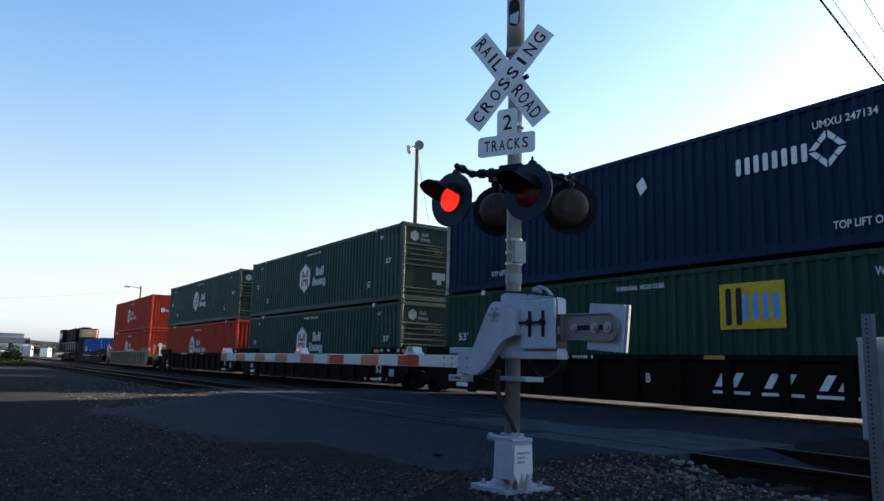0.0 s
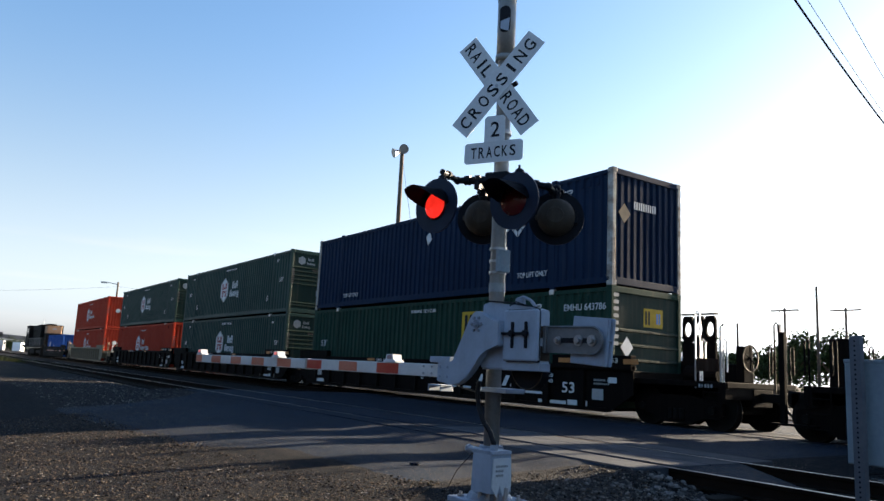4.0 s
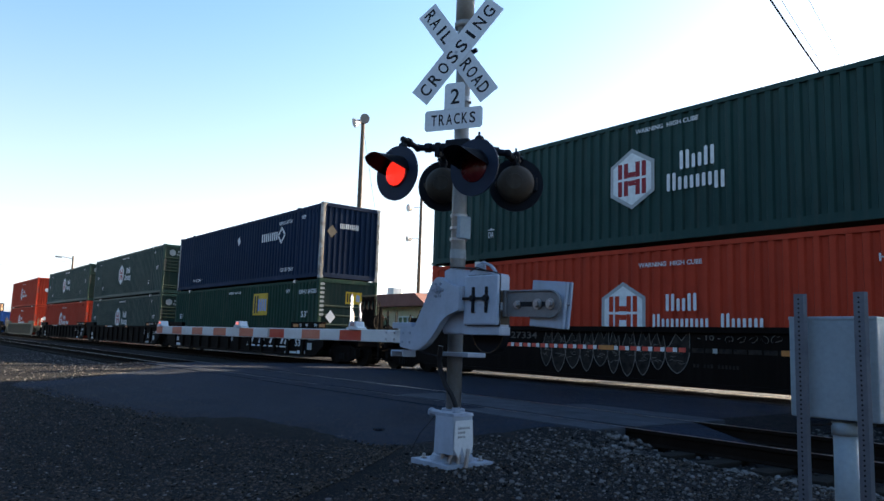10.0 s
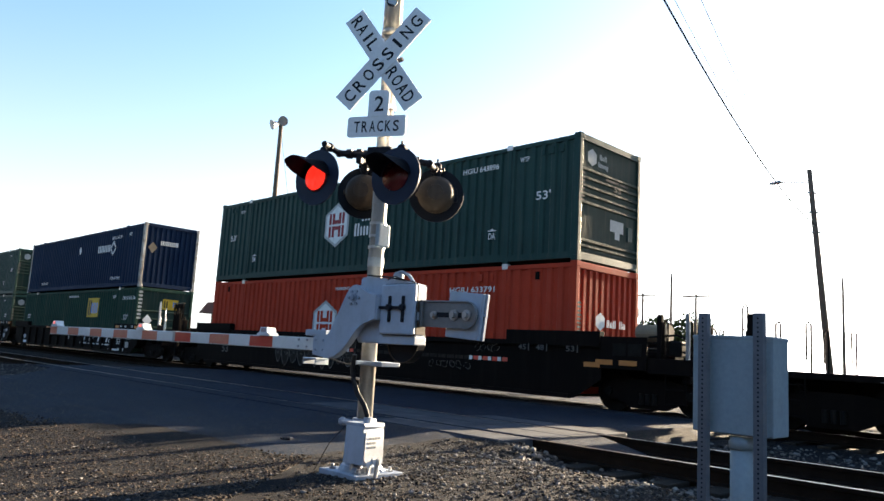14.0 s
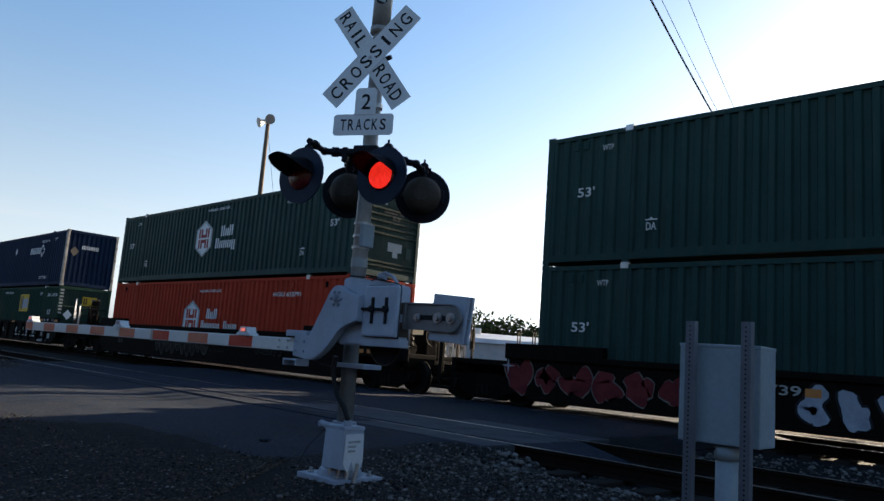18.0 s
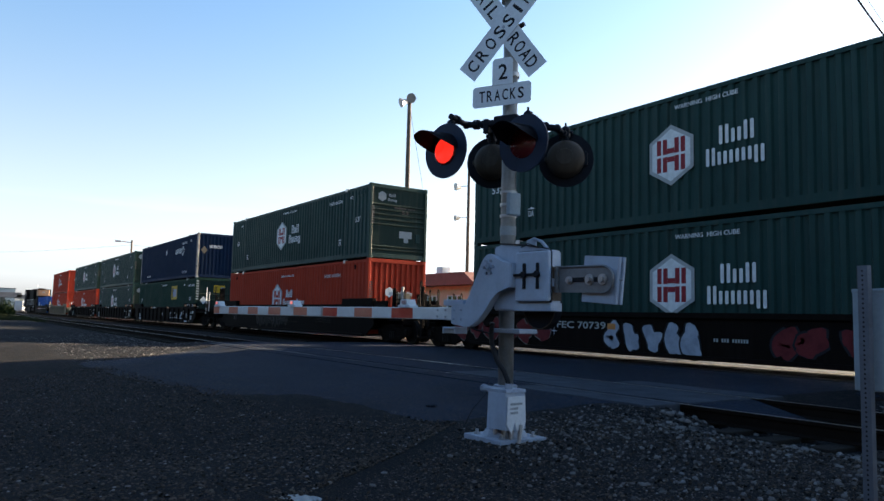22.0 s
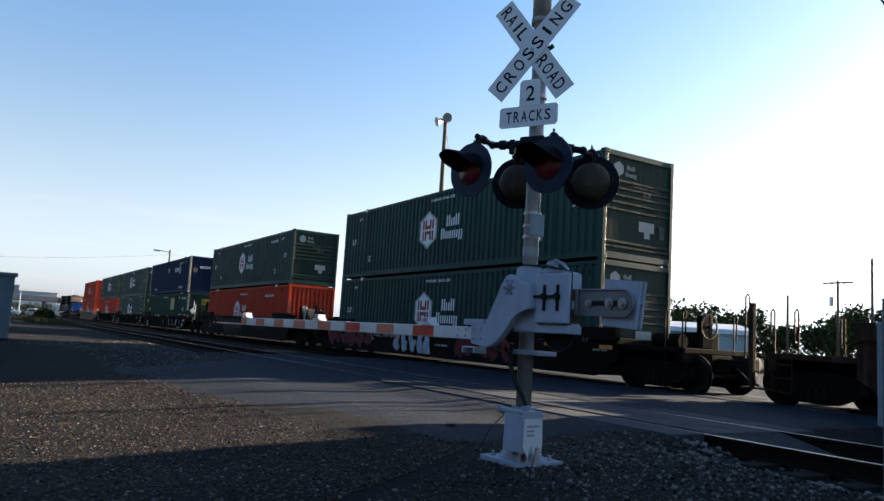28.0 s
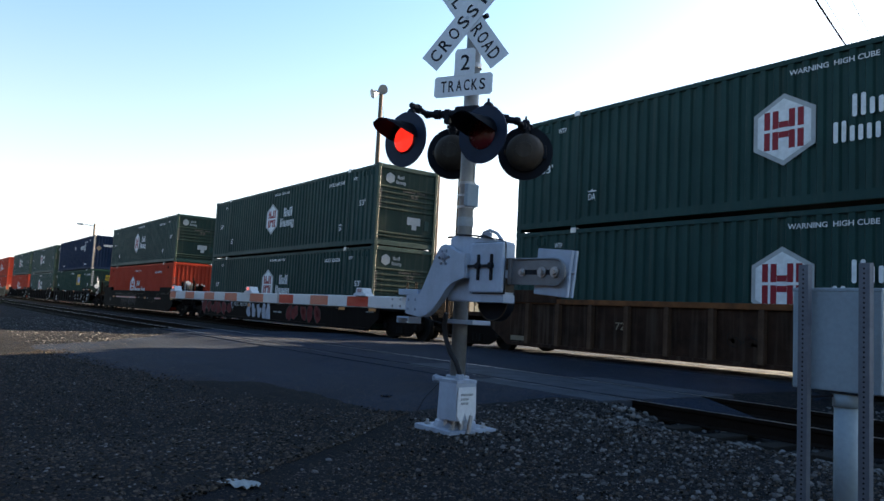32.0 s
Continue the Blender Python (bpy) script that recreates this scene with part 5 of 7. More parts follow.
                for (k, rr) in ((k0, r), (k1, r), (k1, r * 0.62), (k0, r * 0.62)):
                    px, pz = rr * (1 - k), rr * k
                    pts.append((cx + px * ca - pz * sa, cz + px * sa + pz * ca))
                slab(bm, pts, yd - 0.003, yd)
        part("diamond_mark", bm, DECAL, c, "broken white diamond mark")
        letters(c, "TOP LIFT ONLY", DECAL, lift - 1.38, 0.38, yd, 0.15, 1.2)
        letters(c, "TOP LIFT ONLY", DECAL, -lift + 0.4, 0.38, yd, 0.15, 1.2)
        letters(c, "WTP", DECAL, lift + 0.35, 2.38, yd, 0.16, 0.34)
        part("hazard_diamond", slab(B(), [(0.14, 1.82), (0.35, 1.98), (0.22, 2.26), (0.01, 2.1)], yd - 0.003, yd), DECAL, c)
        _o = part("hazard_diamond", slab(B(), [(-0.85, 1.55), (-0.63, 1.8), (-0.85, 2.05), (-1.07, 1.8)], -0.004, 0), CARTAN, c)
        _o.matrix_basis = pose(H2 - 0.026, 0, 0, 0, 0, 90)
        _o = bars(c, "UMAXO", DECAL, -0.5, 1.95, -0.001, 0.2, 0.85)
        _o.matrix_basis = pose(H2 - 0.026, 0, 0, 0, 0, 90)
    if kind == "emp":
        part("yellow_panel", box(B(), 2.2, 3.65, yn - 0.002, yn, 1.52, 2.45), YELLOW, c, "yellow rectangular mark")
        bars(c, "E", BLACKTXT, 2.34, 1.6, yn - 0.0025, 0.76, 0.48, "plain_wordmark")
        bars(c, "MP", SKYBLUE, 2.74, 1.7, yn - 0.0025, 0.52, 0.88, "plain_wordmark")
        letters(c, "WARNING  HIGH CUBE", DECAL, -0.66, 2.5, yn, 0.11, 1.44)
        letters(c, "WTP", DECAL, lift - 0.7, 2.38, yn, 0.16, 0.34)
        letters(c, "53'", DECAL, lift + 0.72, 1.42, yn, 0.24, 0.5)
        letters(c, "53'", DECAL, -lift - 1.25, 1.42, yn, 0.24, 0.5)
        m = pose(H2 - 0.0495, 0, 0, 0, 0, 90)
        _o = part("yellow_panel", box(B(), -0.1, 0.62, -0.003, 0, 1.98, 2.44), YELLOW, c)
        _o.matrix_basis = m
        for o in (bars(c, "E", BLACKTXT, -0.04, 2.04, -0.0035, 0.34, 0.22), bars(c, "MP", SKYBLUE, 0.2, 2.08, -0.0035, 0.26, 0.36)):
            o.matrix_basis = m
        _o = part("hazard_diamond", slab(B(), [(-0.75, 1.2), (-0.53, 1.45), (-0.75, 1.7), (-0.97, 1.45)], -0.05, -0.045), WHITE, c)
        _o.matrix_basis = m
        _o = bars(c, "ABCD 12", GREYDECAL, 0, 0, 0, 0.18, 2.3)
        _o.matrix_basis = pose(H2 + 0.006, -1.235, 2.72, 0, 90, 90)
    if low:
        bars(c, "ABC", DECAL, -4.5, 1.0, yn, 0.7, 1.3, "plain_wordmark")
        bars(c, "AB", DECAL, -1.0, 0.7, yn, 0.6, 0.9, "plain_wordmark")
    return c


def truck(car, x):
    """A two-axle truck: side frames, bolster and springs, with turning wheelsets."""
    t = part("truck", box(B(), -0.25, 0.25, -0.85, 0.85, 0.42, 0.66, 0.02), CARBLACK, car)
    t.matrix_basis = pose(x, 0, 0)
    for s in (-1, 1):
        pts = [(-1.1, 0.42), (-0.98, 0.36), (-0.72, 0.36), (-0.35, 0.2), (0.35, 0.2), (0.72, 0.36), (0.98, 0.36), (1.1, 0.42), (1.1, 0.66), (0.8, 0.7), (0.4, 0.78), (-0.4, 0.78), (-0.8, 0.7), (-1.1, 0.66)]
        part("side_frame", slab(B(), pts, s * 1.02 - 0.06, s * 1.02 + 0.06), CARBLACK, t)
        for dx in (-0.14, 0.0, 0.14):
            part("spring", cyl(B(), (dx, s * 1.09, 0.28), (dx, s * 1.09, 0.5), 0.055, seg=10), WHEELM, t)
        for dx in (-0.89, 0.89):
            part("axle_cap", cyl(B(), (dx, s * 1.08, 0.51), (dx, s * 1.14, 0.51), 0.085, seg=12), WHEELM, t)
    sets = []
    for dx in (-0.89, 0.89):
        bm = B()
        cyl(bm, (0, -1.05, 0), (0, 1.05, 0), 0.075, seg=12)
        for s in (-1, 1):
            cyl(bm, (0, s * 0.72, 0), (0, s * 0.745, 0), 0.45, 0.45, 28)
            cyl(bm, (0, s * 0.745, 0), (0, s * 0.86, 0), 0.42, 0.415, 28)
            for a in range(0, 360, 60):
                cyl(bm, (0.24 * math.cos(radians(a)), s * 0.86, 0.24 * math.sin(radians(a))), (0.24 * math.cos(radians(a)), s * 0.868, 0.24 * math.sin(radians(a))), 0.05, seg=8)
        w = part("wheelset", bm, WHEELM, t, "worn steel wheels on one axle")
        w.matrix_basis = pose(dx, 0, 0.51)
        sets.append(w)
    return sets


def pierced(bm, x0, x1, z0, z1, rx, rz, t):
    """A plate in x and z, t to each side of y = 0, with an oval hole through its middle."""
    cx, cz, n = (x0 + x1) / 2, (z0 + z1) / 2, 20
    rows = []
    for k in range(n):
        a = 6.2832 * k / n
        c, s = math.cos(a), math.sin(a)
        f = min((x1 - cx) / max(abs(c), 1e-6), (z1 - cz) / max(abs(s), 1e-6))
        rows.append([bm.verts.new(p) for p in ((cx + rx * c, -t, cz + rz * s), (cx + f * c, -t, cz + f * s), (cx + f * c, t, cz + f * s), (cx + rx * c, t, cz + rz * s))])
    for k in range(n):
        p, q = rows[k], rows[(k + 1) % n]
        for i in range(4):
            bm.faces.new((p[i], q[i], q[(i + 1) % 4], p[(i + 1) % 4]))


def ribbon(bm, pts, w, y):
    """A flat stroke of even width along points in x and z."""
    prev = None
    for i, (x, z) in enumerate(pts):
        a, b = pts[max(0, i - 1)], pts[min(len(pts) - 1, i + 1)]
        d = Vector((b[0] - a[0], b[1] - a[1])).normalized()
        k = w / 2 * (0.55 if i in (0, len(pts) - 1) else 1)
        cur = [bm.verts.new((x + s * d.y * k, y, z - s * d.x * k)) for s in (-1, 1)]
        if prev:
            bm.faces.new((prev[0], cur[0], cur[1], prev[1]))
        prev = cur


def graffiti(parent, x0, x1, z0, z1, y, fill, line, n, seed, r=0.035):
    """Sprayed shapes without meaning: bent fat strokes with an outline round them."""
    rng = random.Random(seed)
    step = (x1 - x0) / n
    h = z1 - z0
    for i in range(n):
        cx = x0 + (i + 0.5) * step
        fat = min(step * 0.5, h * 0.4)
        zt, zb = z1 - fat / 2 - h * rng.uniform(0, 0.08), z0 + fat / 2 + h * rng.uniform(0, 0.1)
        lean = rng.uniform(-0.12, 0.16) * step
        strokes = []
        for q in range(rng.choice((2, 2, 3))):
            ph, am, off = rng.uniform(0, 6.28), step * rng.uniform(0.1, 0.24), step * rng.uniform(-0.22, 0.22)
            a, b = (zt, zb) if q == 0 else (zt - (zt - zb) * rng.uniform(0, 0.5), zb + (zt - zb) * rng.uniform(0, 0.45))
            if q == 2:
                zz = (zt + zb) / 2 + h * rng.uniform(-0.2, 0.2)
                strokes.append([(cx - step * 0.3 + step * 0.6 * k / 10, zz + 0.1 * h * math.sin(ph + 3 * k / 10)) for k in range(11)])
            else:
                strokes.append([(cx + off * (1 if q == 0 else -1) + am * math.sin(ph + 4.2 * k / 14) + lean * (1 - k / 7), a + (b - a) * k / 14) for k in range(15)])
        ol, fl = B(), B()
        for q, st in enumerate(strokes):
            ribbon(ol, st, fat + 2 * r, y - 0.001 - 0.0004 * q - 0.0035 * i)
            ribbon(fl, st, fat, y - 0.0026 - 0.0004 * q - 0.0035 * i)
        g = part("sprayed_outline", ol, line, parent)
        part("sprayed_fill", fl, fill, g)


def lobes(parent, x0, x1, z0, z1, y):
    """A faded chalk mural: hanging rounded drops under a jagged crown, drawn in pale lines over brown scribble."""
    rng = random.Random(21)
    x = x0
    i = 0
    while x < x1 - 0.2:
        w = rng.uniform(0.34, 0.62)
        low = z0 + (z1 - z0) * rng.uniform(0.0, 0.22)
        mid = z0 + (z1 - z0) * 0.6
        drop = [(x + w * (0.5 + 0.5 * math.cos(radians(a)) * (1 if a < 90 or a > 270 else 1)), mid + (mid - low) * min(0, math.sin(radians(a))) * (1 - 0.15 * abs(math.cos(radians(a))))) for a in range(180, 361, 15)]
        spikes = [(x + w, mid), (x + w * rng.uniform(0.85, 1.05), z1 - rng.uniform(0, 0.2)), (x + w * 0.7, z1 - rng.uniform(0.25, 0.4)), (x + w * 0.45, z1 - rng.uniform(0.0, 0.15)), (x + w * 0.2, z1 - rng.uniform(0.25, 0.45)), (x, mid)]
        fill, line = B(), B()
        slab(fill, drop + spikes[1:-1], y - 0.002 - 0.0006 * (i % 2), y)
        g = part("sprayed_fill", fill, FADED, parent, "faded brown scribbled drop")
        ribbon(line, drop + spikes, 0.02, y - 0.0034)
        for _ in range(7):
            q, p = rng.uniform(x + 0.04, x + w * 0.6), rng.uniform(mid - (mid - low) * 0.6, z1 - 0.3)
            ribbon(line, [(q, p), (q + w * 0.15, p + rng.uniform(-0.04, 0.05)), (q + w * 0.32, p + rng.uniform(-0.03, 0.03))], 0.013, y - 0.0038)
        part("sprayed_outline", line, CHALK, g)
        x += w * 0.92
        i += 1


def well_car(kind, label, paint, chord, ends=(3.5, 3.5), trucks=(True, True), marked=False):
    """A well car for one stack: deep side girders with ribs, end platforms, trucks, rails and marks; origin under the load's middle."""
    c = thing("well_car", label, "railway well car")
    top = {"ribbed": 1.36, "plain": 1.48, "low": 1.27, "rusty": 1.49}[kind]
    wheels = []
    for s in (-1, 1):
        y0, y1 = (s * 1.36, s * 1.40) if s > 0 else (-1.40, -1.36)
        bm = B()
        pts = [(-HALF - 0.75, 0.72), (-HALF - 0.08, 0.3), (HALF + 0.08, 0.3), (HALF + 0.75, 0.72), (HALF + 0.75, top), (-HALF - 0.75, top)]
        slab(bm, pts, y0, y1)
        sg = part("side_girder", bm, paint, c, "deep steel side girder")
        yy = s * 1.4
        bm = B()
        box(bm, -HALF - 0.75, HALF + 0.75, yy - 0.07, yy + 0.07, top - 0.12, top, 0.01)
        part("top_chord", bm, chord, sg)
        bm = B()
        box(bm, -HALF, HALF, yy - 0.06, yy + 0.06, 0.285, 0.38, 0.01)
        part("bottom_chord", bm, paint, sg)
        n = {"ribbed": 13, "plain": 0, "low": 0, "rusty": 15}[kind]
        first = None
        for i in range(n):
            x = -7.3 + 14.6 * i / (n - 1)
            if first is None:
                w, d = (0.055, 0.095) if kind == "rusty" else (0.1, 0.06)
                first = part("rib", slab(B(), [(-w, 0.36), (w, 0.36), (w, top - 0.115), (-w, top - 0.115)], -d, d), CARRIB if kind == "rusty" and paint is CARBROWN else paint, sg)
                first.matrix_basis = pose(x, yy + s * 0.03, 0)
            else:
                again(first, "rib", x, yy + s * 0.03, 0)
        for e in (-1, 1):
            bm = B()
            box(bm, e * HALF - 1.75 if e > 0 else -HALF - 0.75, e * HALF + 0.75 if e > 0 else -HALF + 1.75, yy - 0.09, yy + 0.09, top - 0.1, top + 0.22, 0.012)
            part("end_gusset", bm, paint, sg)
    part("well_floor", box(B(), -HALF + 0.2, HALF - 0.2, -1.34, 1.34, 0.3, LOAD_Z - 0.004), CARBLACK, c)
    for e, reach, has in ((-1, ends[0], trucks[0]), (1, ends[1], trucks[1])):
        bm = B()
        a, b = sorted((e * (HALF + 0.12), e * (HALF + 0.28)))
        box(bm, a, b, -1.36, 1.36, 0.55, 1.25, 0.02)
        part("bulkhead", bm, paint, c)
        a, b = sorted((e * (HALF + 0.2), e * (HALF + reach - 0.75)))
        box_ = box(B(), a, b, -1.25 if reach > 2 else -0.7, 1.25 if reach > 2 else 0.7, 0.98, 1.1, 0.015)
        part("end_platform", box_, paint, c)
        part("draft_sill", box(B(), a, b, -0.35, 0.35, 0.6, 0.98, 0.02), paint, c)
        if not has:
            continue
        wheels += truck(c, e * (HALF + min(1.65, reach * 0.5)))
        if reach > 2:
            bm = B()
            a, b = sorted((e * (HALF + reach - 0.8), e * (HALF + reach + 0.06)))
            box(bm, a, b, -0.09, 0.09, 0.72, 0.9, 0.02)
            box(bm, e * (HALF + reach) - 0.14, e * (HALF + reach) + 0.14, -0.16, 0.16, 0.66, 0.98, 0.04)
            part("coupler", bm, WHEELM, c)
            bm = B()
            tube(bm, [(e * (HALF + reach - 0.7), 0.3, 0.8), (e * (HALF + reach - 0.3), 0.34, 0.45), (e * (HALF + reach), 0.3, 0.36)], 0.03, 8)
            part("air_hose", bm, RUBBER, c)
            xe = e * (HALF + reach - 0.85)
            part("end_sill", box(B(), xe - 0.08, xe + 0.08, -1.3, 1.3, 0.75, 1.1, 0.015), paint, c)
            for s in (-1, 1):
                for dx in (0.0, 0.5):
                    x = xe - e * dx
                    rail = tube(B(), [(x, s * 1.22, 1.1), (x, s * 1.22, 1.9), (x + e * 0.03, s * 1.22, 1.95), (x + e * 0.08, s * 1.22, 1.9), (x + e * 0.08, s * 1.22, 1.3)], 0.018, 7)
                    part("handrail", rail, STEEL if s < 0 and kind == "ribbed" else paint, c, "slim looped grab rail")
                bm = B()
                for z in (0.35, 0.62, 0.88):
                    cyl(bm, (xe - e * 0.42, s * 1.3, z), (xe, s * 1.3, z), 0.014, seg=6)
                for dx in (0, 0.42):
                    cyl(bm, (xe - e * dx, s * 1.3, 0.33), (xe - e * dx, s * 1.3, 1.05), 0.014, seg=6)
                part("step_ladder", bm, paint, c)
            if e < 0 and kind != "ribbed":
                part("tall_handrail", tube(B(), [(xe - 0.67, -1.2, 0.95), (xe - 0.67, -1.2, 2.2), (xe - 0.63, -1.2, 2.27), (xe - 0.58, -1.2, 2.2), (xe - 0.58, -1.2, 1.1)], 0.018, 7), paint, c, "looped grab rail")
                part("end_post", box(B(), xe - 0.56, xe - 0.46, -1.25, -1.15, 0.4, 2.08, 0.01), paint, c)
                if kind == "plain":
                    part("end_panel", box(B(), xe - 0.42, xe + 0.1, 0.3, 0.36, 1.1, 2.05, 0.02), CARBLACK, c)
                part("end_step", box(B(), xe - 0.7, xe + 0.1, -1.32, -1.1, 0.36, 0.4, 0.006), paint, c)
            if e > 0:
                bm = B()
                bmesh.ops.create_cone(bm, cap_ends=True, segments=12, radius1=0.02, radius2=0.02, depth=0.1)
                tube(bm, [(0.27 * math.cos(6.283 * i / 18), 0.27 * math.sin(6.283 * i / 18), 0) for i in range(19)], 0.02, 6)
                for i in range(6):
                    cyl(bm, (0, 0, 0), (0.27 * math.cos(1.0472 * i), 0.27 * math.sin(1.0472 * i), 0), 0.012, seg=5)
                bw = part("brake_wheel", bm, WHEELM, c, "spoked hand-brake wheel")
                bw.matrix_basis = pose(xe + 0.1, -0.45, 1.6, 0, 90, 0)
                part("brake_stand", box(B(), xe - 0.12, xe + 0.06, -0.62, -0.28, 1.1, 1.85, 0.02), paint, c)
                if kind == "ribbed":
                    bm = B()
                    box(bm, 9.1, 9.98, -0.03, 0.03, 1.1, 1.95)
                    for a, b in ((9.1, 9.39), (9.39, 9.68), (9.68, 9.98)):
                        pierced(bm, a, b, 1.95, 2.56, 0.1, 0.17, 0.03)
                    part("bracing_panel", bm, paint, c, "black upright panel with three openings")
                    part("panel_cap", box(B(), 9.08, 10.0, -0.05, 0.05, 2.58, 2.62, 0.008), CARTAN, c)
                    bm = B()
                    tube(bm, [(10.3, -1.2, 0.95), (10.3, -1.2, 2.48), (10.35, -1.2, 2.55), (10.41, -1.2, 2.48), (10.41, -1.2, 1.1)], 0.018, 7)
                    part("tall_handrail", bm, STEEL, c, "pale looped grab rail")
                    part("tall_handrail", tube(B(), [(10.9, -1.2, 0.95), (10.9, -1.2, 2.2), (10.97, -1.2, 2.26)], 0.026, 7), STEEL, c)
                    part("side_board", box(B(), 10.34, 10.86, -1.24, -1.2, 1.3, 1.56, 0.006), CARBROWN, c)
                    bars(c, "ABCDE", GREYDECAL, 10.45, 0.97, -1.305, 0.07, 0.35)
                if kind == "plain":
                    q = HALF + 0.75
                    part("end_side_panel", box(B(), q, q + 1.05, -1.46, -1.4, 0.95, 1.6, 0.01), paint, c)
                    part("end_side_panel", box(B(), q + 1.05, q + 2.0, -1.42, -1.36, 0.9, 1.2, 0.01), paint, c)
                    for a, b in ((q + 0.3, q + 0.6), (q + 0.65, q + 0.95)):
                        part("placard_frame", box(B(), a, b, -1.468, -1.461, 1.22, 1.46, 0.004), WHEELM, c)
                    for a in (q - 0.1, q + 0.45):
                        part("reflector_strip", box(B(), a, a + 0.4, -1.468, -1.461, 1.03, 1.13), ORANGE, c)
                    part("end_post", box(B(), q + 1.2, q + 1.3, -1.34, -1.24, 1.1, 2.05, 0.01), paint, c)
                    part("end_post", box(B(), q + 1.8, q + 1.87, -1.34, -1.27, 1.1, 2.08, 0.01), ARMGREY, c, "grey upright post")
                    part("air_tank", cyl(B(), (q + 0.45, -0.7, 1.72), (q + 1.15, -0.7, 1.72), 0.17, seg=18), CARTAN, c, "tan air tank")
                    for a in (1.35, 1.5, 1.62):
                        part("pipe_run", tube(B(), [(q + 0.9, -1.1, a), (q + 1.5, -1.12, a + 0.05), (q + 1.9, -1.1, a - 0.08)], 0.022, 6), WHEELM, c)
                    part("brake_valve", box(B(), q + 1.35, q + 1.65, -1.2, -0.9, 1.25, 1.55, 0.03), WHEELM, c)
                part("equipment_box", box(B(), xe - 1.2, xe - 0.6, 0.2, 0.8, 1.1, 1.5, 0.02), paint, c)
                part("air_reservoir", cyl(B(), (xe - 1.3, -0.6, 1.25), (xe - 0.5, -0.6, 1.25), 0.17, seg=16), paint, c)
    yn = -1.462
    if kind == "ribbed":
        for x in (-3.1, 1.9):
            part("reflector_strip", box(B(), x, x + 0.5, yn - 0.012, yn - 0.009, top - 0.1, top - 0.02), ORANGE, c)
        bars(c, "ABCD 123456 A", DECAL, -2.45, top - 0.1, yn - 0.01, 0.07, 1.2)
        y2 = -1.403
        for x in (2.1, 3.2, 4.28, 5.3) if marked else ():
            sk = part("railway_mark", slab(B(), [(x, 0.72), (x + 0.16, 0.72), (x + 0.33, 1.0), (x + 0.17, 1.0)], y2 - 0.004, y2), DECAL, c)
            part("railway_mark", slab(B(), [(x + 0.34, 0.72), (x + 0.5, 0.72), (x + 0.67, 1.0), (x + 0.51, 1.0)], y2 - 0.004, y2), DECAL, sk)
            part("mark_underline", box(B(), x - 0.05, x + 0.8, y2 - 0.004, y2, 0.58, 0.64), DECAL, sk)
        ye = -1.492
        letters(c, "45", DECAL, 7.05, top + 0.05, ye, 0.11, 0.2)
        letters(c, "48", DECAL, 7.55, top + 0.05, ye, 0.11, 0.2)
        letters(c, "53", DECAL, 8.25, top + 0.05, ye, 0.11, 0.2)
        for x in (6.55, 8.62):
            part("reflector_strip", box(B(), x, x + 0.42, ye - 0.004, ye, top + 0.03, top + 0.14), ORANGE, c)
        letters(c, "20", DECAL, 6.2, 1.02, yn - 0.036, 0.09, 0.17)
        letters(c, "40", DECAL, 6.2, 0.88, yn - 0.036, 0.09, 0.17)
        letters(c, "53", DECAL, 6.6, 0.66, y2, 0.26, 0.42)
        part("white_placard", box(B(), 5.75, 6.75, y2 - 0.004, y2, 0.3, 0.46), DECAL, c)
        part("white_placard", box(B(), 6.8, 7.45, y2 - 0.004, y2, 0.36, 0.5), DECAL, c)
        bars(c, "ABCDEFGH IJKL", GREYDECAL, 7.65, 0.98, y2, 0.05, 0.6)
        bars(c, "ABCDEFGH", GREYDECAL, 7.65, 0.9, y2, 0.04, 0.5)
        part("placard_frame", box(B(), 7.6, 7.95, y2 - 0.003, y2, 0.55, 0.8), GREYDECAL, c)
        part("white_placard", box(B(), 8.1, 8.35, y2 - 0.004, y2, 0.95, 1.08), DECAL, c)
        part("white_placard", box(B(), -7.4, -6.6, y2 - 0.004, y2, 0.36, 0.5), DECAL, c)
        bars(c, "1234", DECAL, -7.3, 0.62, y2, 0.2, 0.5)
    if marked:
        letters(c, "B", DECAL, 0.3, 0.74, -1.403, 0.2, 0.13)
    if kind == "plain":
        y2 = -1.403
        x = -5.07
        for i in range(76):
            dull = 0.6 < x < 5.0
            w = 0.1 if i % 2 == 0 else 0.16
            if x < -1.9 or not -1.6 < x < -1.2:
                mat = (GREYDECAL if i % 14 == 0 else FADED) if dull else (DECAL if i % 2 == 0 else RETRORED)
                part("reflector_strip", box(B(), x, x + w, y2 - 0.004, y2, 0.97, 1.06), mat, c)
            x += w + 0.04 * (i % 2 == 0)
            if x > 8.1:
                break
        for x0 in (-5.9, -1.6, 2.6, 8.4):
            part("reflector_strip", box(B(), x0, x0 + 0.42, y2 - 0.0045, y2 - 0.0005, 0.965, 1.065), ORANGE, c)
        letters(c, "CP 527334", DIMDECAL, -5.23, 1.17, y2 - 0.001, 0.17, 1.68)
        letters(c, "53", DIMDECAL, -6.9, 0.7, y2, 0.26, 0.42)
        letters(c, "- 10 -", CHALK, 0.9, 1.22, y2, 0.1, 0.5)
        lobes(c, -3.42, 0.5, 0.36, 1.46, y2)
        graffiti(c, 3.69, 5.2, 0.72, 0.95, y2, CARBLACK, CHALK, 6, 22, 0.012)
        graffiti(c, 1.5, 2.6, 1.16, 1.34, y2, CARBLACK, CHALK, 5, 24, 0.01)
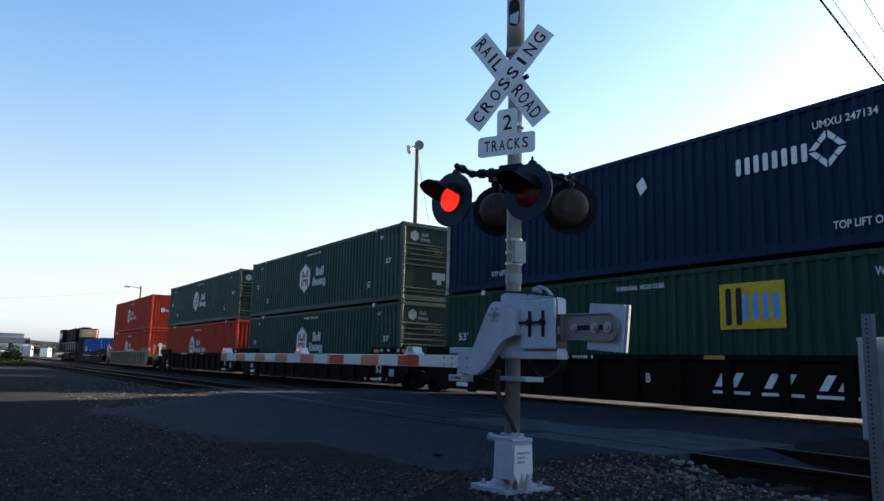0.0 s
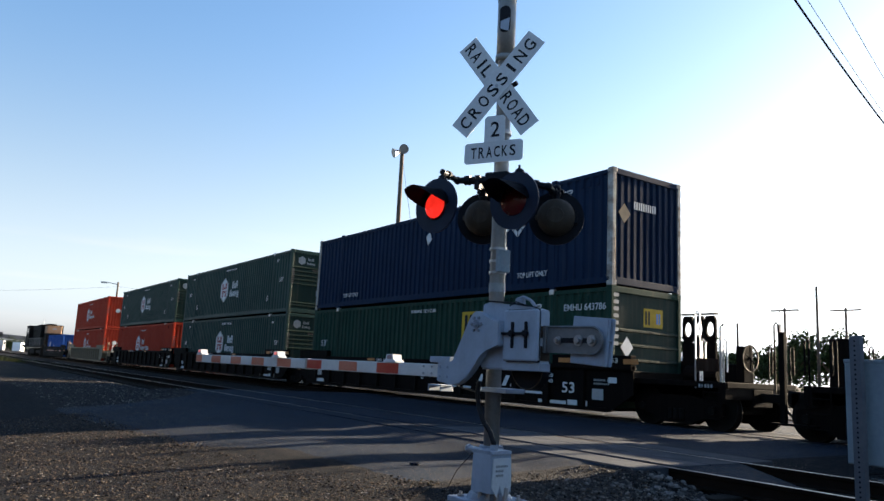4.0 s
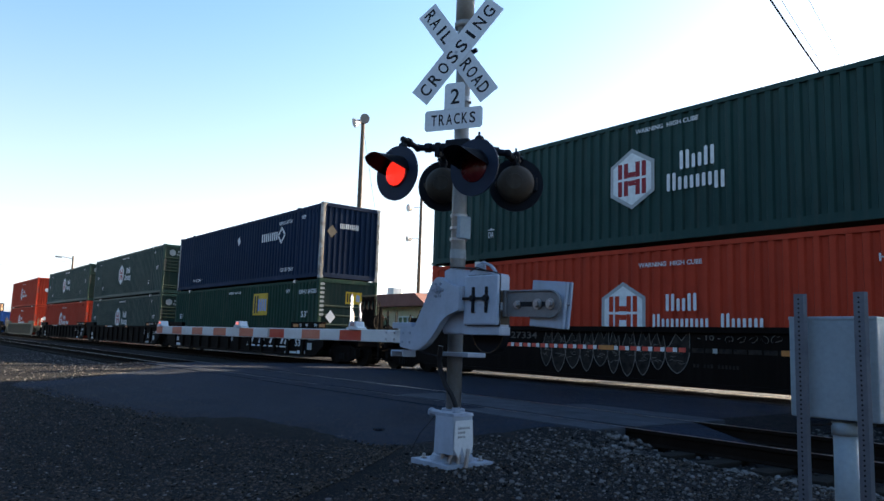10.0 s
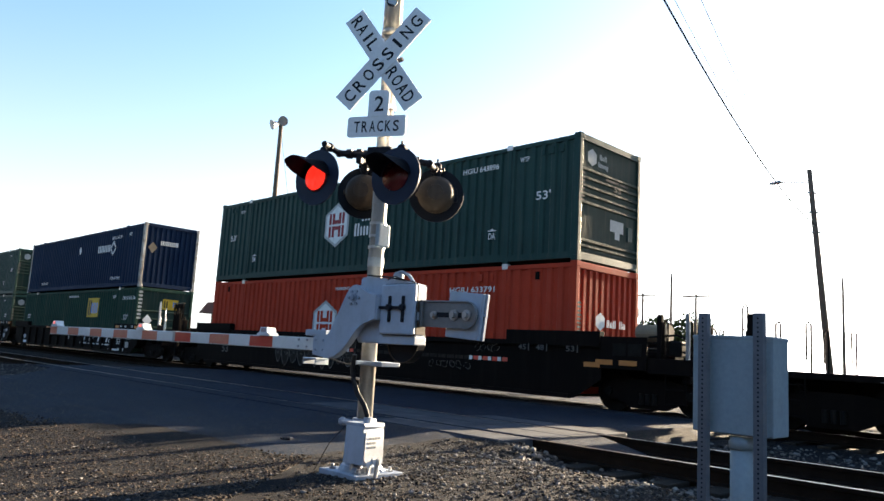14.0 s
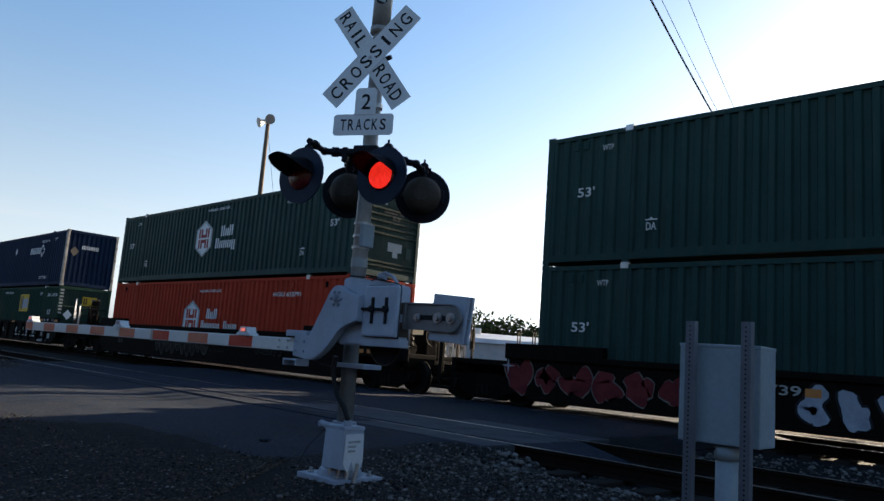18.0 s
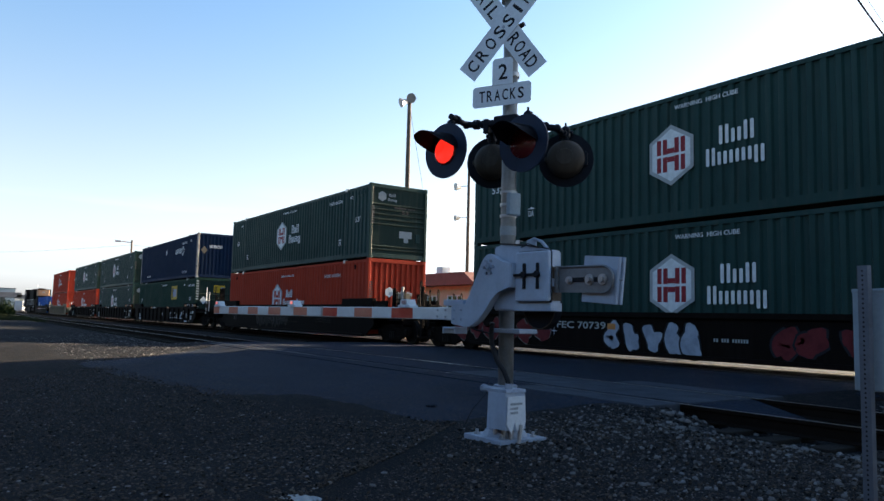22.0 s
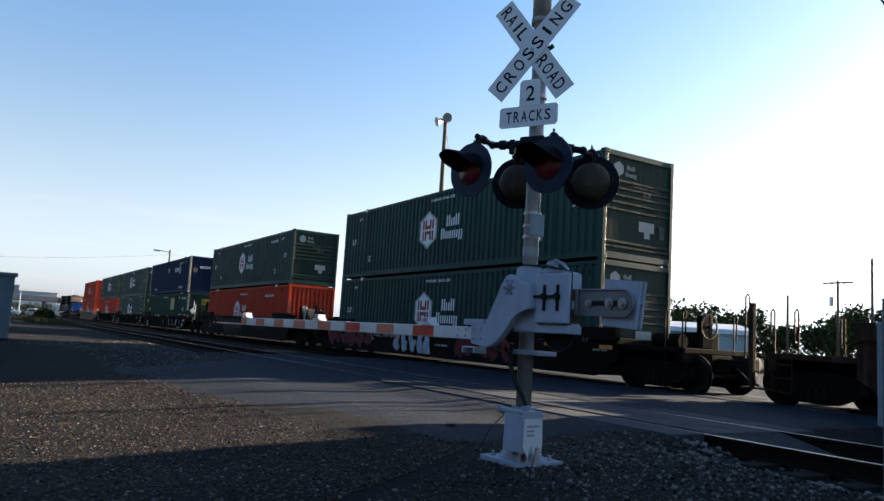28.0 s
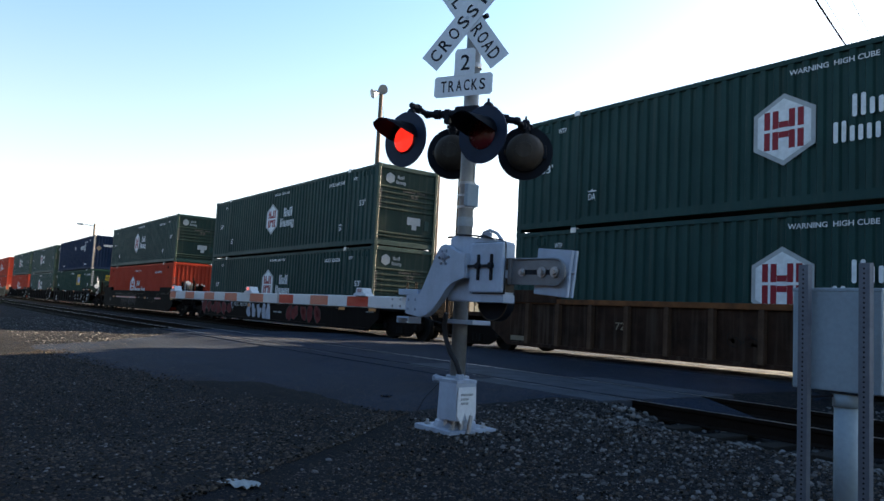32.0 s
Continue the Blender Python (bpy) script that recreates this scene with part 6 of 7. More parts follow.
        graffiti(c, 5.3, 6.05, 1.14, 1.38, y2, CARBLACK, CHALK, 4, 23, 0.012)
        bars(c, "LD LMT 123456", FADED, 0.8, 0.68, y2, 0.07, 1.0)
        letters(c, "45", DIMDECAL, 6.7, 1.26, -1.492, 0.12, 0.22)
        letters(c, "48", DIMDECAL, 7.2, 1.26, -1.492, 0.12, 0.22)
        letters(c, "53", DIMDECAL, 8.0, 1.26, -1.492, 0.12, 0.22)
        for x in (6.98, 7.48, 8.28):
            part("load_mark", box(B(), x, x + 0.025, -1.494, -1.491, 1.24, 1.4), DIMDECAL, c)
    if kind == "low":
        y2 = -1.403
        graffiti(c, -8.8, -4.5, 0.3, 1.24, y2, PINK, CHALK, 6, 31, 0.028)
        graffiti(c, -2.6, 0.13, 0.24, 1.2, y2, ICE, BLACKTXT, 5, 33, 0.045)
        graffiti(c, 1.43, 4.85, 0.26, 1.2, y2, PINK, BLACKTXT, 5, 34, 0.05)
        graffiti(c, 5.2, 6.2, 0.98, 1.14, y2, CARBLACK, CHALK, 5, 35, 0.012)
        for x, z, k in ((-8.75, 1.0, 0.2), (-4.5, 0.98, 0.22), (-4.36, 0.78, 0.13)):
            part("sprayed_star", slab(B(), [(x + k * (1 if i % 2 == 0 else 0.16) * math.cos(radians(45 * i)), z + k * (1 if i % 2 == 0 else 0.16) * math.sin(radians(45 * i))) for i in range(8)], y2 - 0.03, y2 - 0.028), ICE, c)
        letters(c, "FEC 70739", GREYDECAL, -4.28, 0.86, y2 - 0.002, 0.17, 1.67)
        bars(c, "LD LMT 123456", GREYDECAL, 0.35, 0.68, y2, 0.07, 0.8)
        part("reflector_strip", box(B(), -2.55, -2.3, y2 - 0.004, y2, 0.86, 1.0), ORANGE, c)
        for x0 in (6.2, 8.3):
            part("reflector_strip", box(B(), x0, x0 + 0.45, y2 - 0.085, y2 - 0.08, 0.95, 1.05), ORANGE, c)
        for x, w in ((5.85, "20"), (6.3, "45"), (6.9, "48"), (7.7, "53")):
            letters(c, w, DIMDECAL, x, 1.1, -1.492 if x > 6 else y2, 0.11, 0.2)
        bars(c, "ABCDE FGHI", GREYDECAL, 8.0, 0.9, y2, 0.05, 0.5)
    if kind == "rusty":
        y2 = -1.403
        letters(c, "72", CARTAN, -4.55, 0.84, y2, 0.17, 0.27)
        part("reflector_strip", box(B(), -7.9, -7.3, y2 - 0.068, y2 - 0.064, top - 0.1, top - 0.01), ORANGE, c)
        part("white_placard", box(B(), -8.0, -7.5, y2 - 0.004, y2, 0.42, 0.54), CARTAN, c)
        graffiti(c, -1.8, -1.2, 0.6, 0.95, y2, CARBROWN, FADED, 2, 41, 0.02)
    return c, wheels


def locomotive():
    """A hood-unit diesel locomotive seen from behind: frame, long hood, radiator, cab, tank, trucks, rails."""
    L = thing("locomotive", "sooty dark diesel locomotive with a faded orange rear hood", "locomotive")
    part("frame_deck", box(B(), -11, 11, -1.5, 1.5, 1.3, 1.6, 0.03), LOCODARK, L)
    part("long_hood", box(B(), -4.5, 8.2, -0.95, 0.95, 1.6, 4.1, 0.06), LOCODARK, L)
    part("radiator_section", box(B(), 4.0, 8.1, -1.4, 1.4, 2.7, 4.5, 0.08), LOCODARK, L)
    part("rear_hood", box(B(), 8.2, 10.3, -0.95, 0.95, 1.6, 3.3, 0.06), LOCODARK, L)
    part("rear_hood_top", box(B(), 8.2, 10.28, -0.93, 0.93, 3.3, 4.3, 0.06), LOCOTAN, L)
    part("bell", cyl(B(), (-1.0, 0, 4.5), (-1.0, 0, 4.75), 0.15, 0.08, 12), STEEL, L)
    part("radio_mast", cyl(B(), (-6.0, 0.5, 4.6), (-6.0, 0.5, 5.9), 0.03, 0.01, 6), STEEL, L)
    cab = part("cab", box(B(), -8.2, -4.5, -1.5, 1.5, 1.6, 4.6, 0.08), LOCODARK, L)
    for x in (-7.4, -6.0):
        part("cab_window", box(B(), x, x + 1.0, -1.52, -1.49, 3.3, 4.1, 0.01), GLASSDK, cab)
    part("nose", box(B(), -10.4, -8.2, -1.0, 1.0, 1.6, 3.4, 0.08), LOCODARK, L)
    part("dynamic_brake_blister", box(B(), -2.5, 2.5, -1.2, 1.2, 3.7, 4.5, 0.08), LOCODARK, L)
    for x in (0, 5.5, 7.5):
        part("roof_fan", cyl(B(), (x, 0, 4.4), (x, 0, 4.65), 0.6, seg=20), LOCODARK, L)
    part("exhaust_stack", box(B(), -3.6, -2.9, -0.3, 0.3, 4.1, 4.6, 0.03), LOCODARK, L)
    part("fuel_tank", box(B(), -3.0, 3.0, -1.35, 1.35, 0.4, 1.25, 0.12), LOCODARK, L)
    for x in (-7.2, 7.2):
        tk = part("loco_truck", box(B(), x - 2.6, x + 2.6, -1.3, 1.3, 0.55, 1.0, 0.05), LOCODARK, L)
        for dx in (-1.9, 0, 1.9):
            part("wheel_pair", cyl(B(), (x + dx, -0.85, 0.6), (x + dx, 0.85, 0.6), 0.51, seg=24), WHEELM, tk)
    part("pilot", box(B(), 10.9, 11.1, -1.4, 1.4, 0.4, 1.5, 0.02), LOCODARK, L)
    for s in (-1, 1):
        bm = B()
        for x in range(-9, 11, 2):
            cyl(bm, (x, s * 1.45, 1.6), (x, s * 1.45, 2.6), 0.025, seg=6)
        cyl(bm, (-9, s * 1.45, 2.6), (10, s * 1.45, 2.6), 0.025, seg=6)
        part("walkway_rail", bm, STEEL, L)
    part("rear_headlight", box(B(), 10.3, 10.36, -0.25, 0.25, 3.8, 4.0, 0.01), GREYDECAL, L)
    return L


MOVING, WHEELS = [], []
_kinds = {
    "green": container("green", "dark green corrugated container with a white hexagon mark", GREEN),
    "red": container("red", "orange-red corrugated container with a white hexagon mark", RED),
    "navy": container("navy", "navy blue corrugated container with worn white corner posts", BLUE),
    "emp": container("emp", "dull green corrugated container with a yellow mark", DKGREEN),
    "low": container("low", "bright blue corrugated container alone in its well", LTBLUE, True),
}
_used = set()


def load(kind, x, z, number="", label=""):
    o = _kinds[kind]
    if kind in _used:
        o = copy_thing(o, pose(x, FAR_Y, z))
    _used.add(kind)
    o.matrix_basis = pose(x, FAR_Y, z)
    if number:
        at = {"emp": (6.5, 2.32, 0.17), "navy": (4.36, 2.34, 0.15), "red": (4.24, 2.24, 0.14)}.get(kind, (4.5, 2.36, 0.14))
        letters(o, number, DECAL, at[0], at[1], -SIDE - 0.001, at[2], {"emp": 1.4, "red": 1.5}.get(kind, 1.2), name="serial_letter")
    tagged(o, label, group="stacked containers on the train")
    MOVING.append((o, x, z))


# serial numbers that can be read, lower and upper container
NUMBERS = {-7.7: ("EMHU 643786", "UMXU 247134"), 15.45: ("HGIU 633791", "HGIU 643896"), 38.3: ("HGIU 506670", "HGIU 643148")}
# rear ends of the stacks along the track when two seconds have passed
for rear, low_kind, up_kind, car in (
    (-67.5, "red", "red", ("rusty", "tan ribbed well car under two red containers", CARTAN, CARTAN, (3.2, 3.2), (True, True))),
    (-45.1, "red", "green", ("ribbed", "black ribbed articulated well car unit", CARBLACK, CARBLACK, (3.2, 1.45), (True, False))),
    (-26.75, "green", "green", ("ribbed", "black ribbed articulated well car unit", CARBLACK, CARBLACK, (1.45, 1.45), (True, True))),
    (-7.7, "emp", "navy", ("ribbed", "black ribbed articulated well car unit with white markings", CARBLACK, CARBLACK, (1.45, 3.75), (False, True), True)),
    (15.45, "red", "green", ("plain", "smooth black well car with reflector strips and chalky graffiti", CARBLACK, CARBLACK, (3.2, 3.4), (True, True))),
    (38.3, "green", "green", ("low", "black well car sprayed with pink and silver graffiti", CARBLACK, CARBLACK, (3.3, 3.4), (True, True))),
    (61.7, "green", "green", ("rusty", "rusty brown ribbed well car with an orange top chord", CARBROWN, CARRUST, (3.3, 3.4), (True, True))),
):
    x = rear - HALF
    low_no, up_no = NUMBERS.get(rear, ("", ""))
    load(low_kind, x, LOAD_Z, low_no)
    load(up_kind, x, LOAD_Z + TALL + 0.004, up_no)
    o, ws = well_car(*car)
    o.matrix_basis = pose(x, FAR_Y, 0)
    MOVING.append((o, x, 0))
    WHEELS += ws
_x = -97.3
load("low", _x, LOAD_Z)
o, ws = well_car("plain", "low black well car behind the locomotive", CARBLACK, CARBLACK, (2.6, 2.6), (True, True))
o.matrix_basis = pose(_x, FAR_Y, 0)
MOVING.append((o, _x, 0))
WHEELS += ws
_x = -119.4
o = locomotive()
o.matrix_basis = pose(_x, FAR_Y, 0)
MOVING.append((o, _x, 0))


# ---- poles, wires, trees and buildings round the crossing ----
def wood_pole(name, x, y, h, label, r=0.16, mat=POLEWOOD):
    p = thing(name, label, "utility pole", pose(x, y, -0.1), "poles behind the railway")
    part("shaft", cyl(B(), (0, 0, -0.5), (0, 0, h), r, r * 0.62, 12), mat, p, smooth=True)
    return p


lamp = wood_pole("floodlight_pole", -30.02, 18.09, 11.9, "tall dark pole with two round floodlights on top", 0.15)
for s, tilt in ((-1, 25), (1, -15)):
    bm = B()
    cyl(bm, (0, 0, 0), (s * 0.42, 0, 0.0), 0.03, seg=8)
    part("lamp_bracket", bm, STEEL, lamp).matrix_basis = pose(0, -0.1, 11.75, 0, 0, 20)
    bm = B()
    cyl(bm, (0, 0.16, 0), (0, -0.08, 0), 0.12, 0.24, 20)
    cyl(bm, (0, 0.34, 0), (0, 0.16, 0), 0.1, 0.13, 12)
    part("floodlight", bm, STEEL, lamp, "round grey floodlight").matrix_basis = pose(s * 0.45, -0.15, 11.7, 20, 0, 15 + s * 25)
part("pole_steps", tube(B(), [(0.12, -0.05, 4 + 0.0)] + [(0.12 + 0.1 * (i % 2), -0.05, 4 + 0.35 * i) for i in range(20)], 0.008, 4), STEEL, lamp)
part("guy_wire", tube(B(), [(0.05, 0, 11.3), (1.4, 0.4, 5.5)], 0.008, 4), WIRE, lamp)
tall = wood_pole("floodlight_pole", -44.5, 32.3, 13.6, "thin dark pole with side lamps", 0.16)
for z, r in ((11.2, 0.3), (8.8, 0.22)):
    bm = B()
    cyl(bm, (0, 0, z), (-0.7, -0.4, z), 0.03, seg=6)
    cyl(bm, (-0.7, -0.3, z), (-0.75, -0.7, z - 0.05), r * 0.6, r, 14)
    part("side_lamp", bm, STEEL, tall)
w3 = wood_pole("utility_pole", -52.0, 40.0, 13.4, "distant timber pole with a transformer and crossarm", 0.14)
part("transformer", cyl(B(), (0.45, -0.2, 6.6), (0.45, -0.2, 7.8), 0.3, seg=12), STEEL, w3)
part("crossarm", box(B(), -1.2, 1.2, -0.06, 0.06, 8.0, 8.15), POLEWOOD, w3)
rp = wood_pole("utility_pole", -11.9, 38.2, 11.4, "leaning weathered timber pole carrying the overhead wires", 0.19)
rp.matrix_basis = pose(-11.9, 38.2, -0.1, 1.5, -4.1, 0)
for z in (8.2, 9.2, 10.2):
    part("wire_insulator", cyl(B(), (-0.12, -0.2, z), (0.16, 0.2, z), 0.05, seg=8), STEEL, rp)
bm = B()
cyl(bm, (-0.1, 0, 10.75), (-1.5, -0.2, 11.0), 0.03, seg=8)
part("lamp_arm", bm, STEEL, rp)
bm = B()
bmesh.ops.create_icosphere(bm, subdivisions=2, radius=1)
for v in bm.verts:
    v.co = Vector((v.co.x * 0.36 - 1.6, v.co.y * 0.14 - 0.2, v.co.z * 0.09 + 11.0))
part("street_lamp_head", bm, STEEL, rp)
for x, y, h, arm, lean in ((-30.0, 52.0, 6.9, True, 0), (-28.1, 53.0, 8.5, False, 2), (-26.5, 53.9, 6.95, True, 0), (-32.8, 50.3, 5.7, False, 0), (-17.1, 57.5, 8.3, False, -2), (-14.0, 60.0, 6.0, True, 0)):
    p = wood_pole("utility_pole", x, y, h, "distant timber utility pole with a crossarm" if arm else "bare distant timber pole", 0.13)
    if arm:
        part("crossarm", box(B(), -1.1, 1.1, -0.05, 0.05, h - 0.25, h - 0.13), POLEWOOD, p)
        part("brace", tube(B(), [(-0.5, 0, h - 0.2), (0, 0, h - 0.8), (0.5, 0, h - 0.2)], 0.025, 5), POLEWOOD, p)
        if x == -30.0:
            part("transformer", cyl(B(), (-0.4, -0.1, h - 1.9), (-0.4, -0.1, h - 1.2), 0.17, seg=10), STEEL, p)
fp = wood_pole("street_lamp", -117.45, 22.6, 11.7, "far timber pole with a street lamp arm", 0.2)
part("lamp_arm", tube(B(), [(0, 0, 11.3), (-0.3, -1.2, 11.5), (-0.4, -1.5, 11.5)], 0.06, 6), STEEL, fp)
part("street_lamp_head", box(B(), -0.6, -0.2, -2.3, -1.4, 11.35, 11.6, 0.05), BOXGREY, fp)


def wire(a, b, sag, r, label):
    a, b = Vector(a), Vector(b)
    pts = [a.lerp(b, i / 24) - Vector((0, 0, sag * 4 * (i / 24) * (1 - i / 24))) for i in range(25)]
    tagged(part("overhead_wire", tube(B(), pts, r, 5), WIRE, None), label, "overhead wire", "overhead wires")


wire((-12.45, 38.0, 8.4), (-3.0, -5.0, 10.8), 1.69, 0.02, "thick black overhead cable crossing the tracks")
wire((-12.45, 38.0, 8.9), (-1.75, -5.0, 10.0), 1.6, 0.006, "thin black overhead wire crossing the tracks")
wire((-12.45, 38.0, 8.45), (-2.6, -5.0, 10.7), 1.75, 0.006, "thin black overhead wire crossing the tracks")
wire((-117.45, 22.6, 10.9), (-170.0, -22.0, 11.0), 1.2, 0.012, "far sagging overhead wire")
wire((-117.45, 22.6, 10.9), (-64.0, 44.0, 9.0), 1.0, 0.012, "far sagging overhead wire")


def tree(x, y, h, w, seed):
    """Trunk, limbs and a crown of many small leaf clumps with gaps."""
    rng = random.Random(seed)
    t = thing("tree", "dark green leafy tree behind the railway", "tree", pose(x, y, -0.1), "trees behind the railway")
    bm = B()
    cyl(bm, (0, 0, 0), (0.1, 0, h * 0.45), 0.2, 0.12, 8)
    ends = []
    for i in range(9):
        a, e = rng.uniform(0, 6.28), rng.uniform(0.25, 0.5)
        p = Vector((math.cos(a) * w * e, math.sin(a) * w * e, h * rng.uniform(0.5, 0.92)))
        cyl(bm, (0.05, 0, h * rng.uniform(0.25, 0.45)), p, 0.07, 0.02, 5)
        ends.append(p)
    part("trunk", bm, BARK, t, "brown trunk and limbs")
    vs, fs = [], []
    for p in ends + [Vector((rng.uniform(-0.4, 0.4) * w, rng.uniform(-0.4, 0.4) * w, h * rng.uniform(0.3, 0.9))) for _ in range(12)]:
        R = w * rng.uniform(0.14, 0.24)
        for _ in range(130):
            d = Vector((rng.gauss(0, 1), rng.gauss(0, 1), rng.gauss(0, 0.8)))
            d *= R * rng.uniform(0.3, 1.0) ** 0.5 / d.length
            c = p + d
            u = Vector((rng.gauss(0, 1), rng.gauss(0, 1), rng.gauss(0, 1))).normalized()
            v = u.orthogonal().normalized()
            s = rng.uniform(0.08, 0.2)
            b = len(vs)
            vs += [tuple(c - u * s), tuple(c + v * s * 0.6), tuple(c + u * s), tuple(c - v * s * 0.6)]
            fs.append((b, b + 1, b + 2, b + 3))
    me = bpy.data.meshes.new("crown")
    me.from_pydata(vs, [], fs)
    me.materials.append(LEAF)
    cr = new("crown", me)
    cr.parent = t
    tagged(cr, "crown of small dark leaves")


for i, (x, y, h, w) in enumerate(((-45.5, 46.5, 5.0, 5), (-42.2, 49.4, 5.6, 5), (-39.3, 51.9, 5.3, 5), (-36.6, 53.8, 3.7, 4.5), (-32.6, 56.6, 4.9, 5.5), (-29.8, 57.9, 5.2, 5.5), (-26.6, 59.4, 4.1, 5), (-49.0, 44.0, 4.6, 5), (-34.5, 58, 4.0, 5))):
    tree(x, y, h, w, 100 + i)
for i, (x, y, h, w) in enumerate(((-300, 12, 3.4, 8), (-300, 20, 3.6, 8), (-305, 28, 4.6, 9), (-290, 34, 5.2, 9), (-310, 5, 3.6, 9), (-285, 26, 3.4, 7))):
    tree(x, y, h, w, 130 + i)

# low pale building among the trees
hb = thing("low_building", "low white building with a pale metal roof", "building", pose(-33.5, 40.5, 0, 0, 0, -35))
part("wall", box(B(), -3.2, 3.2, -3, 3, 0, 2.3), BOXGREY, hb)
bm = B()
slab(bm, [(-3.4, 2.25), (3.4, 2.25), (3.2, 2.55), (0, 3.0), (-3.2, 2.55)], -3.2, 3.2)
part("roof", bm, ROOFGREY, hb)
for x in (-2.2, 0.2, 1.8):
    part("window", box(B(), x, x + 0.8, -3.03, -2.97, 1.0, 1.9, 0.01), GLASSDK, hb)
part("roof_unit", box(B(), -0.4, 0.6, -2.4, -1.4, 2.6, 3.3, 0.03), ROOFGREY, hb)

# station-like building behind the train
sb = thing("depot_building", "long cream building with a brown-red roof and tall windows", "building", pose(-37.2, 25.4, 0, 0, 0, 0))
part("wall", box(B(), -12, 3.4, 0, 8, 0, 3.05), STUCCO, sb)
bm = B()
slab(bm, [(-12.6, 3.0), (4.0, 3.0), (2.8, 3.75), (-11.4, 3.75)], -0.7, 8.7)
part("roof", bm, ROOFRED, sb)
part("roof_ridge", box(B(), -11.2, 2.6, 1.5, 6.5, 3.75, 3.95, 0.03), ROOFGREY, sb)
for x in (-10.5, -7.8, -5.1, -2.4, 0.3):
    wd = part("window", box(B(), x, x + 1.5, -0.03, 0.03, 0.9, 2.4), GLASSDK, sb)
    bm = B()
    for q in (0, 0.5, 1.0, 1.5):
        box(bm, x + q - 0.04, x + q + 0.04, -0.06, -0.03, 0.86, 2.44)
    for z in (0.9, 1.65, 2.4):
        box(bm, x, x + 1.5, -0.055, -0.03, z - 0.03, z + 0.03)
    part("window_frame", bm, WHITE, wd)
part("roof_vent", box(B(), -2.6, -1.9, 1.0, 1.7, 3.75, 4.35, 0.03), ROOFGREY, sb)

# relay house beside the lot
rh = thing("relay_house", "pale blue-grey steel relay house with a printed notice", "relay house", pose(-28.9, -0.75, 0, 0, 0, 2))
part("body", box(B(), -1.2, 1.2, -1.35, 1.35, 0.08, 2.12, 0.015), RELAYBLUE, rh)
part("roof", box(B(), -1.27, 1.27, -1.42, 1.42, 2.1, 2.22, 0.02), RELAYBLUE, rh)
part("foundation", box(B(), -1.1, 1.1, -1.2, 1.2, -0.1, 0.08), CONCRETE, rh)
for y in (-0.7, 0.0, 0.7):
    part("panel_seam", box(B(), 1.2, 1.208, y - 0.012, y + 0.012, 0.1, 2.1), RELAYBLUE, rh)
nt_ = part("notice", box(B(), 1.202, 1.212, 0.1, 0.62, 1.3, 1.88), WHITE, rh, "white printed notice")
for i, w in enumerate((0.26, 0.4, 0.3, 0.4, 0.42)):
    part("notice_line", box(B(), 1.2125, 1.2145, 0.36 - w / 2, 0.36 + w / 2, 1.76 - 0.1 * i, 1.81 - 0.1 * i), SKYBLUE, nt_)
for z in (0.5, 1.6):
    part("door_hinge", cyl(B(), (1.2, 1.36, z), (1.2, 1.36, z + 0.12), 0.03, seg=8), STEEL, rh)
part("wall_fitting", box(B(), 0.9, 1.15, 1.35, 1.5, 1.6, 1.85, 0.02), STEEL, rh)

# overpass far down the line
op = thing("overpass", "long grey concrete road overpass far down the line", "bridge", pose(-330, 0, 0))
part("deck", box(B(), -6, 6, -160, 24, 4.9, 6.2, 0.1), FARCONC, op)
bm = B()
box(bm, -6, 6, 22, 60, 5.9, 7.4, m=pose(0, 0, 0, -3, 0, 0))
part("ramp", bm, FARCONC, op)
part("parapet", box(B(), 5.6, 6.0, -160, 24, 6.2, 6.9, 0.05), FARCONC, op)
for y in (-60, -40, -20, 0, 18):
    for x in (-4, 4):
        part("pier", cyl(B(), (x, y, -0.5), (x, y, 4.9), 0.6, seg=12), FARCONC, op)
tb_ = thing("distant_building", "pale flat-roofed building beyond the overpass", "building", pose(-420, 18.5, 0))
part("wall", box(B(), -10, 10, -9.5, 9, 0, 10.2), BOXGREY, tb_)
part("roof", box(B(), -10.3, 10.3, -9.8, 9.3, 10.2, 10.5), FARCONC, tb_)
for y in range(-8, 7, 4):
    part("window", box(B(), 9.98, 10.05, y, y + 2.4, 6.5, 8.2), GLASSDK, tb_)


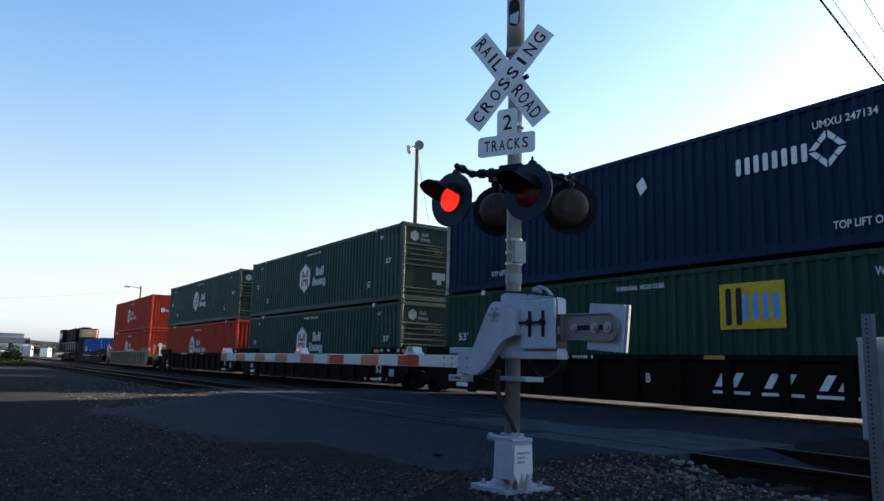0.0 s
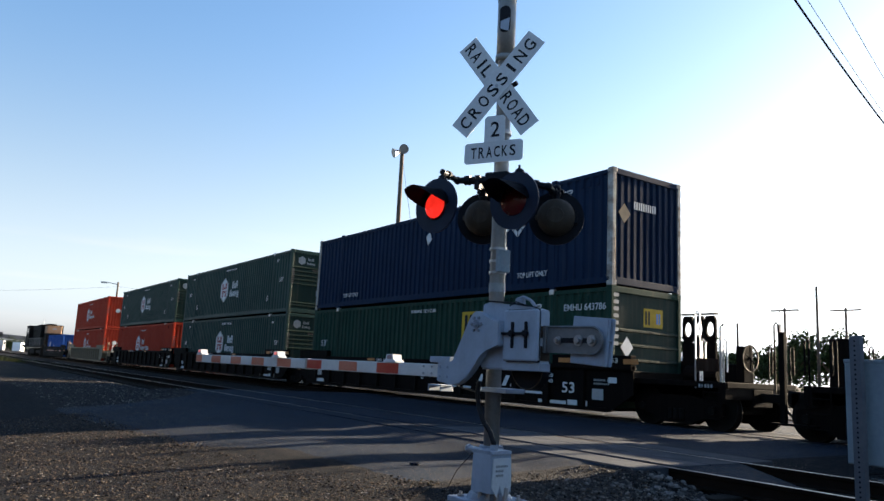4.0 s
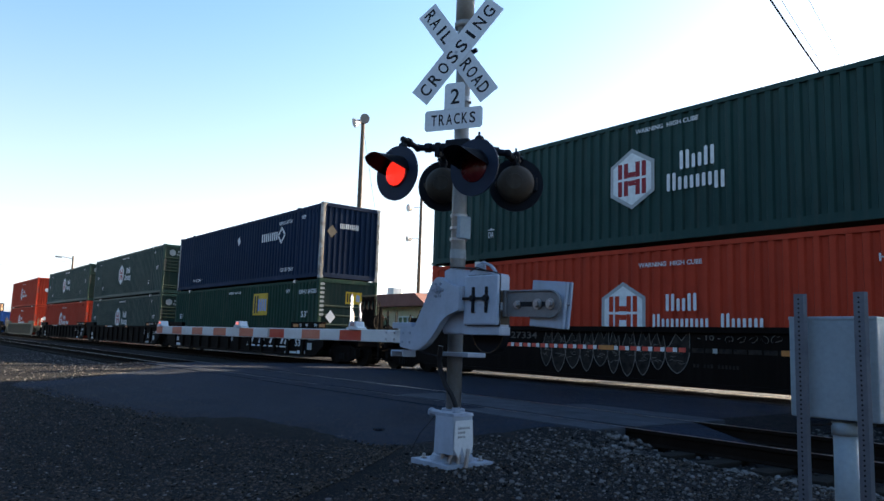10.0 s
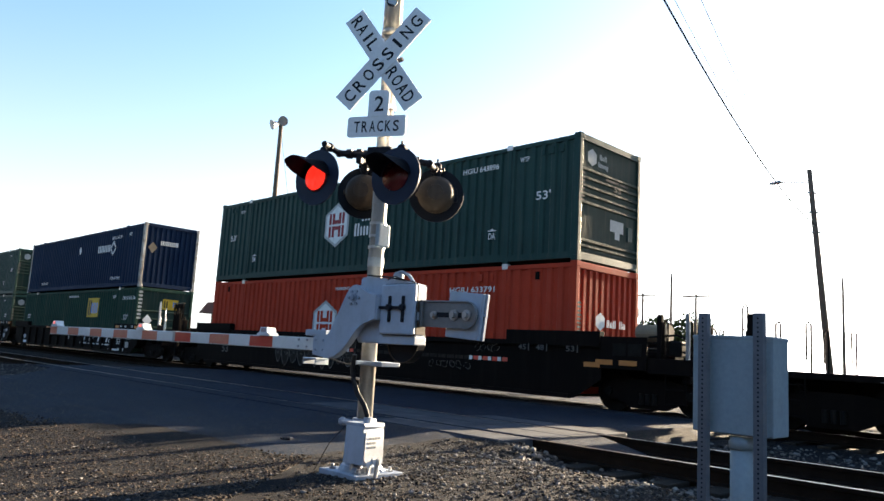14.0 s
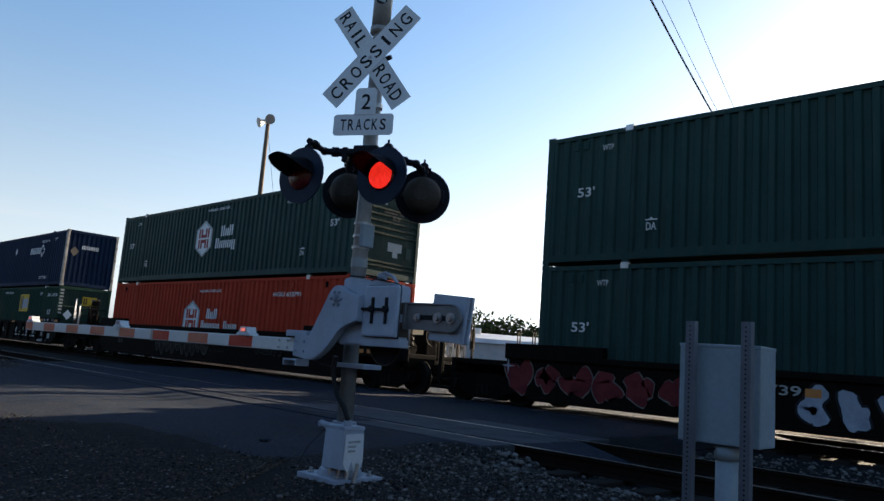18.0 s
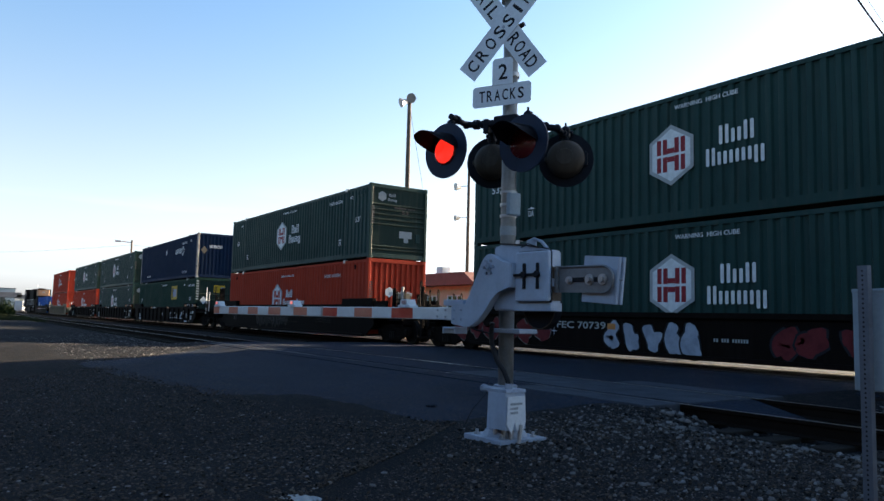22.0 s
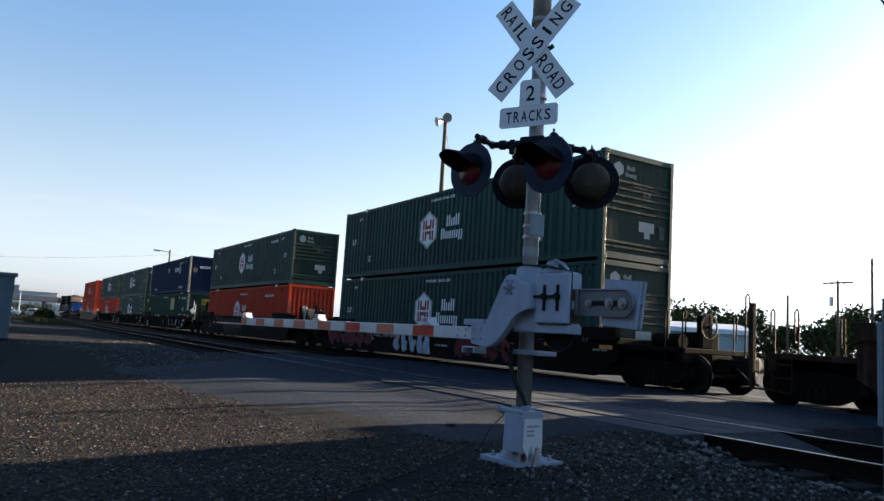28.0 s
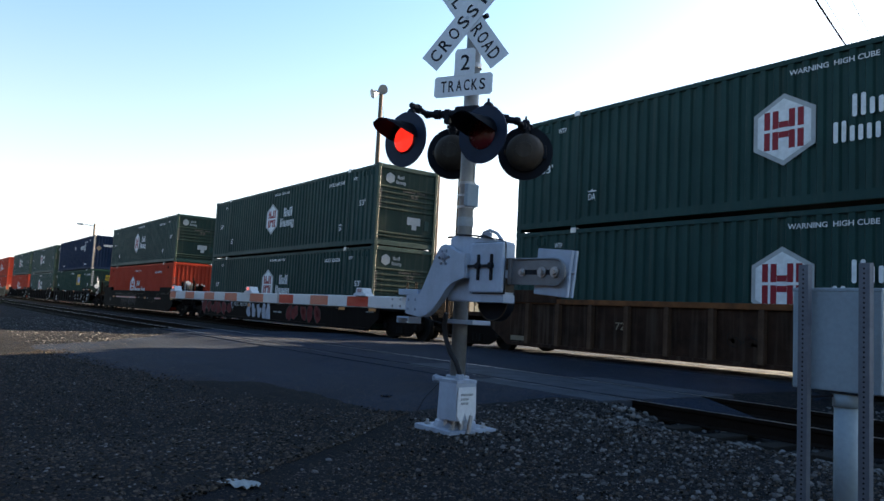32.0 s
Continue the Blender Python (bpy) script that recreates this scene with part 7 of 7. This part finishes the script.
def vehicle(name, x, y, rz, ln, h, paint, label, van):
    v = thing(name, label, "vehicle", pose(x, y, 0, 0, 0, rz), "parked vehicles")
    bm = B()
    k = 0.08 if van else 0.24
    slab(bm, [(-ln / 2, 0.35), (ln / 2, 0.35), (ln / 2, h * 0.52), (ln * (0.5 - k * 0.6), h * 0.58), (ln * (0.5 - k * 1.4), h), (-ln * (0.5 - (0.02 if van else 0.14)), h), (-ln / 2, h * 0.55)], -0.92, 0.92)
    bmesh.ops.bevel(bm, geom=bm.edges[:], offset=0.05, segments=2, affect="EDGES")
    part("body", bm, paint, v)
    part("side_glass", box(B(), -ln * 0.3, ln * 0.3, -0.94, 0.94, h * 0.62, h * 0.88, 0.02), GLASSDK, v)
    part("windscreen", box(B(), ln * (0.5 - k * 1.3), ln * (0.5 - k * 1.25) + 0.05, -0.8, 0.8, h * 0.62, h * 0.9, 0.02), GLASSDK, v)
    for sx in (-0.32, 0.32):
        for sy in (-0.85, 0.85):
            w = part("wheel", cyl(B(), (sx * ln, sy - 0.1, 0.33), (sx * ln, sy + 0.1, 0.33), 0.33, seg=16), RUBBER, v)
            part("rim", cyl(B(), (sx * ln, sy - 0.11, 0.33), (sx * ln, sy + 0.11, 0.33), 0.19, seg=12), STEEL, w)


vehicle("van", -214, 19.6, 165, 5.2, 2.5, VANWHITE, "white parked van near the track", True)
vehicle("van", -224, 16.3, 170, 6.4, 2.9, GREYVAN, "grey parked box van", True)
vehicle("car", -140, 6.8, 20, 4.4, 1.45, GREYVAN, "grey car parked beside the lot", False)
vehicle("car", -152, 2.4, 80, 4.4, 1.5, VANWHITE, "white car parked beside the lot", False)
vehicle("car", -146, -1.5, 95, 4.5, 1.5, LOCODARK, "dark car parked beside the lot", False)
mp = wood_pole("marker_pole", -199.8, 5.8, 5.6, "short white marker post beside the lot", 0.12, BOXGREY)
sg = thing("weed_bush", "green bush at the end of the lot", "bush", pose(-128, 7.2, 0))
_rng = random.Random(77)
_vs, _fs = [], []
for _i in range(1800):
    d = Vector((_rng.gauss(0, 1), _rng.gauss(0, 1), abs(_rng.gauss(0, 0.9))))
    d *= 1.6 * _rng.random() ** 0.4 / d.length
    u = Vector((_rng.gauss(0, 1), _rng.gauss(0, 1), _rng.gauss(0, 1))).normalized()
    v_ = u.orthogonal()
    k = _rng.uniform(0.1, 0.2)
    n_ = len(_vs)
    _vs += [tuple(d - u * k), tuple(d + v_ * k * 0.6), tuple(d + u * k), tuple(d - v_ * k * 0.6)]
    _fs.append((n_, n_ + 1, n_ + 2, n_ + 3))
_me = bpy.data.meshes.new("crown")
_me.from_pydata(_vs, [], _fs)
_me.materials.append(LEAF)
_o = new("crown", _me)
_o.parent = sg


# ---- what moves ----
TRAVEL = [
    (0, 4.16),
    (0.5, 3.19),
    (1, 2.22),
    (1.5, 1.12),
    (2, 0.00),
    (2.5, -0.82),
    (3, -2.12),
    (3.5, -3.14),
    (4, -4.13),
    (4.5, -5.18),
    (6.5, -9.39),
    (7, -10.59),
    (7.5, -11.64),
    (8, -12.53),
    (8.5, -13.52),
    (9, -14.66),
    (9.5, -15.67),
    (10, -16.67),
    (10.5, -17.69),
    (11, -18.61),
    (11.5, -19.69),
    (12, -20.59),
    (12.5, -21.65),
    (13, -22.75),
    (13.5, -23.65),
    (14, -24.64),
    (14.5, -25.69),
    (16.5, -28.88),
    (17, -29.91),
    (17.5, -30.86),
    (18, -31.88),
    (18.5, -32.95),
    (19, -33.25),
    (19.5, -34.97),
    (20, -35.93),
    (20.5, -36.78),
    (21, -37.87),
    (21.5, -38.84),
    (22, -39.88),
    (22.5, -40.98),
    (23, -41.91),
    (23.5, -42.90),
    (24, -43.34),
    (24.5, -44.90),
    (25, -45.90),
    (25.5, -46.90),
    (27.5, -50.84),
    (28, -51.88),
    (28.5, -52.83),
    (29, -53.76),
    (29.5, -54.81),
    (30, -55.78),
    (30.5, -56.84),
    (31, -57.74),
    (31.5, -58.73),
    (32, -59.86),
]


def travel(t):
    return float(np.interp(t, [r[0] for r in TRAVEL], [r[1] for r in TRAVEL]))


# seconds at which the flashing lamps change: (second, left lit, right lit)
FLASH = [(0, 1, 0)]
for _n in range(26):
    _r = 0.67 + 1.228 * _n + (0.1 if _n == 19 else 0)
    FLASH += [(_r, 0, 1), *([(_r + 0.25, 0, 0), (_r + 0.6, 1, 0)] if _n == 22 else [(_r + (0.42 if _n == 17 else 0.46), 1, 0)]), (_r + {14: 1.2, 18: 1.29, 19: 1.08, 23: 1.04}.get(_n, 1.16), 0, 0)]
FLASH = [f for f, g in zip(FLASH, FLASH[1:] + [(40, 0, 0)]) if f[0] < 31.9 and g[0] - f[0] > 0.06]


def motions():
    for ob, x, z in MOVING:
        walk(ob, [(t, pose(x + s, FAR_Y, z)) for t, s in TRAVEL])
    for w in WHEELS:
        x, y, z = w.matrix_basis.translation
        walk(w, [(t / 4, pose(x, y, z, 0, math.degrees(travel(t / 4) / 0.42), 0)) for t in range(129)])
    # flashing is imitated: an always-lit array slides through its lens and back behind it
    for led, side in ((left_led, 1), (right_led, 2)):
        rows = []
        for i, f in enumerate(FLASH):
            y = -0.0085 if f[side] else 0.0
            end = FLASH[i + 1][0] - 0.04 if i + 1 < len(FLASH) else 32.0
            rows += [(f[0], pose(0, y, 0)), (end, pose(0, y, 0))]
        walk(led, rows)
    # glow pieces in two gate-arm lamps slide with the lights, the tip's burns steadily
    for lamp, side in zip(ARM_GLOWS, (2, 1, 0)):
        rows = []
        for i, f in enumerate(FLASH):
            y = 0.0 if side == 0 or f[side] else 0.006
            end = FLASH[i + 1][0] - 0.04 if i + 1 < len(FLASH) else 32.0
            rows += [(f[0], pose(0, y, 0)), (end, pose(0, y, 0))]
        walk(lamp, rows)
    for led in (rear_left_led, rear_right_led):
        walk(led, [(0, pose(0, 0, 0)), (32, pose(0, 0, 0))])


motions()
